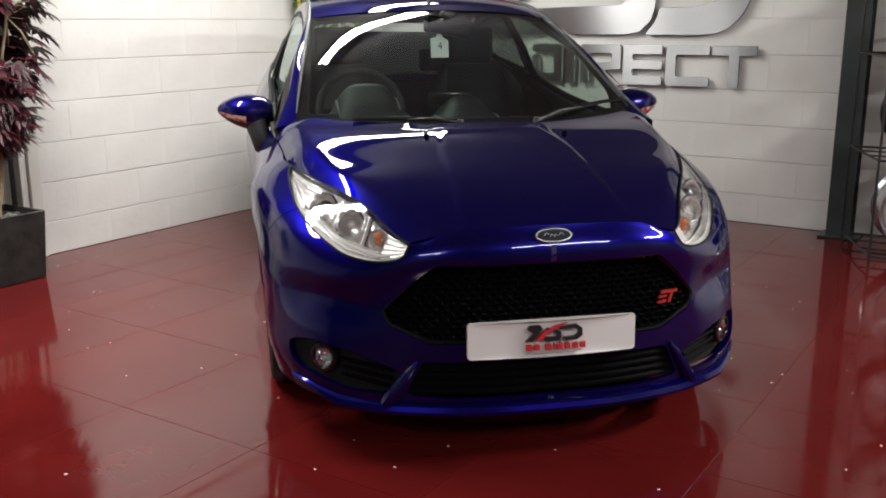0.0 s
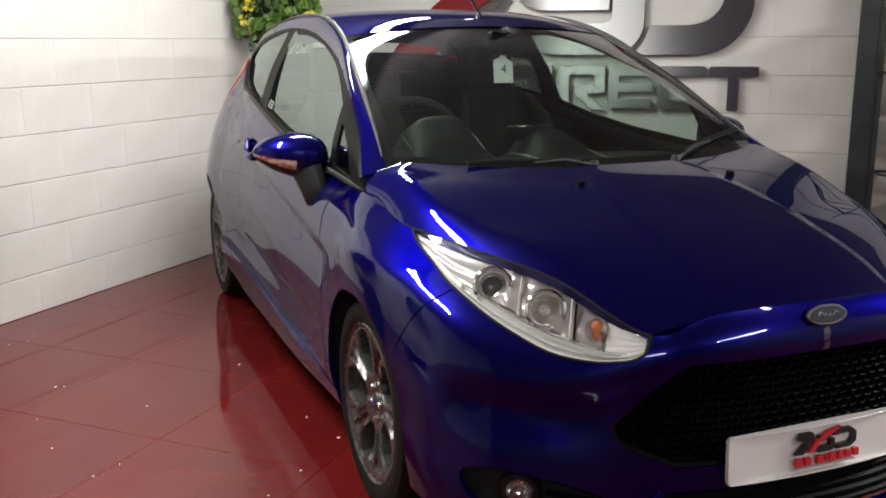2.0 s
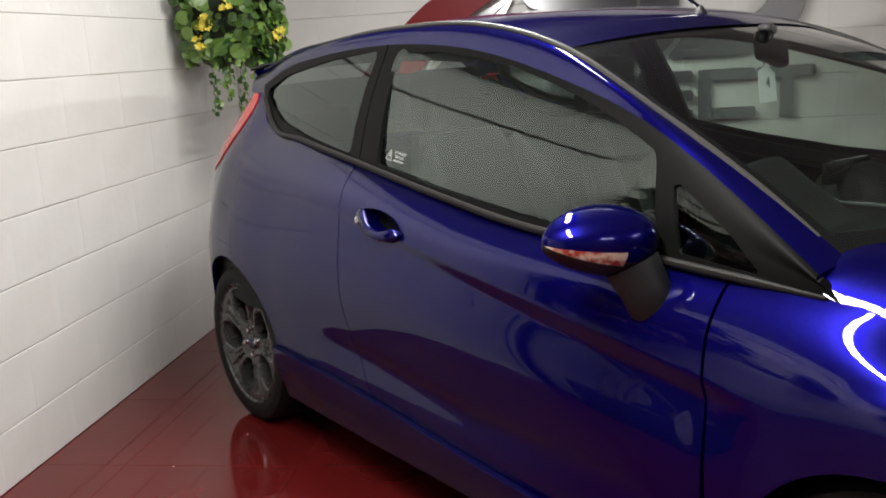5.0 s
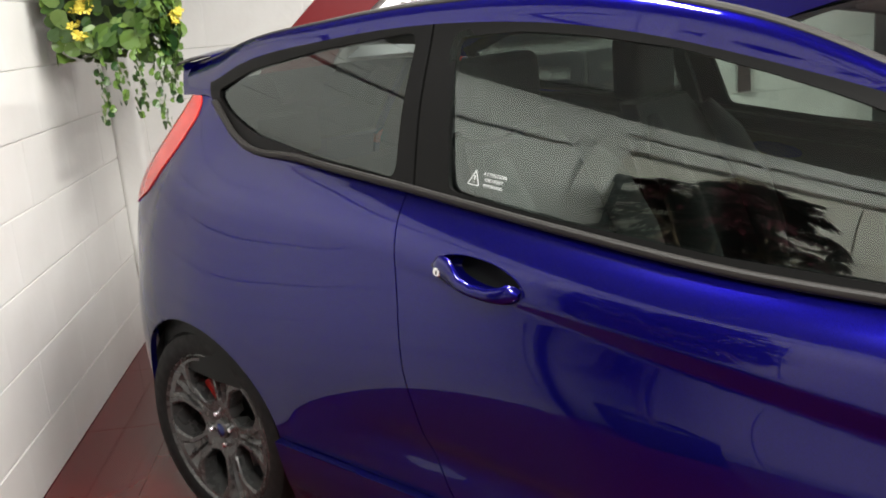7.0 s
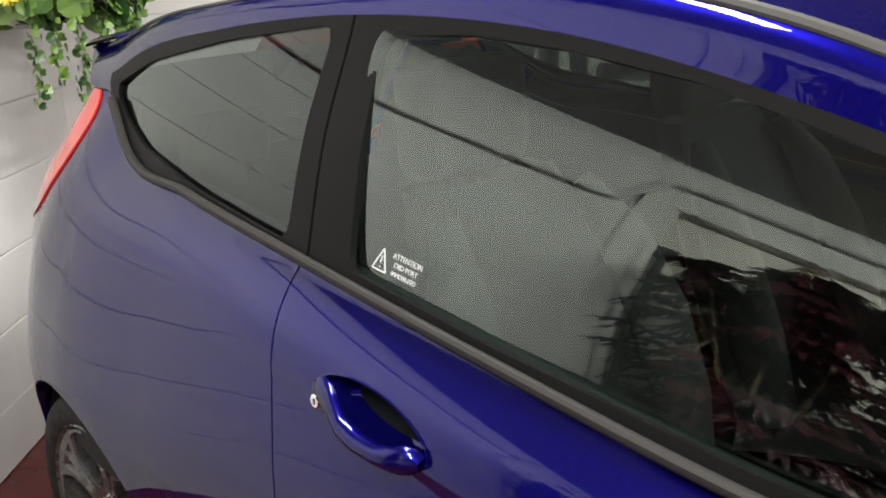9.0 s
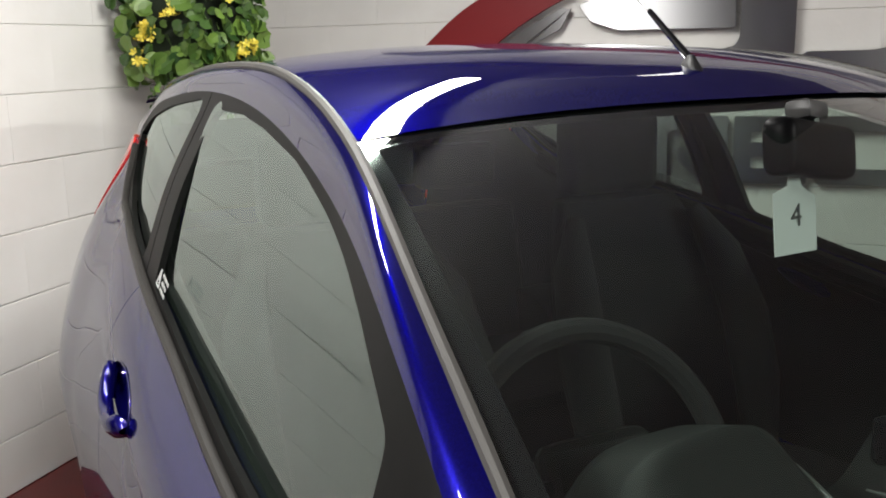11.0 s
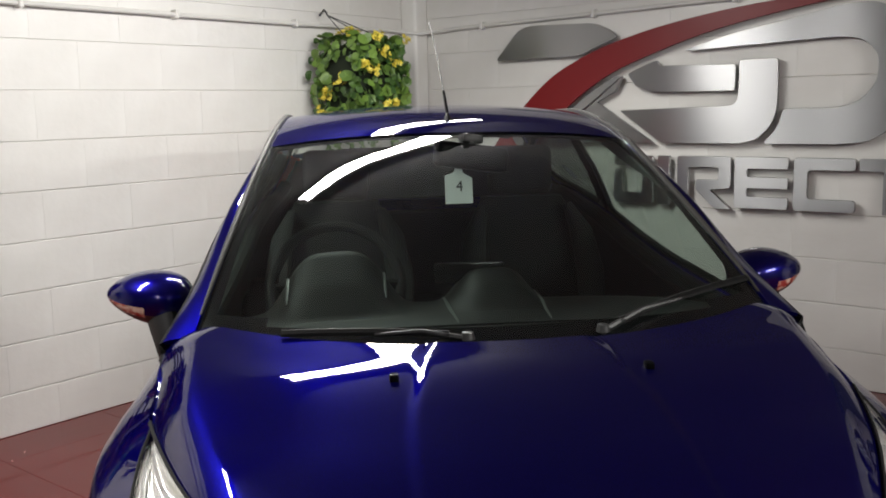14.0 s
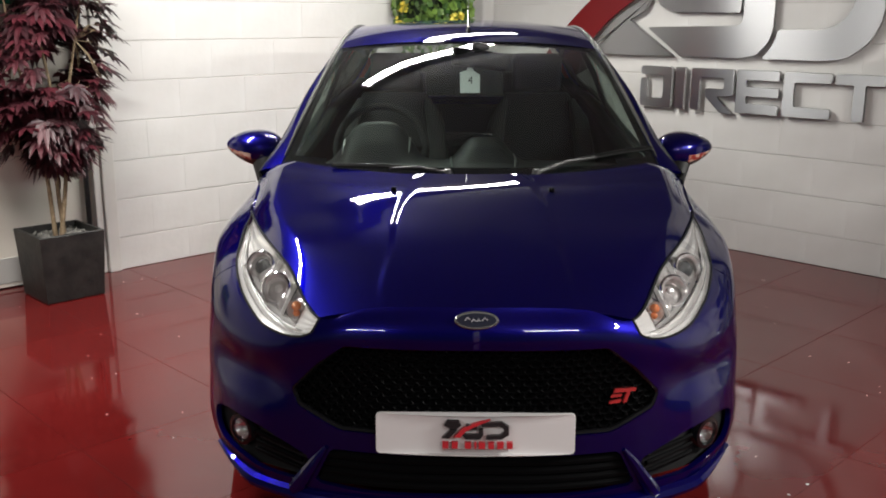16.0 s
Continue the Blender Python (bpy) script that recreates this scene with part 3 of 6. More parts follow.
panel("tailgate", both(cut_sheet(lower, 15, 16, 0, 4, [], 0.03)), PAINT, car)
panel("rear_window", both(cut_sheet(lower, 15, 16, 4, 5, [], 0.03, 0.0)), REARGLASS, car, "dark rear window glass")


# doors with their glass frames
DOORGLASS = rounded([(2.516, 1.012), (2.571, 1.318), (2.400, 1.320), (2.235, 1.303), (2.05, 1.272), (1.864, 1.222), (1.748, 1.188), (1.64, 1.152), (1.56, 1.120), (1.495, 1.090), (1.440, 0.905), (1.917, 0.933), (2.235, 0.968)], 0.02)
TRIGLASS = rounded([(1.436, 1.044), (1.388, 0.904), (1.190, 0.886), (1.275, 0.952)], 0.012)
QUARTERGLASS = rounded([(2.6728, 1.026), (2.995, 1.069), (3.2326, 1.112), (3.3657, 1.165), (3.4362, 1.214), (3.2802, 1.268), (2.995, 1.31), (2.6954, 1.335)], 0.03)
BPOST = np.array([(2.6001, 0.9), (2.608, 1), (2.6512, 1.36), (2.6807, 1.5), (4, 1.5), (4, 0.9)])
frame_piece = cut_sheet(upper, 0, 5.3, 0, 2, [("side", BPOST, False), ("side", DOORGLASS, False), ("side", TRIGLASS, False)], 0.007, 0.012)
rearframe_piece = cut_sheet(upper, 4.5, 8, 0, 2, [("side", BPOST + [0.006, 0.0], True), ("side", QUARTERGLASS, False)], 0.010, 0.012)
dglass_piece = cut_sheet(upper, 0, 5.3, 0, 2, [("side", inset(DOORGLASS, -0.018), True)], 0.02, 0.0, -0.006)
dglass_piece = faired(dglass_piece, 0.008, 0.060)
tglass_piece = cut_sheet(upper, 0, 3, 0, 2, [("side", inset(TRIGLASS, -0.006), True)], 0.012, 0.0, -0.006)
qglass_piece = cut_sheet(upper, 4.5, 8, 0, 2, [("side", inset(QUARTERGLASS, -0.006), True)], 0.02, 0.0, -0.005)
qglass_piece = faired(qglass_piece, 0.003, 0.045)
rail_piece = cut_sheet(upper, 0, 8.0, 2, 4, [], 0.011, 0.01)
pillar_piece = cut_sheet(upper, 8, 9, 0, 4, [], 0.011, 0.0)
doors = {}
for sign in (-1, 1):
    def hand(piece, sign=sign):
        v, f = piece
        return (v * [-1, 1, 1], [tuple(g[::-1]) for g in f]) if sign < 0 else (v, f)
    door = panel("door", hand(door_piece), PAINT, car)
    doors[sign] = door
    panel("window_frame", hand(frame_piece), TRIM, door, "satin black window frame")
    panel("door_glass", hand(dglass_piece), SIDEGLASS, door, "clear lightly tinted glass")
    panel("corner_glass", hand(tglass_piece), PRIVACY, door, "dark corner glass")
    panel("quarter_frame", hand(rearframe_piece), TRIM, car, "satin black quarter window surround")
    panel("quarter_glass", hand(qglass_piece), PRIVACY, car, "dark privacy glass")
    panel("roof_rail", hand(rail_piece), PAINT, car)
    panel("rear_pillar", hand(pillar_piece), PAINT, car)

# belt moulding and drip strips
for sign in (-1, 1):
    bm = bmesh.new()
    js = np.linspace(0.1, 7.8, 70)
    sweep(bm, [(sign * (upper.point(j, 0.02).x + 0.003), upper.point(j, 0.02).y, upper.point(j, 0.02).z + 0.004) for j in js], [0.0115 * min(1.0, 0.25 + j) for j in js], 10, 0.8)
    part("belt_moulding", bm, MOULDING, car, "black rubber belt moulding")
    bm = bmesh.new()
    js = np.linspace(0.35, 8.6, 80)
    sweep(bm, [(sign * (upper.point(j, 4).x + 0.001), upper.point(j, 4).y, upper.point(j, 4).z - 0.001) for j in js], [0.0080 * min(1.0, 0.2 + 0.5 * j) * (1 - 0.6 * float(smooth(j, 4.6, 7.0))) for j in js], 8)
    part("roof_strip", bm, RAILGREY, car, "grey rubber roof strip")

# bonnet
BX = spline([lower.point(j, 5) for j in (2.0, 2.5, 3.0, 3.5, 4.0, 4.5, 5.0, 6.0, 6.9)] + [(0.752, 1.076, 0.886), (0.732, 1.094, 0.906), (0.690, 1.098, 0.9255)], 60)
BC = spline([(0, 0.062, 0.718), (0, 0.14, 0.757), (0, 0.30, 0.818), (0, 0.50, 0.873), (0, 0.68, 0.914), (0, 0.840, 0.937)], 60)
bv, bf, NA = [], [], 161
for i in range(60):
    row = []
    for k in range(NA):
        a = -1 + 2 * k / (NA - 1)
        s = abs(a)
        c, e = BC[i], BX[i]
        y = c[1] + (e[1] - c[1]) * s**2.2
        side, rear = float(smooth(i, 3, 24)), float(smooth(i, 30, 54))
        fall = max(0.0, s - 0.865 - 0.010 * rear) / (0.135 - 0.010 * rear)
        z = c[2] + (e[2] - c[2]) * ((1 - side) * (0.35 * s**2 + 0.65 * s**3.2) + side * (0.42 * (1 - 0.45 * rear) * s**1.8 + (0.58 + 0.19 * rear) * fall ** (1.7 - 0.3 * rear)))
        edge = float(np.interp(i, [0, 20, 48, 59], [0.60, 0.40, 0.265, 0.25]))
        crease = 0.0045 * (1 - float(smooth(s, edge - 0.022, edge + 0.022))) * min(1.0, i / 10.0) - 0.0025 * min(1.0, i / 10.0) + 0.022 * rear * s**2.4 * (1 - fall**2.5)
        crease += 0.003 * side * (1 - 0.9 * rear) * math.exp(-(((s - 0.88) / 0.12) ** 2)) * (1 - s**24)
        bv.append((a * e[0] * 0.997, y + 0.004 * (1 - i / 59), z + crease - 0.002))
for i in range(59):
    for k in range(NA - 1):
        n = i * NA + k
        bf.append((n, n + 1, n + NA + 1, n + NA))
rim = [k for k in range(NA)] + [i * NA + NA - 1 for i in range(1, 60)] + [59 * NA + k for k in range(NA - 2, -1, -1)] + [i * NA for i in range(58, 0, -1)]
base = len(bv)
bv += [(bv[r][0] * 0.99, bv[r][1] + (0.012 if r < NA else 0.0), bv[r][2] - 0.02) for r in rim]
for q in range(len(rim)):
    w = (q + 1) % len(rim)
    bf.append((rim[w], rim[q], base + q, base + w))
bonnet = mesh_ob("bonnet", bv, bf, PAINT, car)

# windscreen and roof
def screen_point(a, v):
    s = abs(a)
    foot, head = Vector((0, 0.905, 0.916)), Vector((0, 1.790, 1.338))
    p = foot.lerp(head, v)
    bulge = 0.035 * math.sin(math.pi * v) - 0.0086 * math.sin(2 * math.pi * v)
    edge = upper.point(np.interp(v, [0, 0.22, 0.61, 1.0], [0.02, 1.0, 2.0, 3.0]), 4)
    y = p.y - bulge * 0.35
    z = p.z + bulge
    cy, cz = 0.79 + 1.0 * v, -1.0 + 1.34 * v
    return Vector((a * (edge.x - 0.004), y + (edge.y - y) * (cy * s**2 + (1 - cy) * s**4), z + (edge.z - 0.004 - z) * (cz * s**2 + (1 - cz) * s**4)))


def grid_mesh(fn, a0, a1, na, v0, v1, nv):
    verts = [fn(a0 + (a1 - a0) * i / na, v0 + (v1 - v0) * k / nv) for k in range(nv + 1) for i in range(na + 1)]
    faces = [(k * (na + 1) + i, k * (na + 1) + i + 1, (k + 1) * (na + 1) + i + 1, (k + 1) * (na + 1) + i) for k in range(nv) for i in range(na)]
    return verts, faces


v, f = grid_mesh(screen_point, -1, 1, 40, 0, 1, 30)
windscreen = mesh_ob("windscreen", v, f, SCREEN, car, "tinted laminated windscreen")
# black printed border inside the glass
v, f = grid_mesh(lambda a, t: screen_point(a, t) + Vector((0, 0.004, -0.004)), -1, 1, 44, 0, 1, 34)
f = [g for g in f if (g[0] // 45) < 2 + (abs(g[0] % 45 - 21.5) > 17) or (g[0] // 45) > 32 or (g[0] % 45) < 1 or (g[0] % 45) > 42]
mesh_ob("screen_border", v, f, GLOSSBLACK, windscreen, "black printed glass border")


def roof_point(a, v):
    s = abs(a)
    j = 3.0 + 5.6 * v
    e = upper.point(j, 4)
    cy = np.interp(v, [0, 1], [1.790, 3.64])
    cz = float(weights([0, 0.05, 0.12, 0.3, 0.55, 0.8, 1.0], [v])[0] @ np.array([1.343, 1.375, 1.399, 1.422, 1.423, 1.379, 1.316]))
    y = cy + (e.y - cy) * s ** (1.6 + min(1.0, 2.0 * v))
    return Vector((a * (e.x - 0.006), y, cz + (e.z - 0.003 - cz) * s**2.6))


v, f = grid_mesh(roof_point, -1, 1, 40, 0, 1, 44)
roof = mesh_ob("roof", v, f, PAINT, car)
v, f = grid_mesh(lambda a, t: roof_point(a * 0.97, t) - Vector((0, 0, 0.03)), -1, 1, 10, 0.02, 1, 12)
mesh_ob("headlining", v, f, CABIN, car, "dark roof lining")
# cowl under the windscreen
v, f = grid_mesh(lambda a, t: (0.655 * a, 0.815 + 0.235 * abs(a) ** 2.3 + 0.13 * t, 0.904 + 0.010 * abs(a) ** 2 + 0.008 * t), -1, 1, 30, 0, 1, 4)
mesh_ob("cowl", v, f, GRILLEBLACK, car, "black plastic cowl")

# inner body so that gaps and arches are dark
bm = bmesh.new()
box(bm, (-0.62, 0.30, 0.16), (0.62, 3.80, 0.34), None, 0.03)
box(bm, (-0.60, 0.32, 0.30), (0.60, 1.08, 0.66), None, 0.06)
part("underbody", bm, DARK, car, "dark underbody")


def wheel(name_sign, y):
    """Tyre, five-spoke rim, disc, caliper and cap; outer face away from the car."""
    w = empty("wheel", pose(name_sign * 0.712, y, AXLE_Z, 0, 0, 0 if name_sign > 0 else 180), "", "")
    w.parent = car
    bm = bmesh.new()
    lathe(bm, [(0.222, 0.090), (0.236, 0.1), (0.262, 0.102), (0.284, 0.096), (0.2945, 0.082), (0.298, 0.06), (0.298, -0.07), (0.290, -0.09), (0.262, -0.104), (0.222, -0.095)], 72)
    part("tyre", bm, RUBBER, w, "black low-profile tyre")
    bm = bmesh.new()
    lathe(bm, [(0.205, -0.09), (0.200, 0.02), (0.207, 0.070), (0.214, 0.088), (0.2245, 0.098), (0.2285, 0.094), (0.2285, 0.084), (0.220, 0.078), (0.216, -0.09)], 72)
    part("rim", bm, ALLOY, w)
    # five broad spokes that fork at the rim round six-sided openings
    radii = [0.028, 0.052, 0.073, 0.079, 0.088, 0.105, 0.128, 0.150, 0.166, 0.182, 0.197, 0.206, 0.2085, 0.216]
    halves = [35.9, 35.9, 35.9, 27.0, 18.0, 16.2, 15.2, 14.6, 17.2, 20.6, 24.0, 26.5, 35.9, 35.9]
    across = [-1.0, -0.90, -0.62, -0.50, -0.16, 0.0, 0.16, 0.50, 0.62, 0.90, 1.0]
    for s in range(5):
        bm = bmesh.new()
        rot = Matrix.Rotation(2 * math.pi * s / 5 + radians(54), 4, "X")
        rows = []
        for r, half in zip(radii, halves):
            h = float(np.interp(r, [0.03, 0.09, 0.15, 0.216], [0.066, 0.078, 0.087, 0.093]))
            open_ = 0.076 < r < 0.2075
            groove = 0.011 * float(smooth(r, 0.082, 0.110)) * (1 - float(smooth(r, 0.176, 0.200)))
            row = []
            for q in across:
                an = radians(half) * q
                drop = (0.005 if abs(q) == 1.0 and open_ else 0.0) + (groove if 0.1 < abs(q) < 0.55 else 0.0)
                row.append(bm.verts.new(rot @ Vector((h - drop, r * math.sin(an), r * math.cos(an)))))
            for q, lst in ((1.0, row), (-1.0, row)):
                an = radians(half) * q * (1.04 if open_ else 1.0)
                v = bm.verts.new(rot @ Vector((h - (0.046 if open_ else 0.012), r * math.sin(an), r * math.cos(an))))
                row.append(v) if q > 0 else row.insert(0, v)
            rows.append(row)
        for p, q in zip(rows, rows[1:]):
            for k in range(len(p) - 1):
                bm.faces.new((p[k], p[k + 1], q[k + 1], q[k]))
        part("spoke", bm, ALLOY, w, "", True, 24.0)
    bm = bmesh.new()
    lathe(bm, [(0.0005, 0.062), (0.03, 0.064), (0.036, 0.060), (0.040, 0.03)], 40)
    part("hub", bm, ALLOY, w)
    bm = bmesh.new()
    lathe(bm, [(0.0005, 0.078), (0.02, 0.078), (0.027, 0.075), (0.029, 0.066)], 32)
    cap = part("centre_cap", bm, ALLOY, w)
    bm = bmesh.new()
    lathe(bm, [(0.0005, 0.0795), (0.016, 0.0793), (0.018, 0.0785)], 24)
    part("cap_badge", bm, CAPBLUE, w, "dark blue badge")
    for s in range(4):
        a = 2 * math.pi * s / 4 + 0.2
        bm = bmesh.new()
        lathe(bm, [(0.0005, 0.083), (0.006, 0.083), (0.0085, 0.079), (0.009, 0.062)], 10, "x", (0, 0.046 * math.cos(a), 0.046 * math.sin(a)))
        part("wheel_bolt", bm, CHROME, w)
    bm = bmesh.new()
    lathe(bm, [(0.05, 0.012), (0.135, 0.012), (0.139, 0.008), (0.139, -0.008), (0.05, -0.008)], 64)
    part("brake_disc", bm, STEEL, w)
    bm = bmesh.new()
    for k in range(9):
        a = (0.6 if y > 2 else 2.75) + k * 0.11
        box(bm, (-0.03, -0.012, -0.032), (0.045, 0.012, 0.032), Matrix.Rotation(a, 4, "X") @ Matrix.Translation((0, 0, 0.115)), 0.004, 1)
    part("caliper", bm, REDPAINT, w, "red brake caliper")
    bm = bmesh.new()
    lathe(bm, [(0.0005, -0.03), (0.20, -0.03), (0.205, -0.085)], 40)
    part("wheel_shield", bm, DARK, w)
    return w


for sg in (-1, 1):
    for yy in (FRONT_AXLE, REAR_AXLE):
        wheel(sg, yy)
        bm = bmesh.new()
        n = 40
        rings = []
        for k in range(n + 1):
            a = math.radians(-3 + 186 * k / n)
            r = 0.345
            rings.append([bm.verts.new((sg * xx, yy + r * math.cos(a), 0.298 + r * math.sin(a))) for xx in (0.55, 0.815 if yy == FRONT_AXLE else 0.770)])
        for p, q in zip(rings, rings[1:]):
            bm.faces.new((p[0], p[1], q[1], q[0]))
        c = bm.verts.new((sg * 0.55, yy, 0.3))
        for p, q in zip(rings, rings[1:]):
            bm.faces.new((p[0], q[0], c))
        part("wheel_liner", bm, DARK, car, "black wheel arch liner")


# ---------------------------------------------------------------- front of the car
def front_y(x, z):
    """How far back the bumper's skin lies at a place seen from the front."""
    zs = np.interp(z, [0.165, 0.25, 0.385, 0.52, 0.63], [0, 1, 2, 3, 4])
    for j in np.linspace(0, 5, 160):
        p = lower.point(j, zs)
        if p.x >= abs(x):
            return p.y
    return 0.6


FY_X = np.linspace(0, 0.79, 40)
FY = {z: np.array([front_y(x, z) for x in FY_X]) for z in (0.25, 0.385, 0.52)}


def skin(x, z):
    ys = [np.interp(abs(x), FY_X, FY[k]) for k in (0.25, 0.385, 0.52)]
    return float(np.interp(z, [0.25, 0.385, 0.52], ys))


# honeycomb of the upper grille
def honeycomb(bm, outline, w, h, depth, back, rib):
    rows = int(0.30 / h) + 2
    for r in range(rows):
        cz = 0.36 + r * h
        for c in range(-32, 33):
            cx = (c + (0.5 if r % 2 else 0.0)) * w
            if not inside(outline, np.array([[cx, cz]]))[0]:
                continue
            ring = [(cx + sx * w / 2 * 0.97, cz + sz * h) for sx, sz in ((-0.62, 0.5), (0.62, 0.5), (1.0, 0.0), (0.62, -0.5), (-0.62, -0.5), (-1.0, 0.0))]
            outer, inner, deep = [], [], []
            for px, pz in ring:
                y = skin(px, pz) + back
                outer.append(bm.verts.new((px, y, pz)))
                qx, qz = cx + (px - cx) * (1 - rib), cz + (pz - cz) * (1 - rib)
                inner.append(bm.verts.new((qx, y + 0.002, qz)))
                deep.append(bm.verts.new((cx + (px - cx) * (0.9 - rib), y + depth, cz + (pz - cz) * (0.9 - rib))))
            for k in range(6):
                n = (k + 1) % 6
                bm.faces.new((outer[k], outer[n], inner[n], inner[k]))
                bm.faces.new((inner[k], inner[n], deep[n], deep[k]))


def shell_behind(outline, back, material, name, label, parent, nx=40, nz=12):
    """A dark curved backing behind an opening."""
    lo, hi = outline.min(0) - 0.01, outline.max(0) + 0.01
    v, f = grid_mesh(lambda a, t: (lo[0] + (hi[0] - lo[0]) * a, skin(lo[0] + (hi[0] - lo[0]) * a, lo[1] + (hi[1] - lo[1]) * t) + back, lo[1] + (hi[1] - lo[1]) * t), 0, 1, nx, 0, 1, nz)
    return mesh_ob(name, v, f, material, parent, label)


grille = shell_behind(GRILLE, 0.055, DARK, "grille", "gloss black honeycomb grille", car)
bm = bmesh.new()
honeycomb(bm, inset(GRILLE, 0.004), 0.031, 0.0168, 0.020, 0.014, 0.20)
part("honeycomb", bm, GRILLEBLACK, grille, "gloss black honeycomb mesh", False)
bm = bmesh.new()
rim = inset(GRILLE, 0.004)[::3]
sweep(bm, [(x, skin(x, z) + 0.010, z) for x, z in np.vstack([rim, rim[:1]])], 0.007, 6)
part("grille_rim", bm, GLOSSBLACK, grille)
low = shell_behind(LOWGRILLE, 0.06, DARK, "lower_grille", "black lower air intake", car, 30, 6)
for zz in (0.225, 0.248, 0.272, 0.296):
    bm = bmesh.new()
    hw = np.interp(zz, [0.21, 0.318], [0.425, 0.385])
    sweep(bm, [(x, skin(x, zz) + 0.018, zz) for x in np.linspace(-hw, hw, 30)], 0.0065, 6, 1.9)
    part("intake_slat", bm, GRILLEBLACK, low)
# splitter fins and lip
lipbm = bmesh.new()
xs = np.linspace(-0.752, 0.752, 80)
sweep(lipbm, [(x, skin(x, 0.25) + 0.000 - 0.012 * (1 - (x / 0.76) ** 2), 0.172 + 0.012 * abs(x) ** 3 + 0.040 * float(smooth(abs(x), 0.60, 0.76))) for x in xs], [0.016 - 0.011 * float(smooth(abs(x), 0.62, 0.752)) for x in xs], 8, 1.3)
part("splitter_lip", lipbm, PAINT, front_bumper)
for sg in (-1, 1):
    bm = bmesh.new()
    path = [(0.398, 0.322), (0.425, 0.285), (0.452, 0.243), (0.476, 0.205), (0.492, 0.182)]
    sweep(bm, [(sg * x, skin(x, z) - 0.006, z) for x, z in path], [0.006, 0.014, 0.019, 0.024, 0.020], 8, 0.9)
    part("splitter_fin", bm, PAINT, front_bumper)
    hole = FOGHOLE * [sg, 1]
    pocket = shell_behind(hole if sg > 0 else hole[::-1], 0.05, DARK, "fog_pocket", "black fog lamp recess", car, 16, 6)
    for zz in (0.242, 0.266, 0.290):
        bm = bmesh.new()
        sweep(bm, [(sg * x, skin(x, zz) + 0.020, zz + (x - 0.5) * 0.16) for x in np.linspace(0.47, 0.61, 12)], 0.007, 6)
        part("pocket_slat", bm, GRILLEBLACK, pocket)
    # fog lamp
    fx, fz = 0.662, 0.298
    turn = Matrix.Translation((sg * fx, skin(fx, fz) + 0.012, fz)) @ Matrix.Rotation(radians(sg * 38), 4, "Z")
    fog = empty("fog_lamp", turn)
    fog.parent = car
    bm = bmesh.new()
    lathe(bm, [(0.052, 0.016), (0.046, -0.004), (0.036, -0.006), (0.030, 0.002)], 36, "y")
    part("fog_ring", bm, GLOSSBLACK, fog)
    bm = bmesh.new()
    lathe(bm, [(0.030, 0.002), (0.024, 0.016), (0.012, 0.026), (0.0005, 0.028)], 36, "y")
    part("fog_reflector", bm, CHROME, fog, "bright reflector")
    bm = bmesh.new()
    lathe(bm, [(0.031, -0.002), (0.024, -0.006), (0.012, -0.0085), (0.0005, -0.009)], 36, "y")
    part("fog_glass", bm, LENS, fog, "clear lamp glass")

# number plate carrier with the dealer's plate
plate_ob = empty("number_plate", pose(0, 0.012, 0.388, -3), "", "")
plate_ob.parent = car


def onplate(a, b, c):
    return Vector((a, -c + 0.02 * (abs(a) / 0.26) ** 2, b))


bm = bmesh.new()
edge = rounded([(-0.26, -0.0555), (0.26, -0.0555), (0.26, 0.0555), (-0.26, 0.0555)], 0.012)
plate(bm, [tuple(p) for p in edge], 0.010, onplate, 0.001)
part("plate_panel", bm, WHITEPLATE, plate_ob, "white acrylic plate", False)
PLATEGREY = mat("plate_black", (0.02, 0.02, 0.022), 0.3)
PLATERED = mat("plate_red", (0.55, 0.03, 0.04), 0.3)
emblem = [
    [(-0.075, 0.018), (-0.068, 0.026), (-0.040, 0.026), (-0.034, 0.018), (-0.046, 0.012), (-0.060, 0.012)],
    [(-0.080, -0.004), (-0.060, 0.010), (-0.044, 0.010), (-0.062, -0.004)],
    [(-0.036, 0.006), (-0.024, -0.005), (0.010, -0.005), (0.018, 0.002), (0.018, 0.012), (0.008, 0.012), (0.006, 0.003), (-0.020, 0.003)],
    [(-0.026, 0.012), (0.004, 0.012), (0.004, 0.018), (-0.022, 0.020)],
    [(0.010, 0.022), (0.062, 0.024), (0.078, 0.016), (0.078, 0.002), (0.062, -0.005), (0.024, -0.005), (0.026, 0.001), (0.058, 0.002), (0.066, 0.006), (0.066, 0.013), (0.056, 0.017), (0.014, 0.016)],
]
for shape in emblem:
    bm = bmesh.new()
    plate(bm, [(a * 1.1, (b + 0.005) * 1.6 - 0.008) for a, b in shape], 0.0112, onplate)
    part("emblem_shape", bm, PLATEGREY, plate_ob, "black emblem shape", False)
bm = bmesh.new()
plate(bm, [(a * 1.1, (b + 0.005) * 1.6 - 0.008) for a, b in [(-0.052, -0.002), (-0.030, 0.014), (0.0, 0.023), (0.035, 0.028), (0.0, 0.017), (-0.022, 0.009), (-0.036, -0.002)]], 0.0118, onplate)
part("emblem_stroke", bm, PLATERED, plate_ob, "red curved stroke", False)
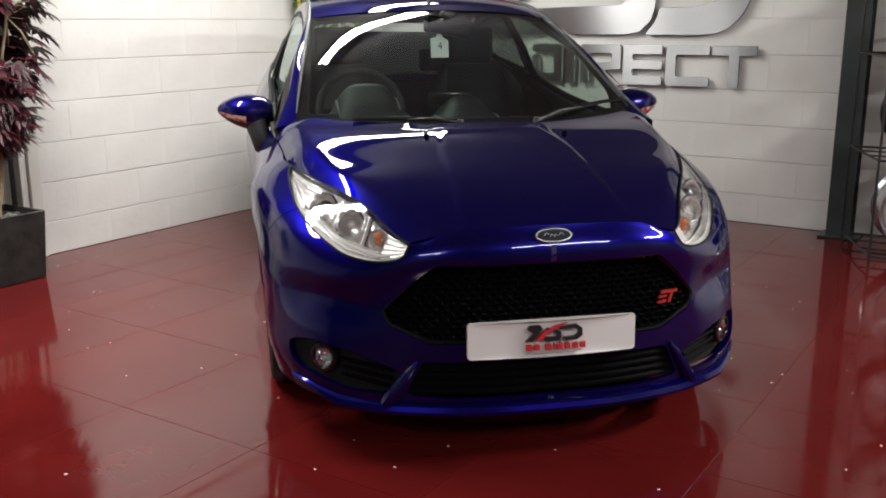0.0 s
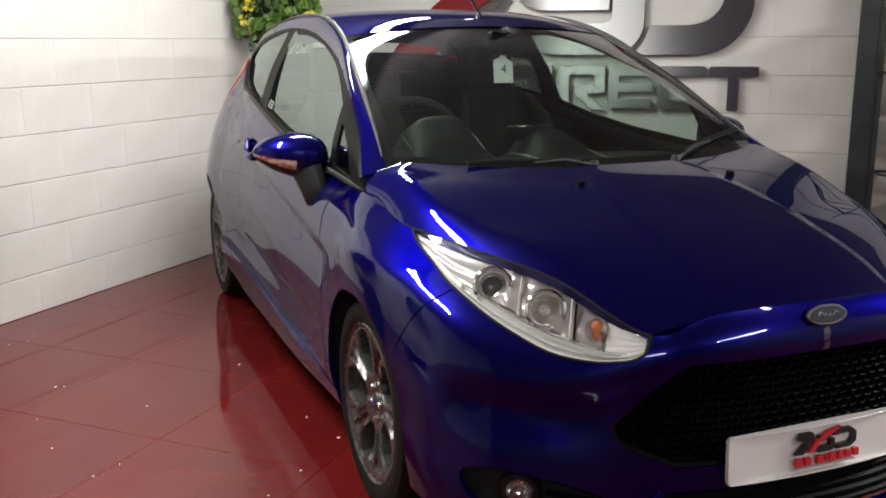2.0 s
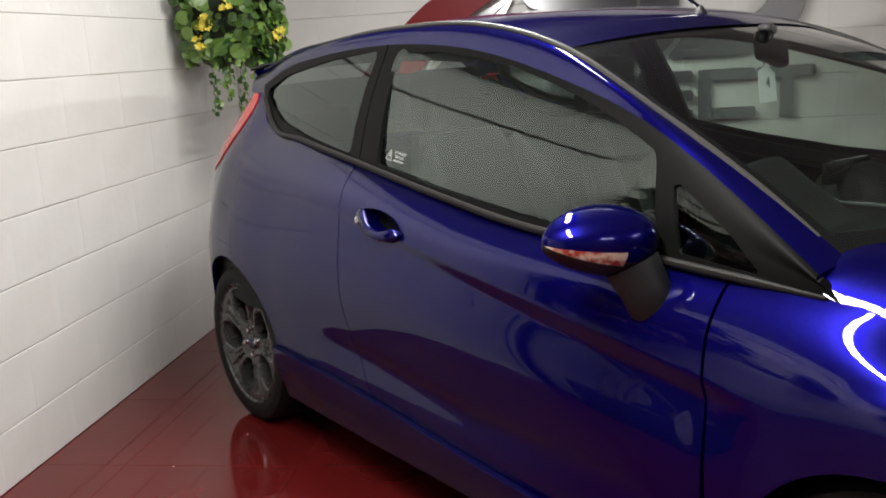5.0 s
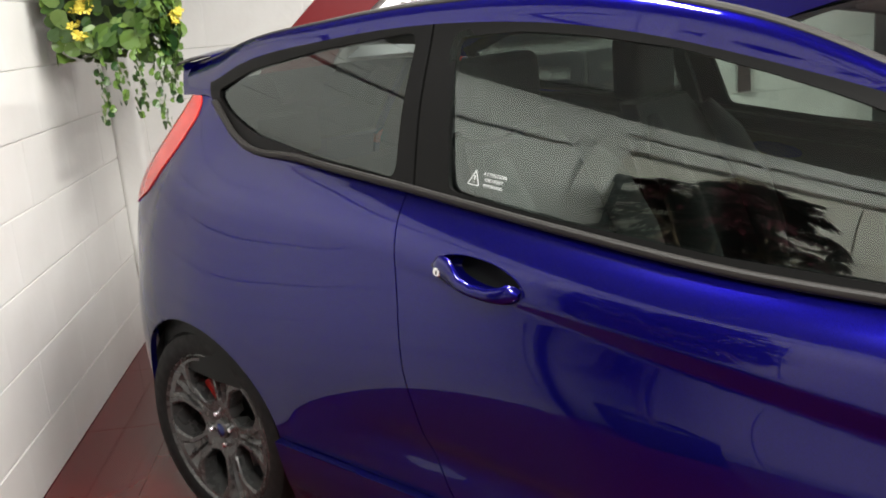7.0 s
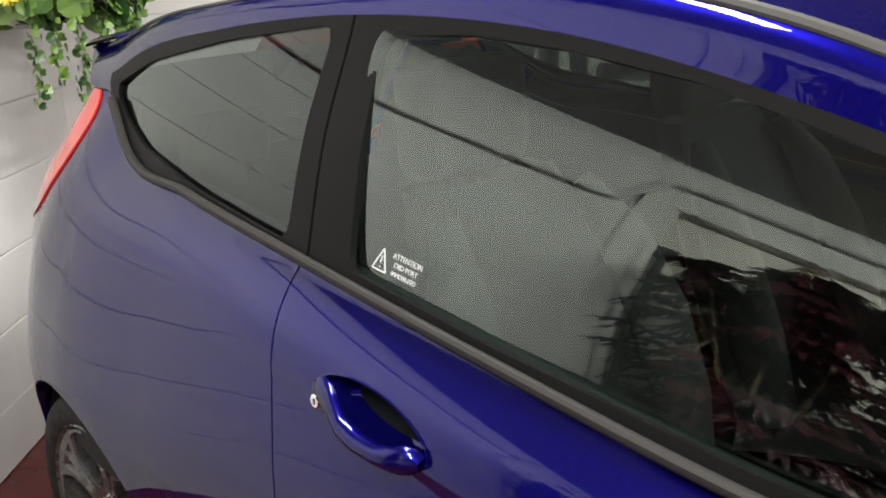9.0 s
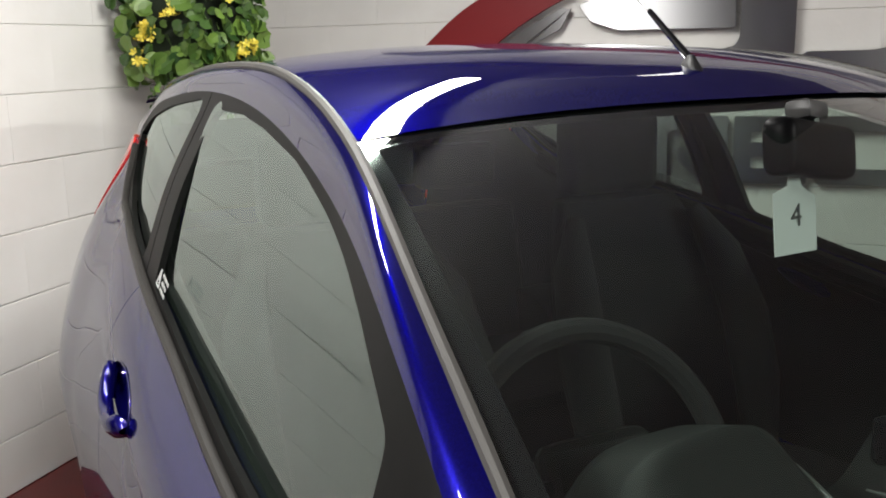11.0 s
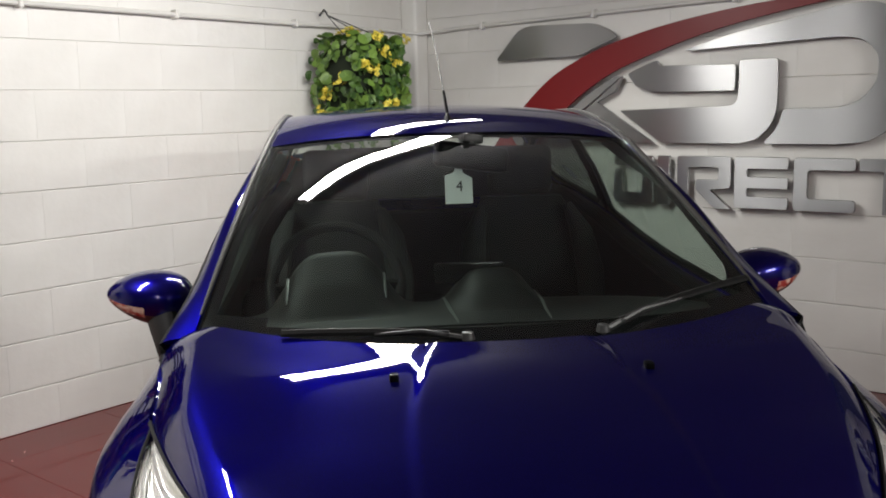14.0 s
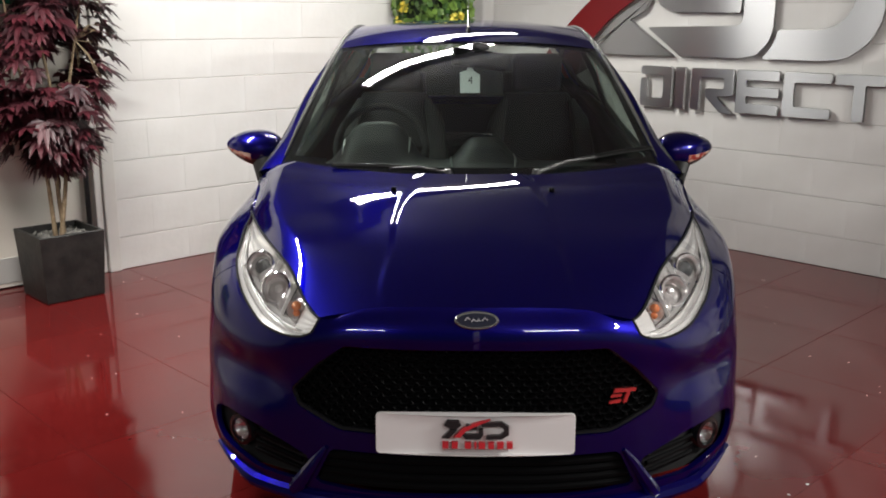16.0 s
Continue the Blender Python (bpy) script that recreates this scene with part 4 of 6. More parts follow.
# the line of brand lettering as plain bars
x0 = -0.086
for wbar in (0.020, 0.020, 0.0, 0.021, 0.007, 0.021, 0.019, 0.021, 0.019):
    if wbar:
        bm = bmesh.new()
        plate(bm, [(x0, -0.034), (x0 + wbar * 0.8, -0.034), (x0 + wbar * 0.8, -0.017), (x0, -0.017)], 0.0112, onplate)
        part("lettering_bar", bm, PLATERED, plate_ob, "red lettering bar", False)
    x0 += wbar + 0.004 if wbar else 0.010
bm = bmesh.new()
plate(bm, [(-0.085, -0.042), (0.085, -0.042), (0.085, -0.0395), (-0.085, -0.0395)], 0.0112, onplate)
part("small_print_bar", bm, mat("print_grey", (0.45, 0.42, 0.42), 0.4), plate_ob, "pale small print bar", False)

# oval badge
SCRIPT = mat("script_silver", (0.50, 0.50, 0.52), 0.35, 0.3)
badge = empty("badge", pose(0, lower.point(0, 4.62).y - 0.006, 0.690, -24))
badge.parent = car
for rx, rz, dp, mt, nm in ((0.0570, 0.0240, 0.008, SILVER, "badge_rim"), (0.0515, 0.0190, 0.0095, mat("badge_field", (0.012, 0.014, 0.03), 0.5, 0.0, Specular_IOR_Level=0.2), "badge_field")):
    bm = bmesh.new()
    a = np.linspace(0, 2 * np.pi, 48, endpoint=False)
    plate(bm, [(rx * math.cos(t), rz * math.sin(t)) for t in a], dp, lambda p, q, c: Vector((p, -c, q)), 0.0025)
    part(nm, bm, mt, badge)
bm = bmesh.new()
for w0, w1, zc in ((-0.030, -0.016, 0.003), (-0.013, -0.003, -0.001), (0.0, 0.009, -0.001), (0.013, 0.028, 0.002)):
    sweep(bm, [(w0, -0.0105, zc - 0.004), ((w0 + w1) / 2, -0.0108, zc + 0.004), (w1, -0.0105, zc - 0.002)], 0.0016, 5)
part("badge_script", bm, SCRIPT, badge, "chrome script strokes")
# red grille badge as plain strokes
bx = 0.385
rb = empty("grille_badge", pose(bx, skin(bx, 0.47) + 0.006, 0.470, 0, 0, 14))
rb.parent = car
for shape in ([(-0.034, -0.020), (-0.004, -0.020), (0.002, -0.010), (-0.030, -0.014)], [(-0.030, -0.003), (0.000, -0.003), (0.003, 0.004), (-0.026, 0.004)], [(-0.022, 0.010), (0.040, 0.010), (0.043, 0.018), (-0.018, 0.020)], [(0.006, -0.020), (0.016, -0.020), (0.026, 0.010), (0.016, 0.010)]):
    bm = bmesh.new()
    plate(bm, shape, 0.006, lambda p, q, c: Vector((p, -c, q)))
    part("badge_stroke", bm, REDBADGE, rb, "red badge stroke", False)


# headlamps: dark tray, reflectors, projector, indicator, clear cover
tray_piece = cut_sheet(lower, 1.6, 5.4, 3.9, 5, [("own", LAMP, True)], 0.010, 0.0, -0.055)
lens_piece = cut_sheet(lower, 1.6, 5.4, 3.9, 5, [("own", inset(LAMP, 0.015), True)], 0.010, 0.03, 0.001)


def strip(j0, j1, f0, f1, sink, n=40, m=4):
    """A band inside the lamp, between shares f0 and f1 of its height."""
    js = np.linspace(j0, j1, n)
    top = 5.0
    verts, faces = [], []
    for j in js:
        lo = np.interp(j, [2.0, 2.15, 2.4, 3.0, 3.6, 4.2, 4.75, 5.12], [4.32, 4.17, 4.12, 4.16, 4.29, 4.49, 4.80, 5.0])
        for k in range(m + 1):
            t = lo + (top - lo) * (f0 + (f1 - f0) * k / m)
            p = lower.point(j, t)
            a, b = lower.point(j + 0.05, t) - p, lower.point(j, min(t + 0.03, 5)) - p if t < 4.97 else p - lower.point(j, t - 0.03)
            nn = a.cross(b).normalized()
            verts.append(p - nn * (sink(k / m, (j - j0) / (j1 - j0)) if callable(sink) else sink))
    for i in range(n - 1):
        for k in range(m):
            q = i * (m + 1) + k
            faces.append((q, q + m + 1, q + m + 2, q + 1))
    return np.array([tuple(v) for v in verts]), faces


def lamp_bowl(bm, j, t, r, deep, sink, steps=30):
    p = lower.point(j, t)
    a, b = lower.point(j + 0.05, t) - p, p - lower.point(j, t - 0.03)
    nn = a.cross(b).normalized()
    nn = (nn * 0.55 + Vector((0.12, -0.80, 0.05))).normalized()
    s = nn.orthogonal().normalized()
    u = nn.cross(s)
    c = p - nn * sink
    rings = []
    for q in range(9):
        rr = r * math.sin(math.pi / 2 * (1 - q / 8)) if q < 8 else 0.001
        dd = deep * math.sin(math.pi / 2 * q / 8)
        rings.append([bm.verts.new(c + s * (rr * math.cos(2 * math.pi * k / steps)) + u * (rr * math.sin(2 * math.pi * k / steps)) - nn * dd) for k in range(steps)])
    for x, y in zip(rings, rings[1:]):
        for k in range(steps):
            bm.faces.new((x[k], x[(k + 1) % steps], y[(k + 1) % steps], y[k]))
    return c, nn, s, u


def lamp_ring(bm, c, nn, s, u, r0, r1, lift, steps=36):
    for (ra, la), (rb_, lb) in (((r0, 0.0), (r1, lift)), ((r1, lift), (r1 * 1.12, lift * 0.5))):
        A = [bm.verts.new(c + s * (ra * math.cos(2 * math.pi * k / steps)) + u * (ra * math.sin(2 * math.pi * k / steps)) + nn * la) for k in range(steps)]
        B = [bm.verts.new(c + s * (rb_ * math.cos(2 * math.pi * k / steps)) + u * (rb_ * math.sin(2 * math.pi * k / steps)) + nn * lb) for k in range(steps)]
        for k in range(steps):
            bm.faces.new((A[k], A[(k + 1) % steps], B[(k + 1) % steps], B[k]))


BULBGLASS = mat("projector_glass", (0.05, 0.055, 0.06), 0.03, 0.0, Coat_Weight=1.0)
for sg in (-1, 1):
    def hand(piece, sign=sg):
        v, f = piece
        return (np.asarray(v) * [-1, 1, 1], [tuple(g[::-1]) for g in f]) if sign < 0 else (np.asarray(v), f)

    def flip(bm, sign=sg):
        if sign < 0:
            bmesh.ops.scale(bm, vec=(-1, 1, 1), verts=bm.verts[:])
        return bm
    lamp = panel("headlamp", hand(tray_piece), LAMPGREY, car, "clear headlamp with chrome reflectors and amber indicator")
    panel("lamp_brow", hand(strip(2.1, 5.0, 0.975, 1.02, lambda k, s: 0.004 + 0.012 * (1 - k), 40, 3)), GLOSSBLACK, lamp, "black lamp brow")
    panel("light_guide", hand(strip(2.25, 4.9, 0.10, 0.24, lambda k, s: 0.014 + 0.010 * math.sin(math.pi * k), 46, 6)), REFLECTOR, lamp, "chrome light guide")
    panel("lower_bezel", hand(strip(2.05, 4.95, -0.02, 0.10, lambda k, s: 0.006 + 0.012 * k, 40, 3)), LAMPGREY, lamp)
    for g0 in (0.085, 0.235):
        panel("guide_edge", hand(strip(2.2, 4.85, g0, g0 + 0.025, lambda k, s: 0.010 - 0.003 * math.sin(math.pi * k), 46, 3)), CHROME, lamp)
    panel("mid_bezel", hand(strip(2.2, 4.5, 0.26, 0.34, lambda k, s: 0.022 + 0.012 * k, 40, 3)), REFLECTOR, lamp)
    panel("inner_bezel", hand(strip(2.02, 2.45, 0.12, 0.96, lambda k, s: 0.012 + 0.012 * s + 0.0007 * math.sin(30 * k + 4 * s), 24, 24)), LAMPGREY, lamp)
    panel("mask", hand(strip(2.5, 4.1, 0.36, 0.96, lambda k, s: 0.034 + 0.005 * math.sin(9 * s) + 0.0022 * math.sin(38 * s) - 0.006 * math.sin(2 * math.pi * k), 90, 10)), DARKCHROME, lamp)
    for jr, jw in ((2.80, 0.05), (3.36, 0.03)):
        panel("lamp_rib", hand(strip(jr, jr + jw, 0.32, 0.90, lambda k, s: 0.034 - 0.014 * math.sin(math.pi * s), 6, 6)), LAMPGREY, lamp)
    # gloss black strip standing in for the shade beside the first rib
    panel("rib_shadow_gap", hand(strip(2.775, 2.80, 0.34, 0.88, lambda k, s: 0.030, 4, 4)), GLOSSBLACK, lamp)
    panel("side_bezel", hand(strip(4.0, 4.97, 0.02, 0.24, lambda k, s: 0.016, 20, 3)), LAMPGREY, lamp)
    panel("rear_bezel", hand(strip(3.70, 4.95, 0.22, 0.96, lambda k, s: 0.036 - 0.022 * s - 0.005 * math.sin(math.pi * k) + 0.003 * math.sin(16 * k + 8 * s), 60, 20)), REFLECTOR, lamp)
    for j, t, r, deep, sink, nm in ((3.62, 4.66, 0.043, 0.045, 0.024, "main_beam"), (3.06, 4.62, 0.043, 0.04, 0.020, "dip_beam")):
        bm = bmesh.new()
        c, nn, s, u = lamp_bowl(bm, j, t, r, deep, sink)
        bowl = part(nm, flip(bm), REFLECTOR, lamp, "chrome reflector bowl")
        bm = bmesh.new()
        lamp_ring(bm, c, nn, s, u, r * 0.94, r, 0.010)
        part("bowl_ring", flip(bm), CHROME, bowl)
        bm = bmesh.new()
        lamp_ring(bm, c, nn, s, u, r * 0.76, r * 0.86, 0.004)
        part("bowl_shade", flip(bm), DARKCHROME, bowl, "smoked inner ring")
        bm = bmesh.new()
        rr = 0.025 if nm == "main_beam" else 0.013
        rings = []
        for q in range(7):
            an = math.pi / 2 * q / 6
            rad, lift = rr * math.cos(an) + 0.0006, rr * 0.6 * math.sin(an) - 0.012
            rings.append([bm.verts.new(c + s * (rad * math.cos(2 * math.pi * k / 24)) + u * (rad * math.sin(2 * math.pi * k / 24)) + nn * lift) for k in range(24)])
        for x, y in zip(rings, rings[1:]):
            for k in range(24):
                bm.faces.new((x[k], x[(k + 1) % 24], y[(k + 1) % 24], y[k]))
        part("bulb_lens", flip(bm), BULBGLASS if nm == "main_beam" else REFLECTOR, bowl, "dark projector lens" if nm == "main_beam" else "")
    bm = bmesh.new()
    c, nn, s, u = lamp_bowl(bm, 2.52, 4.64, 0.027, 0.026, 0.016, 20)
    ind = part("indicator", flip(bm), REFLECTOR, lamp)
    bm = bmesh.new()
    for du, rb in ((0.009, 0.0135), (-0.011, 0.010)):
        bmesh.ops.create_icosphere(bm, subdivisions=2, radius=rb, matrix=Matrix.Translation(c - nn * 0.006 + Vector((0, 0, du))))
    part("indicator_bulb", flip(bm), AMBER, ind, "amber indicator bulb")
    panel("lamp_cover", hand(lens_piece), LENS, lamp, "clear polycarbonate cover")
    # rubber edge round the lamp
    bm = bmesh.new()
    out = LAMP[::2]
    pts = [lower.point(min(p[0], 5.1), min(p[1], 5.0)) for p in out]
    sweep(bm, [Vector((sg * p.x, p.y, p.z)) for p in pts + pts[:1]], 0.0035, 5)
    part("lamp_seal", bm, DARK, lamp)

# washer nozzles, wipers, aerial
for sg in (-1, 1):
    bm = bmesh.new()
    box(bm, (sg * 0.25 - 0.009, 0.686, 0.902), (sg * 0.25 + 0.009, 0.709, 0.919), None, 0.005, 2)
    part("washer_nozzle", bm, GRILLEBLACK, car, "black washer nozzle")


def wiper(pivot, tip, lift):
    p, t = Vector(pivot), Vector(tip)
    w = empty("wiper", Matrix.Identity(4))
    w.parent = car
    bm = bmesh.new()
    mid = p.lerp(t, 0.5) + Vector((0, -0.012, lift))
    sweep(bm, [p, p.lerp(mid, 0.5) + Vector((0, 0, 0.012)), mid], [0.011, 0.009, 0.006], 8, 0.7)
    part("wiper_arm", bm, BLACK, w)
    bm = bmesh.new()
    d = (t - p)
    sweep(bm, [p + d * s + Vector((0, -0.004, 0.010 + lift * 0.6 * math.sin(math.pi * s))) for s in (0.10, 0.3, 0.5, 0.75, 1.0)], 0.006, 6, 1.6)
    part("wiper_blade", bm, RUBBER, w)
    bm = bmesh.new()
    lathe(bm, [(0.0005, 0.018), (0.012, 0.016), (0.016, 0.0)], 16, "z", tuple(p))
    part("pivot_cap", bm, BLACK, w)


wiper((-0.08, 0.908, 0.926), (-0.475, 0.950, 0.938), 0.010)
wiper((0.22, 0.920, 0.927), (0.655, 1.178, 0.974), 0.016)
aerial = empty("aerial", pose(0, 1.918, 1.374))
aerial.parent = car
bm = bmesh.new()
lathe(bm, [(0.020, -0.004), (0.018, 0.005), (0.010, 0.018), (0.006, 0.026), (0.0005, 0.028)], 20, "z")
bmesh.ops.scale(bm, vec=(0.8, 1.35, 1), verts=bm.verts[:])
part("aerial_base", bm, BLACK, aerial)
bm = bmesh.new()
sweep(bm, [(0, 0.0, 0.02), (0, 0.10, 0.095)], [0.006, 0.0045], 8)
part("aerial_foot", bm, GLOSSBLACK, aerial)
bm = bmesh.new()
sweep(bm, [(0, 0.10, 0.095), (0, 0.30, 0.225), (0, 0.535, 0.350)], [0.0024, 0.002, 0.0018], 6)
part("aerial_rod", bm, RODSTEEL, aerial, "thin steel aerial rod")

# rear spoiler
def spoiler_point(a, v):
    s = abs(a)
    x = a * (0.525 - 0.02 * v)
    ang = 2 * math.pi * v
    y = 3.60 + 0.085 * math.cos(ang) + 0.05 * (1 - s * s) - 0.05
    z = 1.292 + 0.016 * math.sin(ang) + 0.030 * (1 - s**2.5) - 0.008 * math.cos(ang)
    return Vector((x, y + 0.06, z))


v, f = grid_mesh(spoiler_point, -1, 1, 24, 0, 1, 16)
mesh_ob("rear_spoiler", v, f, PAINT, car, "blue roof spoiler over the rear window")
for sg in (-1, 1):
    v, f = grid_mesh(lambda a, t: Vector((sg * (0.508 + 0.058 * t ** 0.8 - 0.012 * a), 3.475 + 0.215 * a - 0.055 * t * a, 1.303 - 0.098 * t - 0.012 * a + 0.010 * a * t)), 0, 1, 10, 0, 1, 8)
    mesh_ob("spoiler_end", v, f, PAINT, car)


# door mirrors and handles
def mirror_unit(sg):
    m = empty("door_mirror", Matrix.Identity(4))
    m.parent = doors[sg]
    n, k = 36, 44
    verts, faces = [], []
    for i in range(n + 1):
        u = math.pi * i / n
        s = (1 - math.cos(u)) / 2
        r = max(0.02, math.sin(u)) ** (0.62 + 0.30 * float(smooth(s, 0.5, 1.0)))
        x = 0.742 + 0.230 * s
        top, bot = 0.074 - 0.026 * s**2, 0.090 - 0.050 * s**1.5
        front = 0.106 - 0.040 * s**2
        cy, cz = 1.492 + 0.036 * s, 0.930 + 0.010 * s
        for q in range(k):
            a = 2 * math.pi * q / k
            c, sn = math.cos(a), math.sin(a)
            y = cy - (front if c > 0 else 0.045) * r * abs(c) ** (1.0 if c > 0 else 0.45) * (1 if c > 0 else -1)
            z = cz + (top if sn > 0 else bot) * r * abs(sn) ** 0.85 * (1 if sn > 0 else -1)
            verts.append((sg * x, y, z))
    kinds = {"cap": [], "low": [], "lens": []}
    for i in range(n):
        for q in range(k):
            g = (i * k + q, i * k + (q + 1) % k, (i + 1) * k + (q + 1) % k, (i + 1) * k + q)
            a = 360.0 * (q + 0.5) / k
            a = a - 360 if a > 180 else a
            s = (1 - math.cos(math.pi * (i + 0.5) / n)) / 2
            kind = "lens" if (-36 < a < -12 and s > 0.50) else ("low" if a < -22 and a > -179 and (s <= 0.50 or a < -36) else "cap")
            if a < -90 and a > -150:
                kind = "low"
            kinds[kind].append(g if sg < 0 else g[::-1])
    for nm, key, mt, lb in (("mirror_cap", "cap", PAINT, ""), ("mirror_lower", "low", BLACK, "black mirror underside"), ("mirror_indicator", "lens", INDICATOR, "red and amber indicator lens")):
        used = sorted({c for g in kinds[key] for c in g})
        mp = {c: t for t, c in enumerate(used)}
        mesh_ob(nm, [verts[c] for c in used], [tuple(mp[c] for c in g) for g in kinds[key]], mt, m, lb)
    bm = bmesh.new()
    sweep(bm, [(sg * 0.778, 1.405, 0.782), (sg * 0.792, 1.412, 0.80), (sg * 0.803, 1.425, 0.84), (sg * 0.815, 1.445, 0.885)], [0.038, 0.050, 0.052, 0.058], 16, 0.62)
    part("mirror_stalk", bm, DARKPLASTIC, m, "black plastic mirror foot")
    bm = bmesh.new()
    box(bm, (-0.062, -0.002, -0.036), (0.055, 0.002, 0.034), pose(sg * 0.848, 1.553, 0.936), 0.0)
    part("mirror_glass", bm, CHROME, m)


DARKPLASTIC = mat("dark_mirror_plastic", (0.006, 0.006, 0.007), 0.5)
INDICATOR = mat("indicator_lens", (0.55, 0.10, 0.06), 0.12, 0.0, Coat_Weight=1.0)
vary(INDICATOR, (0.34, 0.05, 0.04), (0.66, 0.50, 0.40), 46.0, 2.0, 0.42, 0.6)


SKIN_U, SKIN_V = np.meshgrid(np.linspace(lower.dist(9), lower.dist(11), 60), np.linspace(lower.rail(2.8), lower.rail(5), 60))
SKIN_P = lower.at(SKIN_U.ravel(), SKIN_V.ravel())


def side_x(y, z):
    """Half the car's width at a place on the door."""
    d = (SKIN_P[:, 1] - y) ** 2 + (SKIN_P[:, 2] - z) ** 2
    k = np.argsort(d)[:6]
    w = 1 / (d[k] + 1e-6)
    return float((SKIN_P[k, 0] * w).sum() / w.sum())


def handle_unit(sg):
    h = empty("door_handle", Matrix.Identity(4))
    h.parent = doors[sg]
    cy, cz = 2.385, 0.858
    bm = bmesh.new()
    n = 48
    rings = []
    for r, dpt in ((1.03, 0.0015), (1.0, 0.0025), (0.97, -0.004), (0.88, -0.040), (0.5, -0.058), (0.02, -0.060)):
        ring = []
        for q in range(n):
            a = 2 * math.pi * q / n
            y, z = cy + 0.112 * r * math.cos(a), cz + 0.036 * r * math.sin(a) + 0.150 * 0.112 * r * math.cos(a)
            ring.append(bm.verts.new((sg * (side_x(y, z) + dpt), y, z)))
        rings.append(ring)
    for a, b in zip(rings, rings[1:]):
        for q in range(n):
            bm.faces.new((a[q], a[(q + 1) % n], b[(q + 1) % n], b[q]))
    part("handle_cup", bm, PAINT, h)
    bm = bmesh.new()
    path = [(-0.110, -0.004, 0.000, 0.008), (-0.100, -0.004, 0.008, 0.020), (-0.086, -0.006, 0.014, 0.025), (-0.070, -0.011, 0.018, 0.021), (-0.045, -0.016, 0.021, 0.017), (-0.005, -0.018, 0.022, 0.016), (0.028, -0.015, 0.020, 0.019), (0.046, -0.006, 0.017, 0.029), (0.060, -0.001, 0.014, 0.035), (0.085, 0.0, 0.010, 0.034), (0.100, 0.0, 0.005, 0.024), (0.110, 0.0, 0.0, 0.010)]
    rings = []
    for dy, dz, out, hz in path:
        y, z = cy + dy, cz + dz + 0.150 * dy
        x = side_x(y, z) + out
        rings.append([bm.verts.new((sg * (x + 0.0135 * math.cos(2 * math.pi * q / 16)), y, z + hz * 0.82 * math.sin(2 * math.pi * q / 16))) for q in range(16)])
    for a, b in zip(rings, rings[1:]):
        for q in range(16):
            bm.faces.new((a[q], a[(q + 1) % 16], b[(q + 1) % 16], b[q]))
    part("pull_handle", bm, PAINT, h)
    if sg < 0:
        ky, kz = cy + 0.088, cz + 0.150 * 0.088 - 0.006
        kx = side_x(ky, kz) + 0.0215
        bm = bmesh.new()
        lathe(bm, [(0.0005, 0.002), (0.008, 0.002), (0.010, 0.0005), (0.0105, -0.006)], 24, "x")
        bmesh.ops.scale(bm, vec=(-1, 1, 1), verts=bm.verts[:])
        bmesh.ops.translate(bm, vec=(-kx, ky, kz), verts=bm.verts[:])
        part("lock", bm, CHROME, h, "round chrome key lock")
        bm = bmesh.new()
        box(bm, (-kx - 0.0030, ky - 0.0012, kz - 0.004), (-kx - 0.0015, ky + 0.0012, kz + 0.004))
        part("key_slot", bm, DARK, h)


for sg in (-1, 1):
    mirror_unit(sg)
    handle_unit(sg)


# ---------------------------------------------------------------- inside the car
inner = cut_sheet(lower, 7.4, 15.0, 2.0, 5.0, [], 0.05, 0.0, -0.045)
panel("door_lining", both(inner), CABIN, car, "black door and side lining")
bm = bmesh.new()
box(bm, (-0.70, 1.0, 0.30), (0.70, 3.75, 0.36))
part("cabin_floor", bm, CABIN, car, "black cabin carpet")


def dash_point(a, v):
    x = (0.62 + 0.085 * min(1.0, v * 3.0)) * a
    hood = math.exp(-(((x + 0.36) / 0.145) ** 4))
    mid = math.exp(-(((x - 0.06) / 0.105) ** 4))
    keys = [(1.02, 0.890), (1.16, 0.900), (1.28, 0.900 + 0.010 * mid), (1.36, 0.898 + 0.075 * hood + 0.058 * mid), (1.46, 0.894 + 0.152 * hood + 0.092 * mid), (1.545, 0.880 + 0.135 * hood + 0.080 * mid), (1.57, 0.80 + 0.07 * hood), (1.56, 0.62), (1.44, 0.45)]
    t = v * (len(keys) - 1)
    i = min(int(t), len(keys) - 2)
    f = t - i
    return Vector((x, keys[i][0] * (1 - f) + keys[i + 1][0] * f - 0.06 * abs(a) ** 4, keys[i][1] * (1 - f) + keys[i + 1][1] * f - 0.030 * abs(a) ** 4))


v, f = grid_mesh(dash_point, -1, 1, 96, 0, 1, 48)
PILLARGREY = mat("grey_pillar_trim", (0.10, 0.105, 0.10), 0.7)
relief(PILLARGREY, 500.0, 0.2, 0.001)
trim_piece = cut_sheet(upper, 0.4, 3.6, 2.0, 3.97, [], 0.03, 0.0, -0.032)
panel("pillar_trim", both(trim_piece), PILLARGREY, car, "grey windscreen pillar trim")
dash = mesh_ob("dashboard", v, f, CABIN, car, "black grained dashboard with instrument hood", True, 60)
bm = bmesh.new()
box(bm, (-0.095, 1.462, 0.945), (0.095, 1.482, 1.000), pose(0, 0, 0), 0.006, 2)
part("centre_display", bm, GLOSSBLACK, dash)
for vx in (-0.62, -0.11, 0.11, 0.62):
    bm = bmesh.new()
    box(bm, (vx - 0.045, 1.535, 0.795), (vx + 0.045, 1.583, 0.852), None, 0.012, 2)
    part("air_vent", bm, GLOSSBLACK, dash)
bm = bmesh.new()
sweep(bm, [(0.16, 1.575, 0.86), (0.4, 1.565, 0.862), (0.6, 1.535, 0.862)], 0.006, 6)
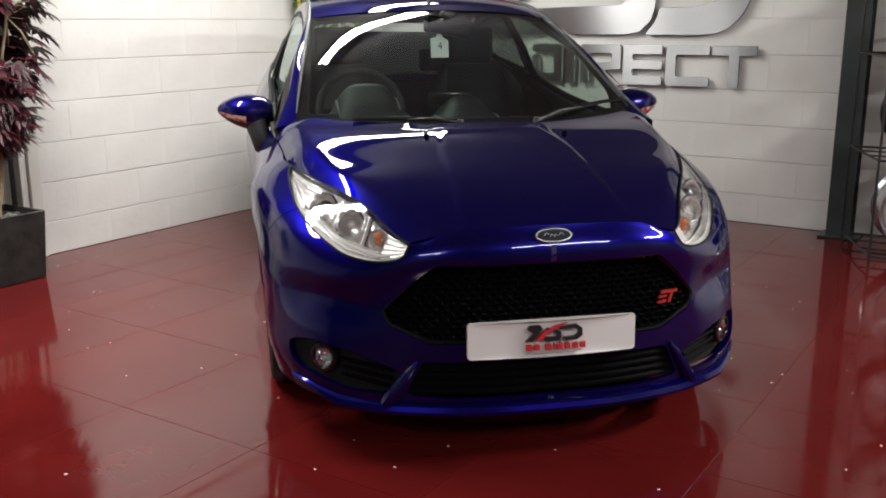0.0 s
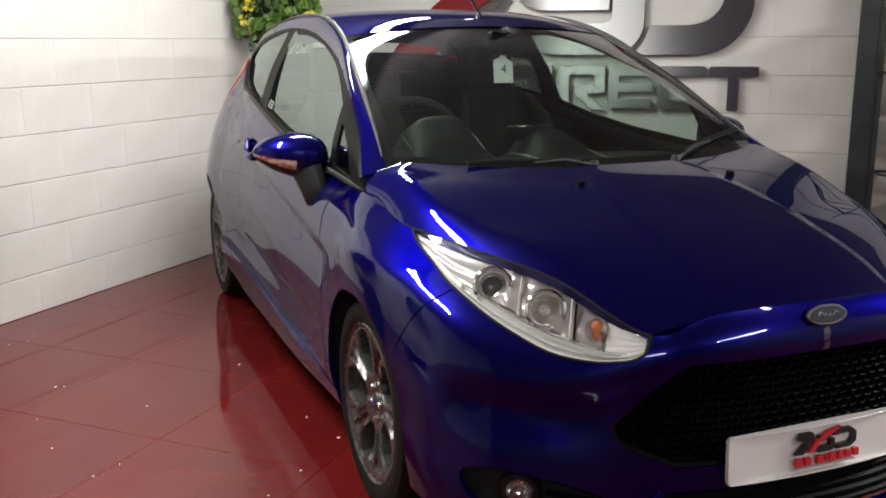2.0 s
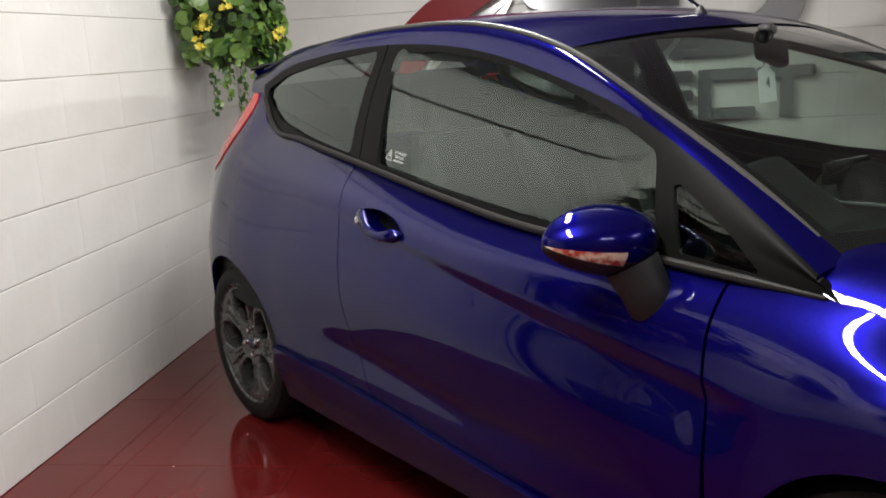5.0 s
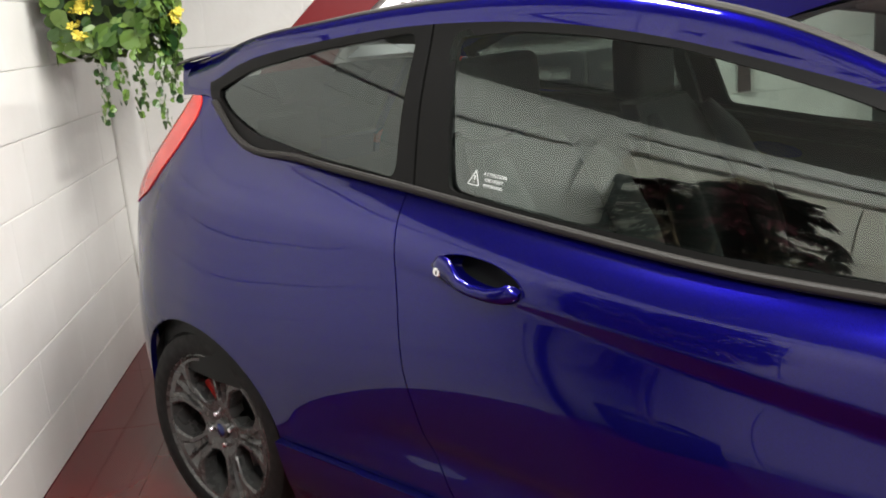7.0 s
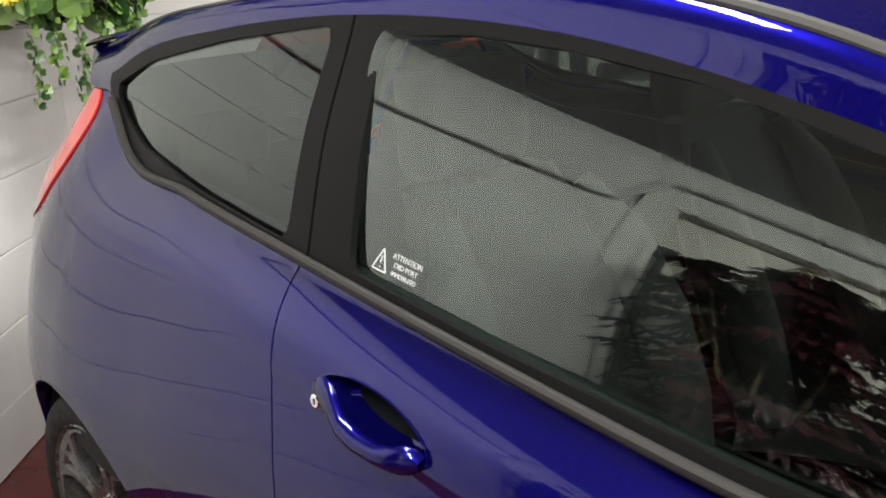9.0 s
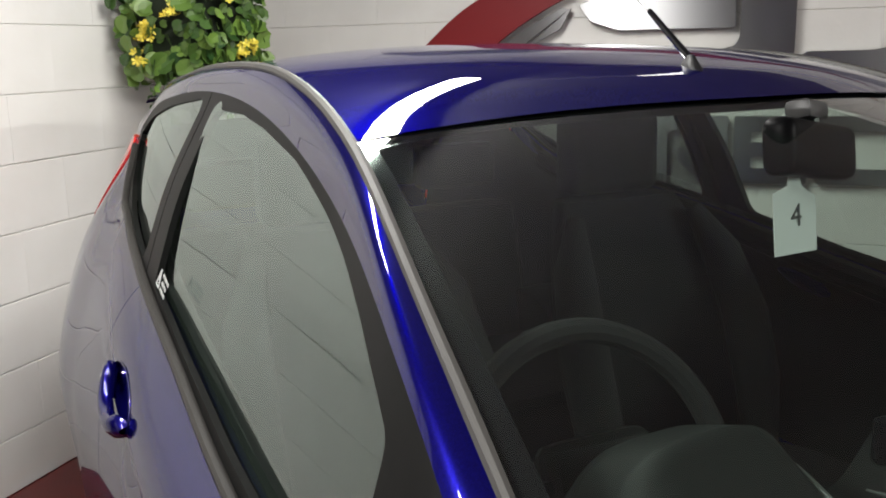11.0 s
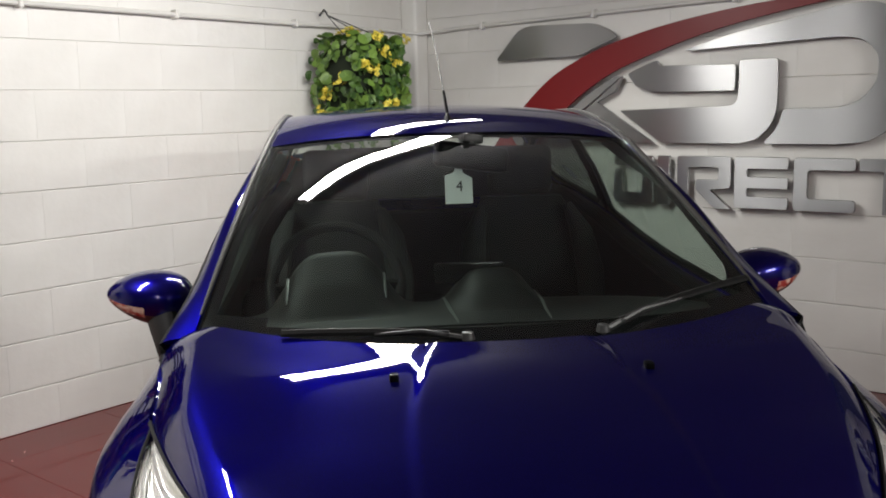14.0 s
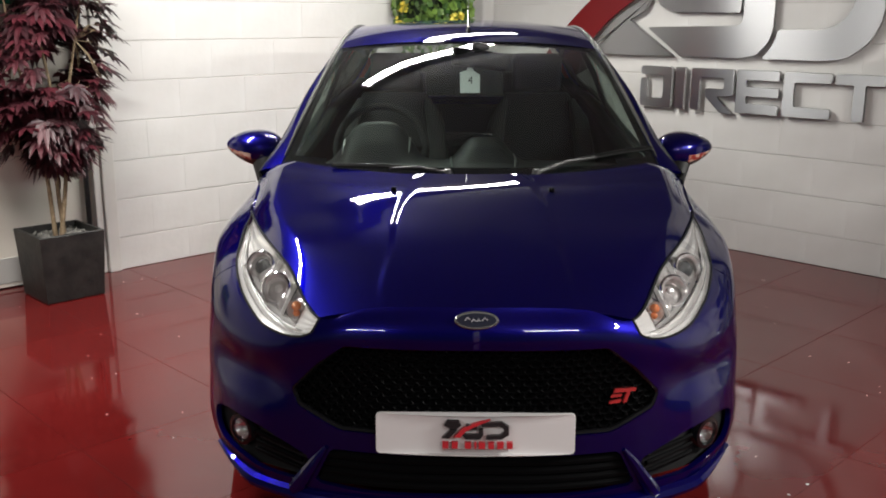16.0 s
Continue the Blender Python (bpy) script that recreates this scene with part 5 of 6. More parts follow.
part("dash_strip", bm, BRIGHTALLOY, dash, "satin silver dash strip")

SEAM = mat("satin_grey_seam", (0.075, 0.082, 0.078), 0.38)
for edge, v0, v1 in ((-0.69, 0.36, 0.58), (-0.33, 0.36, 0.58), (-0.10, 0.14, 0.56), (0.25, 0.14, 0.56)):
    bm = bmesh.new()
    sweep(bm, [dash_point(edge, v0 + (v1 - v0) * k / 14) + Vector((0, 0, 0.002)) for k in range(15)], [0.0015 + 0.0035 * math.sin(math.pi * k / 14) for k in range(15)], 6)
    part("dash_seam", bm, SEAM, dash, "satin grey dash edge")
bm = bmesh.new()
sweep(bm, [dash_point(-0.93 + 1.86 * k / 30, 0.115) + Vector((0, 0, 0.001)) for k in range(31)], 0.003, 6)
part("demister_slot", bm, GLOSSBLACK, dash, "black demister slot")

# steering wheel on the right-hand seat's side
st = empty("steering_wheel", pose(-0.36, 1.63, 0.915, -24))
st.parent = car
bm = bmesh.new()
rings = []
for k in range(48):
    a = 2 * math.pi * k / 48
    c = Vector((0.183 * math.cos(a), 0, 0.183 * math.sin(a)))
    o = c.normalized()
    rings.append([bm.verts.new(c + o * (0.016 * math.cos(2 * math.pi * q / 10)) + Vector((0, 0.016 * math.sin(2 * math.pi * q / 10), 0))) for q in range(10)])
for k in range(48):
    a, b = rings[k], rings[(k + 1) % 48]
    for q in range(10):
        bm.faces.new((a[q], a[(q + 1) % 10], b[(q + 1) % 10], b[q]))
part("wheel_rim", bm, FABRIC, st)
bm = bmesh.new()
box(bm, (-0.075, -0.03, -0.065), (0.075, 0.02, 0.06), None, 0.025, 3)
part("wheel_boss", bm, CABIN, st)
for an in (0, 180, 270):
    bm = bmesh.new()
    sweep(bm, [(0.06 * math.cos(radians(an)), 0, 0.06 * math.sin(radians(an))), (0.178 * math.cos(radians(an)), 0, 0.178 * math.sin(radians(an)))], [0.03, 0.018], 8, 0.45)
    part("wheel_spoke", bm, BRIGHTALLOY if an == 270 else CABIN, st)


# lighter copy of the seat fabric: the light on the bolsters is in its colour
BOLSTER_LIT = mat("lit_bolster_fabric", (0.013, 0.0135, 0.014), 0.9)
relief(BOLSTER_LIT, 900.0, 0.5, 0.002)


def front_seat(x):
    s = empty("front_seat", pose(x, 2.17, 0.0))
    s.parent = car

    def cushion(a, v):
        w = 0.235 * a
        y = -0.30 + 0.52 * v
        z = 0.52 + 0.05 * abs(a) ** 3 - 0.05 * v + 0.03 * math.sin(math.pi * v) - (0.10 if abs(a) > 0.99 else 0)
        return Vector((w, y, z))
    vv, ff = grid_mesh(cushion, -1, 1, 16, 0, 1, 10)
    mesh_ob("seat_cushion", vv, ff, FABRIC, s)

    bm = bmesh.new()
    rings = []
    for k in range(15):
        q = k / 14
        z = 0.47 + 0.60 * q
        w = 0.235 + 0.02 * math.sin(math.pi * q) - 0.075 * q**3
        y = 0.20 + 0.21 * q + (0.03 * q * q)
        th = 0.065 - 0.015 * q
        ring = []
        for m in range(24):
            an = 2 * math.pi * m / 24
            c, sn = math.cos(an), math.sin(an)
            wing = 0.05 * abs(c) ** 4 * (1 - q * 0.6)
            ring.append(bm.verts.new((w * (abs(c) ** 0.6) * (1 if c > 0 else -1), y + th * (abs(sn) ** 0.7) * (1 if sn > 0 else -1) - wing, z)))
        rings.append(ring)
    for p, r in zip(rings, rings[1:]):
        for m in range(24):
            bm.faces.new((p[m], p[(m + 1) % 24], r[(m + 1) % 24], r[m]))
    bm.faces.new(rings[-1])
    part("backrest", bm, FABRIC, s)
    for side in (-1, 1):
        bm = bmesh.new()
        sweep(bm, [(side * 0.205, 0.135, 0.50), (side * 0.222, 0.175, 0.66), (side * 0.225, 0.225, 0.80), (side * 0.205, 0.290, 0.94), (side * 0.165, 0.345, 1.04)], [0.040, 0.052, 0.054, 0.046, 0.020], 12, 0.8)
        part("seat_bolster", bm, BOLSTER_LIT, s, "fabric seat bolster, coloured lighter for the light it catches")
    bm = bmesh.new()
    box(bm, (-0.125, 0.415, 1.075), (0.125, 0.505, 1.265), pose(0, 0, 0), 0.035, 4)
    part("headrest", bm, FABRIC, s)
    for dx in (-0.06, 0.06):
        bm = bmesh.new()
        sweep(bm, [(dx, 0.455, 1.03), (dx, 0.455, 1.10)], 0.006, 8)
        part("headrest_post", bm, CHROME, s)
    bm = bmesh.new()
    for sh in ([(-0.035, 0.862), (0.0, 0.862), (0.006, 0.872), (-0.03, 0.870)], [(-0.03, 0.884), (0.006, 0.884), (0.009, 0.891), (-0.026, 0.891)], [(-0.022, 0.900), (0.048, 0.900), (0.05, 0.906), (-0.018, 0.907)], [(0.012, 0.862), (0.019, 0.862), (0.032, 0.900), (0.024, 0.900)]):
        plate(bm, sh, 0.004, lambda a, b, c: Vector((a, 0.305 - c + (b - 0.862) * 0.37, b)))
    part("seat_motif", bm, REDBADGE, s, "red stitched motif", False)
    return s


for sx in (-0.36, 0.36):
    front_seat(sx)
bench = empty("rear_bench", pose(0, 2.95, 0))
bench.parent = car
bm = bmesh.new()
box(bm, (-0.60, -0.30, 0.40), (0.60, 0.24, 0.58), None, 0.05, 3)
part("bench_cushion", bm, FABRIC, bench)
bm = bmesh.new()
box(bm, (-0.60, 0.16, 0.50), (0.60, 0.30, 1.02), Matrix.Rotation(radians(-14), 4, "X") @ Matrix.Translation((0, 0.12, 0.02)), 0.05, 3)
part("bench_back", bm, FABRIC, bench)
for hx in (-0.36, 0.36):
    bm = bmesh.new()
    box(bm, (hx - 0.13, 0.46, 0.99), (hx + 0.13, 0.54, 1.13), None, 0.03, 3)
    part("bench_headrest", bm, FABRIC, bench)

# inside mirror, hanging price tag, stickers
im = empty("inside_mirror", pose(0.045, 1.72, 1.272, -8, 8, 22))
im.parent = car
bm = bmesh.new()
box(bm, (-0.122, -0.022, -0.038), (0.122, 0.022, 0.038), None, 0.020, 4)
part("mirror_shell", bm, GRILLEBLACK, im)
bm = bmesh.new()
sweep(bm, [(0, 0.0, 0.02), (0, 0.0, 0.05)], 0.012, 8)
box(bm, (-0.035, -0.015, 0.040), (0.035, 0.025, 0.068), None, 0.012, 2)
part("mirror_mount", bm, BLACK, im)
tag = empty("price_tag", CAR @ pose(0.005, 1.705, 1.183, -6, 0, 4), "white paper tag with a number hanging from the inside mirror", "tag")
bm = bmesh.new()
plate(bm, [(-0.041, -0.046), (0.041, -0.046), (0.041, 0.028), (0.014, 0.044), (0.008, 0.070), (-0.006, 0.070), (-0.014, 0.046), (-0.041, 0.038)], 0.0012, lambda a, b, c: Vector((a, -c, b)))
part("tag_card", bm, TAGWHITE, tag, "", False)


def words(text, size, m, material, parent, name="writing"):
    cu = bpy.data.curves.new(name, "FONT")
    cu.body, cu.size, cu.align_x, cu.align_y = text, size, "CENTER", "CENTER"
    cu.extrude = 0.0003
    ob = new(name, cu)
    me = bpy.data.meshes.new_from_object(ob)
    bpy.data.objects.remove(ob)
    me.name = name
    me.materials.clear()
    me.materials.append(material)
    w = new(name, me)
    w.matrix_basis = m
    w.parent = parent
    return w


words("4", 0.044, pose(0.002, -0.0018, 0.004, 90), INK, tag, "tag_number")
# warning stickers on the door glasses
sp = upper.at(np.array([float(upper.dist(4.5))]), np.array([float(upper.rail(0.22))]))[0]
tri = [(-0.046, -0.014), (-0.018, -0.014), (-0.032, 0.016), (-0.046, -0.014)]
for sg in (-1, 1):
    sticker = empty("warning_sticker", CAR @ Matrix.Translation((sg * (sp[0] + 0.0045), 2.410, 1.036)) @ Euler((radians(90 - 20), 0, radians(90 * sg)), "XYZ").to_matrix().to_4x4() @ pose(0, 0, 0, 0, 0, 8 * sg), "white warning sticker printed on the door glass", "sticker", "glass stickers")
    for k, (line, size) in enumerate((("ATTENTION", 0.0105), ("OBD PORT", 0.0095), ("IMMOBILISED", 0.0085))):
        words(line, size, pose(0.018, 0.0125 - 0.0115 * k, 0.0), STICKERWHITE, sticker, "sticker_writing")
    bm = bmesh.new()
    for (xa, ya), (xb, yb) in zip(tri, tri[1:]):
        sweep(bm, [(xa, ya, 0.0), (xb, yb, 0.0)], 0.0011, 5)
    sweep(bm, [(-0.032, 0.006, 0), (-0.032, -0.004, 0)], 0.0011, 5)
    sweep(bm, [(-0.032, -0.008, 0), (-0.032, -0.0095, 0)], 0.0012, 5)
    part("sticker_sign", bm, STICKERWHITE, sticker)

# inner window ledges and door releases
for sg in (-1, 1):
    bm = bmesh.new()
    js = np.linspace(0.3, 7.0, 60)
    sweep(bm, [(sg * (upper.point(j, 0.0).x - 0.045), upper.point(j, 0.0).y, upper.point(j, 0.0).z - 0.022) for j in js], 0.030, 10)
    part("window_ledge", bm, CABIN, car, "black inner window ledge")
for sg in (-1, 1):
    bm = bmesh.new()
    box(bm, (sg * 0.712 - 0.012, 1.898, 0.836), (sg * 0.712 + 0.012, 1.972, 0.868), None, 0.009, 3)
    part("door_release", bm, CHROME, doors[sg], "chrome inner door release")


def cached_block(cache, lx, ly, lz, bx, bz, material, name):
    """One wall block with rounded arrises, its face at y = 0."""
    key = (round(lx, 3), round(lz, 3))
    if key in cache:
        return cache[key]
    verts, faces = [], []
    d = 0.005
    front = [(bx, 0, bz), (lx - bx, 0, bz), (lx - bx, 0, lz - bz), (bx, 0, lz - bz)]
    mid = [(0.0, d, 0.0015), (lx, d, 0.0015), (lx, d, lz - 0.0015), (0.0, d, lz - 0.0015)]
    half = [tuple((a + b) / 2 + (0.0 if i != 1 else -0.0016) for i, (a, b) in enumerate(zip(p, q))) for p, q in zip(front, mid)]
    back = [(x, ly, z) for x, _, z in mid]
    verts = front + half + mid + back
    faces = [(0, 1, 2, 3)]
    for r in range(3):
        for k in range(4):
            n = (k + 1) % 4
            faces.append((r * 4 + n, r * 4 + k, r * 4 + 4 + k, r * 4 + 4 + n))
    me = bpy.data.meshes.new(name)
    me.from_pydata(verts, [], faces)
    me.materials.append(material)
    cache[key] = me
    return me


def block_wall(wall, length, place, material):
    """Courses of painted blocks in front of a wall; place(s, z) gives the pose of a block whose face looks to -y."""
    cache = {}
    rows = [0.0, 0.190] + [0.190 + 0.2235 * k for k in range(1, 10)]
    rng = random.Random(5)
    for r, (z0, z1) in enumerate(zip(rows, rows[1:])):
        z1 = min(z1, CEILING)
        if z1 - z0 < 0.02:
            continue
        s = 0.0
        first = 0.225 if r % 2 else 0.45
        while s < length - 0.02:
            w = min(first if s == 0.0 else 0.45, length - s)
            if length - s - w < 0.05:
                w = length - s
            ob = new("block", cached_block(cache, w, 0.08, z1 - z0, 0.0004, 0.0042, material, "block"))
            ob.matrix_basis = place(s, z0) @ pose(0, rng.uniform(-0.0006, 0.0006), 0)
            ob.parent = wall
            s += w


wall_back = slab("wall_back", (0.744, LEFT_Y + 0.006, 0), (RIGHT_X + 0.2, LEFT_Y + 0.25, CEILING), MORTAR, "white painted concrete block wall with raked joints")
wall_sign = slab("wall_sign", (RIGHT_X + 0.006, SOUTH_Y, 0), (RIGHT_X + 0.25, LEFT_Y, CEILING), MORTAR, "white painted concrete block wall carrying a metal sign")
# west and south walls are added out of view, to close and darken the room
slab("wall_west", (WEST_X - 0.2, SOUTH_Y, 0), (WEST_X, LEFT_Y + 0.25, CEILING), DARKWALL, "unseen dark grey wall added to close the room and darken reflections")
slab("wall_south", (WEST_X - 0.2, SOUTH_Y - 0.2, 0), (RIGHT_X + 0.2, SOUTH_Y, CEILING), DARKWALL, "unseen dark grey wall added to close the room and darken reflections")
CREAM = mat("cream_paint", (0.66, 0.62, 0.55), 0.45)
vary(CREAM, (0.62, 0.58, 0.51), (0.70, 0.66, 0.59), 2.0)
DOOR_L, DOOR_R, DOOR_TOP = -1.15, 0.64, 1.98
slab("wall_door", (WEST_X, LEFT_Y + 0.02, 0), (DOOR_L, LEFT_Y + 0.25, CEILING), WALLPAINT, "white painted wall beside the doors")
slab("wall_lintel", (DOOR_L, LEFT_Y + 0.02, DOOR_TOP), (0.744, LEFT_Y + 0.25, CEILING), WALLPAINT, "white painted wall above the doors")
slab("wall_jamb", (DOOR_R, LEFT_Y + 0.02, 0), (0.744, LEFT_Y + 0.25, DOOR_TOP), WALLPAINT, "white painted reveal beside the doors")


def doors_unit():
    d = empty("door_1", Matrix.Identity(4), "closed cream double door with white frame and black pole", "door", "", "structure")
    for lo, hi in ((DOOR_L + 0.003, (DOOR_L + DOOR_R) / 2 - 0.003), ((DOOR_L + DOOR_R) / 2 + 0.003, DOOR_R - 0.003)):
        bm = bmesh.new()
        box(bm, (lo, LEFT_Y + 0.055, 0.006), (hi, LEFT_Y + 0.10, DOOR_TOP - 0.004), None, 0.003, 1)
        leaf = part("door_leaf", bm, CREAM, d, "", False)
        bm = bmesh.new()
        box(bm, (lo + 0.03, LEFT_Y + 0.049, 0.03), (hi - 0.03, LEFT_Y + 0.0545, 0.17), None, 0.002, 1)
        part("kick_plate", bm, mat("kick_plate_grey", (0.45, 0.44, 0.42), 0.4), leaf, "pale grey kick plate", False)
    bm = bmesh.new()
    box(bm, (0.672, LEFT_Y - 0.022, 0), (0.746, LEFT_Y + 0.02, DOOR_TOP + 0.10), None, 0.006, 2)
    part("frame_post", bm, WOODTRIM, d, "", False)
    bm = bmesh.new()
    box(bm, (0.626, LEFT_Y - 0.004, 0), (0.669, LEFT_Y + 0.05, DOOR_TOP + 0.05), None, 0.008, 2)
    part("frame_stop", bm, WOODTRIM, d, "", False)
    bm = bmesh.new()
    box(bm, (DOOR_L - 0.10, LEFT_Y - 0.022, 0), (DOOR_L, LEFT_Y + 0.02, DOOR_TOP + 0.10), None, 0.006, 2)
    part("frame_post", bm, WOODTRIM, d, "", False)
    bm = bmesh.new()
    box(bm, (DOOR_L + 0.002, LEFT_Y - 0.022, DOOR_TOP), (0.670, LEFT_Y + 0.02, DOOR_TOP + 0.10), None, 0.006, 2)
    part("frame_head", bm, WOODTRIM, d, "", False)
    bm = bmesh.new()
    sweep(bm, [(0.592, LEFT_Y + 0.02, 0.012), (0.592, LEFT_Y + 0.02, 1.72)], 0.014, 10)
    box(bm, (0.562, LEFT_Y - 0.002, 1.70), (0.622, LEFT_Y + 0.05, 1.76), None, 0.004, 1)
    part("locking_pole", bm, BLACK, d, "black vertical locking pole")
    bm = bmesh.new()
    sweep(bm, [(-0.20, LEFT_Y - 0.012, 0.925), (0.585, LEFT_Y - 0.012, 0.925)], 0.017, 10)
    for px in (-0.19, 0.575):
        box(bm, (px - 0.03, LEFT_Y - 0.025, 0.885), (px + 0.03, LEFT_Y + 0.0545, 0.965), None, 0.006, 2)
    part("push_bar", bm, BLACK, d, "black horizontal push bar")
    return d


doors_unit()
sign = empty("exit_sign", Matrix.Identity(4), "small green exit sign fixed to the cream door", "sign")
bm = bmesh.new()
box(bm, (0.02, LEFT_Y + 0.049, 1.50), (0.36, LEFT_Y + 0.0555, 1.64), None, 0.003, 1)
part("sign_plate", bm, mat("sign_green", (0.01, 0.22, 0.12), 0.35), sign, "green plastic plate", False)
bm = bmesh.new()
box(bm, (0.05, LEFT_Y + 0.046, 1.555), (0.10, LEFT_Y + 0.050, 1.595))
box(bm, (0.13, LEFT_Y + 0.046, 1.555), (0.33, LEFT_Y + 0.050, 1.580))
part("sign_bars", bm, STICKERWHITE, sign, "white bars", False)

# corner casing, service pipe
bm = bmesh.new()
box(bm, (3.675, 3.450, 0.0), (RIGHT_X + 0.003, LEFT_Y + 0.003, CEILING), None, 0.028, 4)
tagged(part("trim_corner", bm, WALLPAINT, None, "", True), "white boxed corner casing between the walls", "trim", "", "structure")
PIPEWHITE = mat("white_pipe", (0.66, 0.65, 0.62), 0.35)
pipe = empty("service_pipe", Matrix.Identity(4), "thin white painted pipe clipped along both walls", "pipe", "", "structure")
PZ = 1.903
bm = bmesh.new()
sweep(bm, [(-1.6, 3.545, 2.13), (0.62, 3.545, 2.13), (0.70, 3.545, 2.11), (0.80, 3.545, PZ + 0.02), (0.86, 3.545, PZ), (3.58, 3.545, PZ), (3.66, 3.50, PZ - 0.012), (3.70, 3.43, PZ - 0.02), (3.765, 3.36, PZ - 0.008), (3.775, 3.2, PZ), (3.775, 2.2, PZ + 0.018), (3.775, 1.4, PZ + 0.034), (3.775, -1.0, PZ + 0.06), (3.775, -4.4, PZ + 0.07)], 0.0115, 10)
part("pipe_run", bm, PIPEWHITE, pipe)
for px, py in ((1.15, 3.56), (1.95, 3.56), (2.75, 3.56), (3.79, 3.0), (3.79, 2.226), (3.79, 1.413), (3.79, 0.55), (3.79, -0.4)):
    bm = bmesh.new()
    if py > 3.5:
        box(bm, (px - 0.011, py - 0.034, PZ - 0.020), (px + 0.011, py + 0.017, PZ + 0.024), None, 0.004, 1)
    else:
        lift = float(np.interp(py, [-1.0, 1.4, 2.2, 3.2], [0.06, 0.034, 0.018, 0.0]))
        box(bm, (px - 0.034, py - 0.011, PZ - 0.022 + lift), (px + 0.012, py + 0.011, PZ + 0.024 + lift), None, 0.004, 1)
    part("pipe_clip", bm, PIPEWHITE, pipe)

# ceiling battens over the lamps, the added fill ones included
for bx, by, bt, bl, power in BATTENS_AND_FILL:
    bat = empty("ceiling_light", pose(bx, by, CEILING, 0, 0, bt), "white ceiling batten, two placed from reflections, three added unseen for fill", "light", "ceiling battens")
    bm = bmesh.new()
    box(bm, (-bl / 2, -0.045, -0.060), (bl / 2, 0.045, -0.001), None, 0.006, 2)
    part("batten_body", bm, WOODTRIM, bat)
    for ex in (-1, 1):
        bm = bmesh.new()
        box(bm, (ex * (bl / 2 + 0.004) - 0.010, -0.04, -0.095), (ex * (bl / 2 + 0.004) + 0.010, 0.04, -0.005), None, 0.006, 2)
        part("end_cap", bm, WOODTRIM, bat)

# ---------------------------------------------------------------- the metal sign
BRUSHED = mat("brushed_metal", (0.37, 0.37, 0.375), 0.33, 1.0, Anisotropic=0.9, Anisotropic_Rotation=0.25)
tg = BRUSHED.node_tree.nodes.new("ShaderNodeTangent")
tie(BRUSHED, tg, "Tangent", bsdf(BRUSHED), "Tangent")
n1 = node(BRUSHED, "ShaderNodeTexNoise", Scale=1.0, Detail=5.0)
tie(BRUSHED, coords(BRUSHED, (3.0, 4.0, 1200.0)), "Vector", n1, "Vector")
b1 = node(BRUSHED, "ShaderNodeBump", Strength=0.07, Distance=0.001)
tie(BRUSHED, n1, "Fac", b1, "Height")
tie(BRUSHED, b1, "Normal", bsdf(BRUSHED), "Normal")
SIGNRED = mat("red_sign_metal", (0.17, 0.006, 0.009), 0.40, 0.0, Specular_IOR_Level=0.3)
SX = RIGHT_X - 0.030


def onsign(depth0):
    return lambda a, b, c: Vector((SX - c - depth0, 0.985 * a + 0.02, 1.137 + 1.036 * (b - 1.128)))


signboard = empty("wall_emblem", Matrix.Identity(4), "large brushed metal emblem with a red swoosh on white block wall", "sign")
lead = spline([(3.02, 1.02), (2.86, 1.24), (2.67, 1.42), (2.52, 1.54), (2.25, 1.67), (1.98, 1.75), (1.55, 1.83), (1.16, 1.872), (0.67, 1.885)], 60)
trail = spline([(0.67, 1.881), (1.16, 1.815), (1.55, 1.74), (1.83, 1.66), (2.13, 1.55), (2.36, 1.41), (2.54, 1.24), (2.66, 1.02)], 60)
bm = bmesh.new()
plate(bm, [tuple(p) for p in np.vstack([lead, trail])], 0.020, onsign(0.012), 0.0015)
part("swoosh", bm, SIGNRED, signboard, "dark red curved swoosh", False)
under = [p for p in spline([(1.13, 1.806), (1.55, 1.715), (1.83, 1.636), (2.13, 1.524), (2.34, 1.40), (2.52, 1.22)], 40)]
shapes = {
    "flag": rounded([(2.91, 1.66), (2.745, 1.822), (2.66, 1.845), (2.23, 1.832), (2.12, 1.79), (2.07, 1.748), (2.22, 1.700), (2.32, 1.662)], 0.03),
    "leg": np.vstack([[p for p in under if p[0] > 2.03][::-1], rounded([(2.04, 1.545), (2.085, 1.465), (2.20, 1.41), (1.845, 1.19), (2.52, 1.19)], 0.004)[:-1]]),
    "bar": rounded([(2.01, 1.555), (1.96, 1.49), (1.85, 1.455), (1.392, 1.452), (1.392, 1.582), (1.815, 1.588), (1.835, 1.62), (1.92, 1.59)], 0.015),
    "hook": rounded([(1.372, 1.60), (1.172, 1.60), (1.172, 1.36), (1.20, 1.28), (1.27, 1.215), (1.37, 1.192), (1.80, 1.192), (2.06, 1.365), (1.44, 1.378), (1.392, 1.388), (1.375, 1.42)], 0.02),
}
for nm, outl in shapes.items():
    bm = bmesh.new()
    plate(bm, [tuple(p) for p in outl[::2]], 0.022, onsign(0.0), 0.0015)
    part("emblem_" + nm, bm, BRUSHED, signboard, "brushed metal emblem piece", False)
outer = rounded([(1.70, 1.655), (1.42, 1.728), (1.19, 1.768), (0.86, 1.828), (0.72, 1.832), (0.60, 1.77), (0.53, 1.63), (0.53, 1.42), (0.60, 1.29), (0.72, 1.205), (0.86, 1.192), (1.245, 1.192), (1.19, 1.245), (1.155, 1.30), (1.145, 1.362), (0.87, 1.362), (0.77, 1.395), (0.70, 1.48), (0.70, 1.60), (0.775, 1.668), (0.87, 1.682)], 0.06)
bm = bmesh.new()
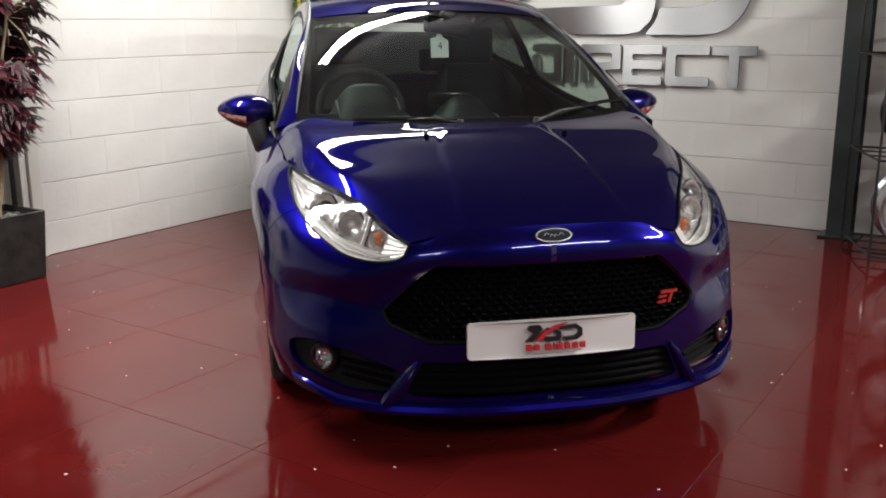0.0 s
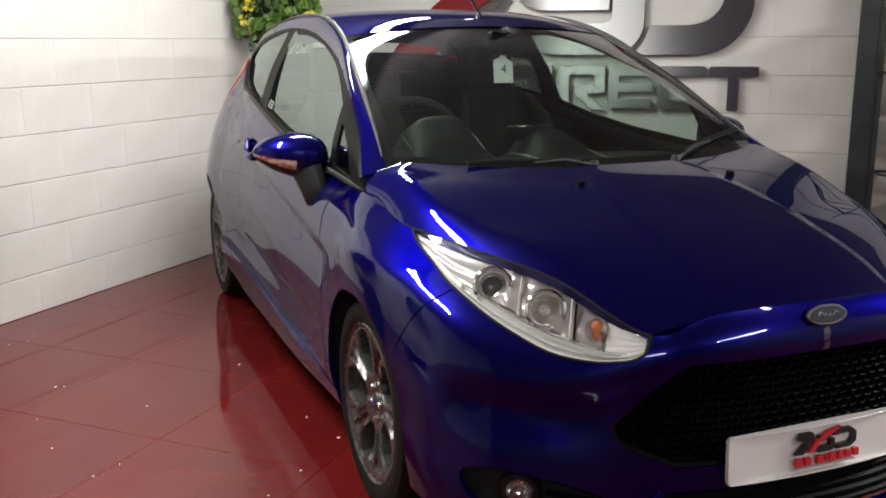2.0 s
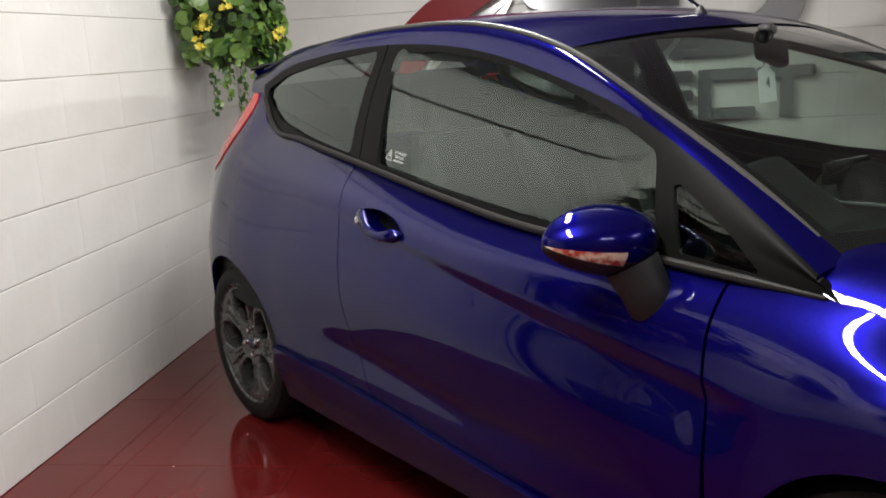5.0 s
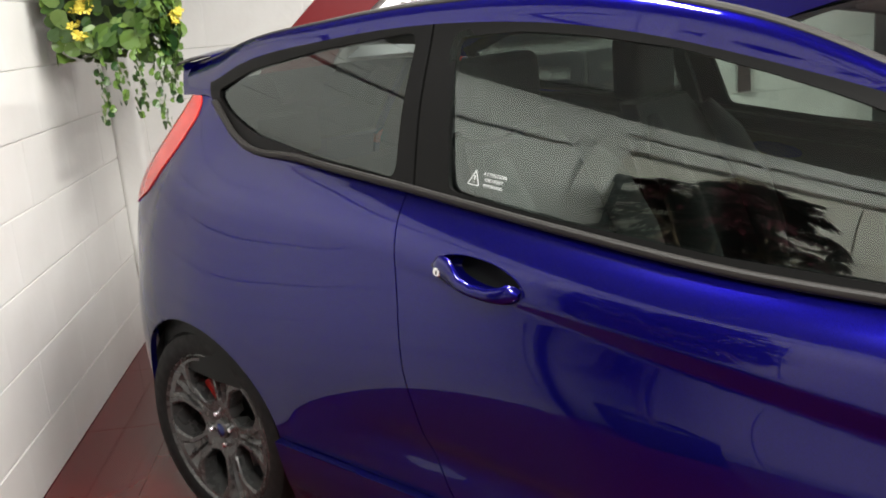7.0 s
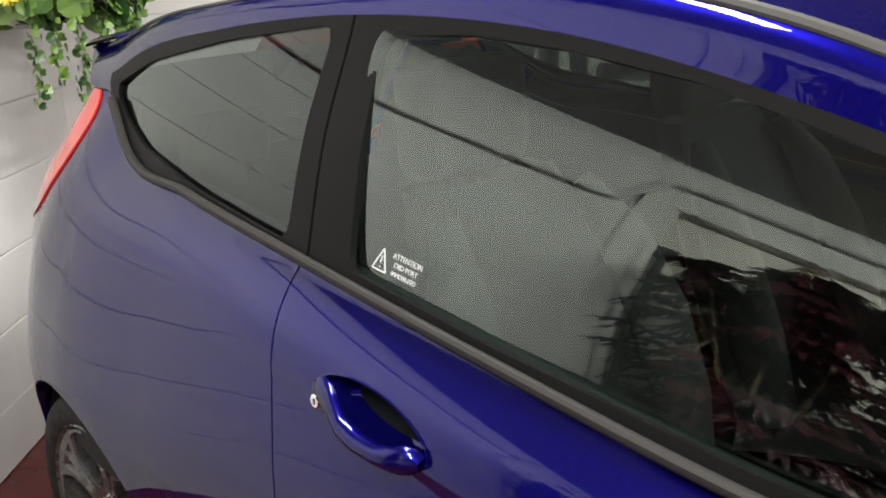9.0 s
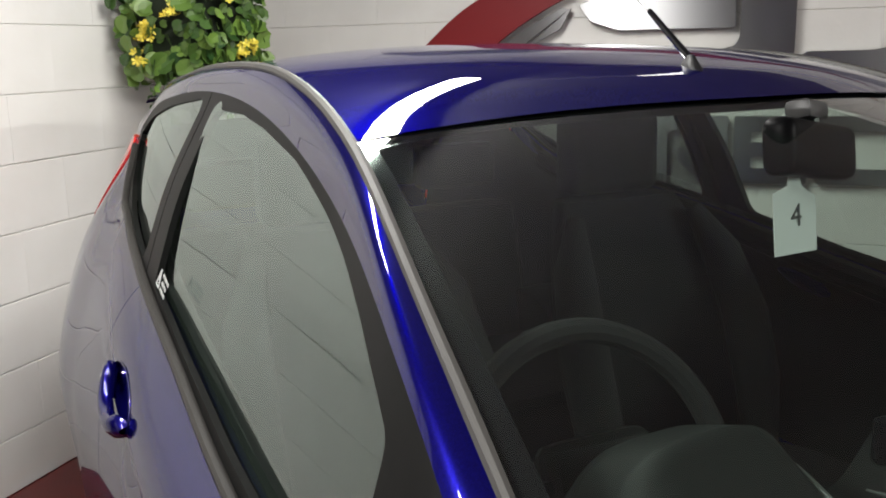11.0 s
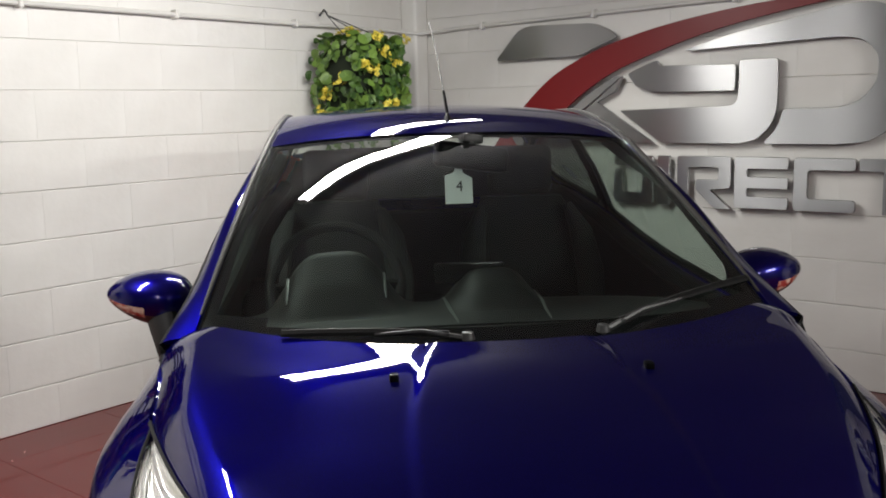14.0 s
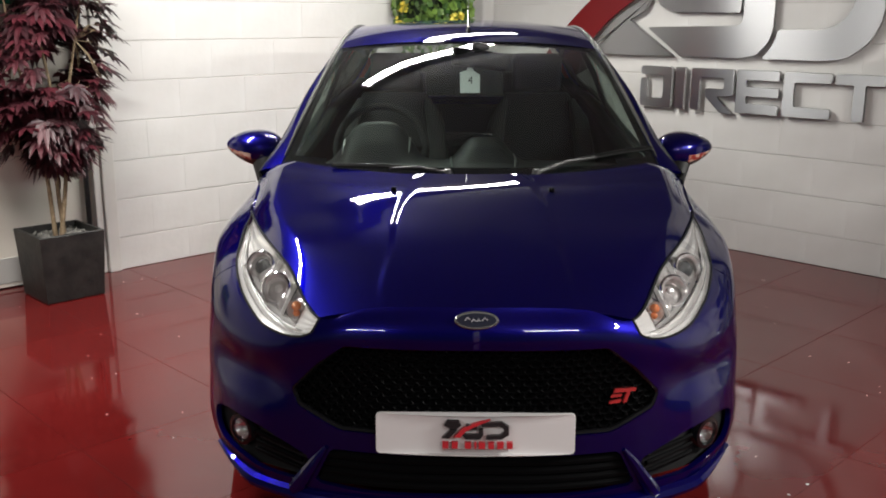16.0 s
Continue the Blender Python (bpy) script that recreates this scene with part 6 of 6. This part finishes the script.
plate(bm, [tuple(p) for p in outer[::2]], 0.022, onsign(0.0), 0.0015)
part("emblem_bow", bm, BRUSHED, signboard, "brushed metal emblem piece", False)


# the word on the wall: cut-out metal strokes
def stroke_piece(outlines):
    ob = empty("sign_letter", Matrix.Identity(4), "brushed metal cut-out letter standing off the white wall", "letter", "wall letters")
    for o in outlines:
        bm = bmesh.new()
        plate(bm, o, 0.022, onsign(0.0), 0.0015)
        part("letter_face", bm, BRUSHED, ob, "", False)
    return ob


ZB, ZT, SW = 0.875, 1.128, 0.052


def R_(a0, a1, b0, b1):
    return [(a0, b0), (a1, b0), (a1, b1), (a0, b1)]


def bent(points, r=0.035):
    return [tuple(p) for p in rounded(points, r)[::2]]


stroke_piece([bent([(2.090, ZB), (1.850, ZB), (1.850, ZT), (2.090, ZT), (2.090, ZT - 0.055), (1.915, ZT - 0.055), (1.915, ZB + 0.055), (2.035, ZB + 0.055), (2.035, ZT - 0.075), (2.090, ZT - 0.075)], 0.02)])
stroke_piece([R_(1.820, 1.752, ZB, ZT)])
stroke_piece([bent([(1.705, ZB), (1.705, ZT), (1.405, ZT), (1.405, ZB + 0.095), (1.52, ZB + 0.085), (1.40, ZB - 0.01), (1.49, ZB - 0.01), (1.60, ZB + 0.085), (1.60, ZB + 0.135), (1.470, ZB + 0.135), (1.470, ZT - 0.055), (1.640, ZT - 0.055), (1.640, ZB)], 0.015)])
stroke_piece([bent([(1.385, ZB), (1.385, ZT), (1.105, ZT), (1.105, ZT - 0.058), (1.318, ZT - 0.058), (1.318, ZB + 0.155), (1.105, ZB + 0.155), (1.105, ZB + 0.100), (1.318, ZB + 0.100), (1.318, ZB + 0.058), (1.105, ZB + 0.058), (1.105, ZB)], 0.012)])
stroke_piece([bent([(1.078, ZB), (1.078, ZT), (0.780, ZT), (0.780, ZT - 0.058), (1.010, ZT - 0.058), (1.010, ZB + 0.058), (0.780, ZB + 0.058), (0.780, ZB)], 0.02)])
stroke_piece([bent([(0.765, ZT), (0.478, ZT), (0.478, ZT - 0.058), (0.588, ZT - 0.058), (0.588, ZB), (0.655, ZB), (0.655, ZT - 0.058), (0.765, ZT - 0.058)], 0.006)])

# ---------------------------------------------------------------- steel column and wheel rack
COLUMN = mat("dark_column_paint", (0.030, 0.038, 0.038), 0.35)
vary(COLUMN, (0.024, 0.031, 0.031), (0.040, 0.048, 0.047), 5.0)
col = empty("steel_column", Matrix.Identity(4), "dark green-grey painted steel column against the wall", "column", "", "structure")
bm = bmesh.new()
box(bm, (3.655, -0.172, 0), (3.668, -0.030, CEILING), None, 0.003, 1)
box(bm, (3.668, -0.106, 0), (3.780, -0.096, CEILING))
box(bm, (3.780, -0.172, 0), (3.793, -0.030, CEILING), None, 0.003, 1)
part("column_section", bm, COLUMN, col, "", False)
bm = bmesh.new()
box(bm, (3.60, -0.222, 0.001), (3.797, 0.008, 0.014), None, 0.003, 1)
part("base_plate", bm, COLUMN, col, "", False)

rack = empty("wheel_rack", Matrix.Identity(4), "black wire rack standing by the wall, holding alloy wheels", "rack")
LEGS = [(3.58, -0.14), (3.01, -0.385), (3.62, -1.55), (2.97, -1.60)]
for lx, ly in LEGS:
    bm = bmesh.new()
    sweep(bm, [(lx, ly, 0.0), (lx, ly, 1.80)], 0.007, 8)
    part("rack_leg", bm, BLACK, rack)
for zz in (0.055, 0.575, 1.115, 1.66):
    for a, b in ((0, 1), (1, 3), (3, 2), (2, 0)):
        bm = bmesh.new()
        sweep(bm, [(*LEGS[a], zz), (*LEGS[b], zz)], 0.0065, 8)
        part("shelf_rail", bm, BLACK, rack)
    for q in (0.33, 0.66):
        bm = bmesh.new()
        p0 = Vector((*LEGS[0], zz)).lerp(Vector((*LEGS[1], zz)), q)
        p1 = Vector((*LEGS[2], zz)).lerp(Vector((*LEGS[3], zz)), q)
        sweep(bm, [p0, p1], 0.005, 6)
        part("shelf_wire", bm, BLACK, rack)
DARKALLOY = mat("dark_alloy", (0.055, 0.057, 0.06), 0.28, 0.8)


def loose_wheel(x, y, z, yaw, spokes, material, lip, label):
    w = empty("alloy_wheel", pose(x, y, z, 0, 0, yaw), label, "wheel", "wheels on the rack")
    bm = bmesh.new()
    lathe(bm, [(0.195, -0.12), (0.222, -0.118), (0.228, -0.11), (0.212, -0.095), (0.196, -0.05), (0.200, 0.05), (0.212, 0.085), (0.226, 0.096), (0.230, 0.102), (0.225, 0.106), (0.205, 0.092), (0.188, 0.045), (0.186, -0.06), (0.195, -0.12)], 64)
    part("barrel", bm, material, w)
    for s in range(spokes):
        bm = bmesh.new()
        a = 2 * math.pi * s / spokes
        rot = Matrix.Rotation(a, 4, "X")
        rows = []
        for r, h, hw in ((0.030, 0.055, 0.016), (0.09, 0.064, 0.013), (0.15, 0.074, 0.013), (0.212, 0.086, 0.020)):
            wdt = hw * (1.0 if spokes < 8 else 0.62)
            rows.append([bm.verts.new(rot @ Vector((h + dh, dw, r))) for dh, dw in ((-0.028, -wdt), (-0.003, -wdt), (0.0, -wdt * 0.7), (0.0, wdt * 0.7), (-0.003, wdt), (-0.028, wdt))])
        for p, q in zip(rows, rows[1:]):
            for k in range(5):
                bm.faces.new((p[k], p[k + 1], q[k + 1], q[k]))
        part("spoke", bm, material, w)
    bm = bmesh.new()
    lathe(bm, [(0.0005, 0.058), (0.03, 0.062), (0.06, 0.060), (0.066, 0.04), (0.066, 0.01)], 32)
    part("hub", bm, material, w)
    bm = bmesh.new()
    lathe(bm, [(0.214, 0.094), (0.224, 0.104), (0.2305, 0.105), (0.2315, 0.100), (0.226, 0.092)], 64)
    part("rim_lip", bm, lip, w, "polished rim lip")
    return w


WH = [(0.055, 5, BRIGHTALLOY, BRIGHTALLOY, "bright five-spoke alloy wheel resting on the lowest rack shelf"), (0.575, 12, DARKALLOY, DARKALLOY, "dark grey multi-spoke alloy wheel resting on a rack shelf"), (1.115, 10, DARKALLOY, BRIGHTALLOY, "black alloy wheel with polished lip on the upper rack shelf")]
for zz, sp, mt, lp, lb in WH:
    for k in range(2):
        loose_wheel(3.28, -0.575 - 0.52 * k, zz + 0.2385, 203, sp, mt, lp, lb)


# ---------------------------------------------------------------- plants
MAPLE = mat("dark_red_leaf", (0.045, 0.008, 0.014), 0.45)
mi = MAPLE.node_tree.nodes.new("ShaderNodeNewGeometry")
mr = MAPLE.node_tree.nodes.new("ShaderNodeValToRGB")
mr.color_ramp.elements[0].color, mr.color_ramp.elements[1].color = (0.018, 0.0045, 0.007, 1), (0.080, 0.012, 0.019, 1)
tie(MAPLE, mi, "Random Per Island", mr, "Fac")
tie(MAPLE, mr, "Color", bsdf(MAPLE), "Base Color")
STEM = mat("tree_stem", (0.20, 0.14, 0.08), 0.7)
vary(STEM, (0.15, 0.10, 0.055), (0.26, 0.19, 0.115), 30.0)
SLATE = mat("slate_planter", (0.028, 0.028, 0.028), 0.55)
vary(SLATE, (0.009, 0.0088, 0.0082), (0.024, 0.022, 0.020), 14.0, 8.0)
relief(SLATE, 45.0, 0.45, 0.006)
PEBBLE = mat("grey_gravel", (0.30, 0.29, 0.27), 0.7)
pg = PEBBLE.node_tree.nodes.new("ShaderNodeNewGeometry")
pr = PEBBLE.node_tree.nodes.new("ShaderNodeValToRGB")
pr.color_ramp.elements[0].color, pr.color_ramp.elements[1].color = (0.07, 0.068, 0.062, 1), (0.24, 0.23, 0.21, 1)
tie(PEBBLE, pg, "Random Per Island", pr, "Fac")
tie(PEBBLE, pr, "Color", bsdf(PEBBLE), "Base Color")


def maple_leaf(bm, p, d, s, rng):
    """A hand of seven narrow, drooping lobes."""
    side = d.cross(Vector((0, 0, 1)))
    side = (side if side.length > 0.05 else Vector((1, 0, 0))).normalized()
    nrm = side.cross(d).normalized()
    for k in range(7):
        a = (k - 3) * 0.52 + rng.uniform(-0.08, 0.08)
        ln = s * (1.0 - 0.12 * abs(k - 3)) * rng.uniform(0.9, 1.1)
        dr = (d * math.cos(a) + side * math.sin(a)).normalized()
        sd = dr.cross(nrm).normalized() * s * 0.125
        droop = Vector((0, 0, -1)) * ln * 0.10
        m1, m2, tip = p + dr * ln * 0.35, p + dr * ln * 0.68 + droop * 0.6, p + dr * ln + droop * 2.0
        vs = [bm.verts.new(q) for q in (p, m1 + sd, m2 + sd * 0.8, tip, m2 - sd * 0.8, m1 - sd)]
        fold = [bm.verts.new(m1 - nrm * s * 0.02), bm.verts.new(m2 - nrm * s * 0.02)]
        for f in ((vs[0], vs[1], fold[0]), (vs[1], vs[2], fold[1], fold[0]), (vs[2], vs[3], fold[1]), (vs[3], vs[4], fold[1]), (vs[4], vs[5], fold[0], fold[1]), (vs[5], vs[0], fold[0])):
            bm.faces.new(f)


TX, TY = 0.305, 3.32
rng = random.Random(11)
planter = empty("planter", pose(TX, TY, 0), "square dark slate planter filled with grey gravel", "planter")
bm = bmesh.new()
b0, b1, hh, th = 0.152, 0.170, 0.355, 0.018
rings = []
for r, z in ((b0 - 0.006, 0.0), (b0, 0.006), (b1, hh - 0.004), (b1 - 0.003, hh), (b1 - th, hh), (b1 - th - 0.004, hh - 0.05)):
    rings.append([bm.verts.new((sx * r, sy * r, z)) for sx, sy in ((-1, -1), (1, -1), (1, 1), (-1, 1))])
for a, b in zip(rings, rings[1:]):
    for k in range(4):
        bm.faces.new((a[k], a[(k + 1) % 4], b[(k + 1) % 4], b[k]))
bm.faces.new(rings[0][::-1])
bm.faces.new(rings[-1])
part("planter_body", bm, SLATE, planter, "", False)
bm = bmesh.new()
for k in range(420):
    x, y = rng.uniform(-0.148, 0.148), rng.uniform(-0.148, 0.148)
    m = Matrix.Translation((x, y, hh - 0.046 + rng.uniform(0, 0.014))) @ Euler((rng.random() * 6, rng.random() * 6, rng.random() * 6)).to_matrix().to_4x4() @ Matrix.Diagonal((1.0, 0.75, 0.55, 1))
    bmesh.ops.create_icosphere(bm, subdivisions=1, radius=rng.uniform(0.007, 0.013), matrix=m)
part("gravel", bm, PEBBLE, planter, "loose grey gravel", False)

tree = empty("maple_tree", pose(TX, TY, 0.32), "artificial dark red maple with three thin bare stems in a planter", "tree")
stems = [[(-0.02, 0.0, 0.0), (-0.03, 0.01, 0.3), (-0.07, 0.0, 0.6), (-0.13, 0.02, 0.95), (-0.17, 0.0, 1.3)], [(0.03, 0.01, 0.0), (0.02, 0.02, 0.35), (0.03, 0.0, 0.7), (0.0, 0.03, 1.1), (0.03, 0.0, 1.5)], [(0.0, -0.03, 0.0), (0.05, -0.03, 0.3), (0.09, -0.02, 0.65), (0.16, -0.03, 1.0), (0.22, -0.02, 1.25)]]
for st_ in stems:
    bm = bmesh.new()
    pts = spline(st_, 16)
    sweep(bm, [Vector(p) for p in pts], [0.013 - 0.008 * k / 15 for k in range(16)], 8)
    part("stem", bm, STEM, tree)
bm = bmesh.new()
bmt = bmesh.new()
count = 0
while count < 720:
    u = rng.uniform(-1, 1)
    an = rng.uniform(0, 2 * math.pi)
    rr = rng.random() ** 0.45
    z = 0.92 + 0.55 * u
    wide = 0.37 * math.sqrt(max(0.05, 1 - abs(u) ** 2.4))
    x, y = wide * rr * math.cos(an), wide * rr * math.sin(an) * 0.62
    y = min(y, 0.15)
    if noise.noise(Vector((x * 4 + 3, y * 4, z * 4))) < -0.18:
        continue
    d = Vector((math.cos(an), math.sin(an), rng.uniform(-1.3, 0.15)))
    d.y = min(d.y, 0.3)
    p = Vector((x, y, z))
    s = rng.uniform(0.085, 0.135)
    maple_leaf(bm, p, d, s, rng)
    if count % 4 == 0:
        stem = min((Vector(q) for st_ in stems for q in st_[2:]), key=lambda q: (q - p).length)
        sweep(bmt, [stem, stem.lerp(p, 0.55) + Vector((0, 0, 0.03)), p], [0.004, 0.003, 0.0015], 4)
    count += 1
part("foliage", bm, MAPLE, tree, "dark red palmate leaves", False)
part("twig", bmt, STEM, tree)

# hanging basket of ivy leaves and yellow flowers
IVY = mat("green_leaf", (0.05, 0.11, 0.02), 0.4)
ig = IVY.node_tree.nodes.new("ShaderNodeNewGeometry")
ir = IVY.node_tree.nodes.new("ShaderNodeValToRGB")
ir.color_ramp.elements[0].color, ir.color_ramp.elements[1].color = (0.014, 0.050, 0.012, 1), (0.15, 0.25, 0.045, 1)
tie(IVY, ig, "Random Per Island", ir, "Fac")
tie(IVY, ir, "Color", bsdf(IVY), "Base Color")
YELLOW = mat("yellow_petal", (0.70, 0.52, 0.03), 0.5)
yg = YELLOW.node_tree.nodes.new("ShaderNodeNewGeometry")
yr = YELLOW.node_tree.nodes.new("ShaderNodeValToRGB")
yr.color_ramp.elements[0].color, yr.color_ramp.elements[1].color = (0.56, 0.44, 0.03, 1), (0.82, 0.70, 0.10, 1)
tie(YELLOW, yg, "Random Per Island", yr, "Fac")
tie(YELLOW, yr, "Color", bsdf(YELLOW), "Base Color")


def round_leaf(bm, p, d, s):
    side = d.cross(Vector((0.1, 0.05, 1))).normalized()
    up = side.cross(d).normalized()
    c = bm.verts.new(p - d * s * 0.12)
    ring = []
    for k in range(9):
        a = 2 * math.pi * k / 9 + 0.35
        r = s * (0.62 if k == 4 else 1.0)
        ring.append(bm.verts.new(p + side * (r * math.cos(a)) + up * (r * 0.9 * math.sin(a)) + d * (0.10 * s * math.sin(2 * a))))
    for k in range(9):
        bm.faces.new((c, ring[k], ring[(k + 1) % 9]))


PX, PY, PZC = PLANT
hang = empty("hanging_basket", pose(PX, PY, PZC), "hanging green ivy basket with yellow flowers on the block wall", "plant")
HW, HD, HH = 0.210, 0.195, 0.250
rng = random.Random(4)
bm = bmesh.new()
for k in range(760):
    face = rng.choice("xxxXXXyyyyyYzzzZ")
    a, b = rng.uniform(-1, 1), rng.uniform(-1, 1)
    n = {"x": Vector((-1, 0, 0)), "X": Vector((1, 0, 0)), "y": Vector((0, -1, 0)), "Y": Vector((0, 1, 0)), "z": Vector((0, 0, 1)), "Z": Vector((0, 0, -1))}[face]
    if face in "xX":
        p = Vector((n.x * HW, a * HD, b * HH))
    elif face in "yY":
        p = Vector((a * HW, n.y * HD, b * HH))
    else:
        p = Vector((a * HW * 0.9, b * HD * 0.9, n.z * HH))
    # rounded corners, hollows and bulges
    p = p * (1.06 - 0.16 * (abs(p.x / HW) * abs(p.z / HH)) ** 3)
    p = p * (0.96 + 0.16 * noise.noise(p * 7.0 + Vector((3, 1, 2)))) * rng.uniform(0.90, 1.04)
    p.y = min(p.y, 0.235)
    d = (n + Vector((rng.uniform(-0.7, 0.7), rng.uniform(-0.7, 0.7), rng.uniform(-0.4, 0.8)))).normalized()
    round_leaf(bm, p, d, rng.choice((0.016, 0.020, 0.024, 0.028, 0.034, 0.042)) * rng.uniform(0.9, 1.1))
trails = [(-0.20, -0.10, 0.24), (-0.16, -0.16, 0.30), (-0.185, -0.04, 0.20), (-0.10, -0.19, 0.12), (0.02, -0.20, 0.10), (0.10, -0.17, 0.16), (-0.05, -0.19, 0.22), (0.18, -0.12, 0.09), (-0.22, 0.02, 0.26)]
for sx, sy, ln in trails:
    z = -HH * 0.9
    for q in range(int(ln / 0.016)):
        sx += rng.uniform(-0.007, 0.006)
        z -= 0.016
        for w in range(2):
            round_leaf(bm, Vector((sx + rng.uniform(-0.022, 0.022), sy + rng.uniform(-0.022, 0.022), z)), Vector((rng.uniform(-1, 1), -1, rng.uniform(-0.3, 0.5))).normalized(), rng.uniform(0.011, 0.020))
for k in range(5):
    round_leaf(bm, Vector((HW + 0.03 + 0.018 * k, -0.05, 0.15 - 0.060 * k)), Vector((0.2, -1, 0.3)).normalized(), 0.024)
part("ivy", bm, IVY, hang, "green ivy leaves", False)
for k in range(19):
    face = rng.choice("xyyyyXz")
    a, b = rng.uniform(-0.95, 0.95), rng.uniform(-0.9, 0.95)
    p = {"x": Vector((-HW, a * HD, b * HH)), "X": Vector((HW, a * HD, b * HH)), "y": Vector((a * HW, -HD, b * HH)), "z": Vector((a * HW, b * HD, HH))}[face] * 1.07
    out = {"x": Vector((-1, 0, 0.3)), "X": Vector((1, 0, 0.3)), "y": Vector((0, -1, 0.3)), "z": Vector((0, -0.3, 1))}[face]
    bf_ = bmesh.new()
    for q in range(8):
        c = p + Vector((rng.uniform(-0.026, 0.026), rng.uniform(-0.024, 0.024), rng.uniform(-0.026, 0.026)))
        axis = (out + Vector((rng.uniform(-0.9, 0.9), rng.uniform(-0.9, 0.9), rng.uniform(-0.5, 0.9)))).normalized()
        e0 = axis.orthogonal().normalized()
        e9 = axis.cross(e0)
        for w in range(5):
            an = 2 * math.pi * w / 5 + q
            e1 = e0 * math.cos(an - 0.5) + e9 * math.sin(an - 0.5) + axis * 0.35
            e2 = e0 * math.cos(an + 0.5) + e9 * math.sin(an + 0.5) + axis * 0.35
            bf_.faces.new([bf_.verts.new(c), bf_.verts.new(c + e1 * 0.013), bf_.verts.new(c + (e1 + e2) * 0.0105), bf_.verts.new(c + e2 * 0.013)])
    part("flower_head", bf_, YELLOW, hang, "yellow flower head", False)
bm = bmesh.new()
box(bm, (-HW * 0.78, -HD * 0.78, -HH * 0.80), (HW * 0.78, HD * 0.78, HH * 0.80), None, 0.06, 3)
part("basket_core", bm, mat("basket_dark", (0.012, 0.02, 0.008), 0.9), hang, "dark basket filling")
bm = bmesh.new()
hook = Vector((-0.10, 0.15, HH + 0.13))
for q in ((-HW * 0.5, 0.0, HH), (HW * 0.35, 0.0, HH), (0.0, -HD * 0.7, HH)):
    sweep(bm, [hook, Vector(q)], 0.003, 5)
sweep(bm, [hook + Vector((0, 0.06, 0.0)), hook + Vector((0, 0.02, 0.03)), hook + Vector((0, 0.0, 0.01)), hook], 0.006, 6)
part("hanging_chain", bm, BLACK, hang, "dark hanging chain and hook")

copy_thing(hang, pose(-0.98, 3.325, 1.30, 0, 0, 0))["label"] = "green ivy basket with yellow flowers hanging by the cream doors"

# ---------------------------------------------------------------- floor flecks, tiles and wall blocks last
FLECK = mat("white_fleck", (0.8, 0.78, 0.74), 0.4)
bm = bmesh.new()
rng = random.Random(21)
for k in range(230):
    x, y = rng.uniform(-2.6, 3.7), rng.uniform(-2.2, 3.5)
    r = rng.choice([0.003, 0.004, 0.004, 0.006])
    el, an = rng.uniform(0.5, 1.0), rng.random() * 3.1
    ring = []
    for q in range(6):
        a = 2 * math.pi * q / 6
        u, w = r * math.cos(a), r * el * math.sin(a)
        ring.append(bm.verts.new((x + u * math.cos(an) - w * math.sin(an), y + u * math.sin(an) + w * math.cos(an), 0.0006)))
    top = bm.verts.new((x, y, 0.0022))
    for q in range(6):
        bm.faces.new((ring[q], ring[(q + 1) % 6], top))
tagged(part("floor_flecks", bm, FLECK, None, "", False), "tiny white paint flecks scattered over the red floor", "flecks", "", "stuff")

TILE = 0.613
tile_meshes = {}


def tile_mesh(lx, ly):
    key = (round(lx, 3), round(ly, 3))
    if key not in tile_meshes:
        g, b = 0.0006, 0.0007
        ring = []
        for o, z in ((g, -0.006), (g, -b), (g + b, 0.0)):
            ring.append([(o, o, z), (lx - o, o, z), (lx - o, ly - o, z), (o, ly - o, z)])
        verts = [v for r in ring for v in r]
        faces = [(8, 9, 10, 11)]
        for r in range(2):
            for k in range(4):
                n = (k + 1) % 4
                faces.append((r * 4 + k, r * 4 + n, r * 4 + 4 + n, r * 4 + 4 + k))
        me = bpy.data.meshes.new("tile")
        me.from_pydata(verts, [], faces)
        me.materials.append(FLOORRED)
        tile_meshes[key] = me
    return tile_meshes[key]


def spans(lo, hi, origin):
    cuts = [lo] + [c for c in (origin + TILE * k for k in range(-20, 20)) if lo + 0.02 < c < hi - 0.02] + [hi]
    return list(zip(cuts, cuts[1:]))


for y0, y1 in spans(SOUTH_Y, LEFT_Y + 0.05, TILE_Y):
    for x0, x1 in spans(WEST_X, RIGHT_X, TILE_X):
        t = new("tile", tile_mesh(x1 - x0, y1 - y0))
        t.location = (x0, y0, 0)
        t.parent = ground

block_wall(wall_back, RIGHT_X - 0.746, lambda s, z: Matrix.Translation((0.746 + s, LEFT_Y, z)), WALLPAINT)
block_wall(wall_sign, LEFT_Y - SOUTH_Y, lambda s, z: Matrix.Translation((RIGHT_X, LEFT_Y - s, z)) @ Matrix.Rotation(radians(-90), 4, "Z"), WALLPAINT)
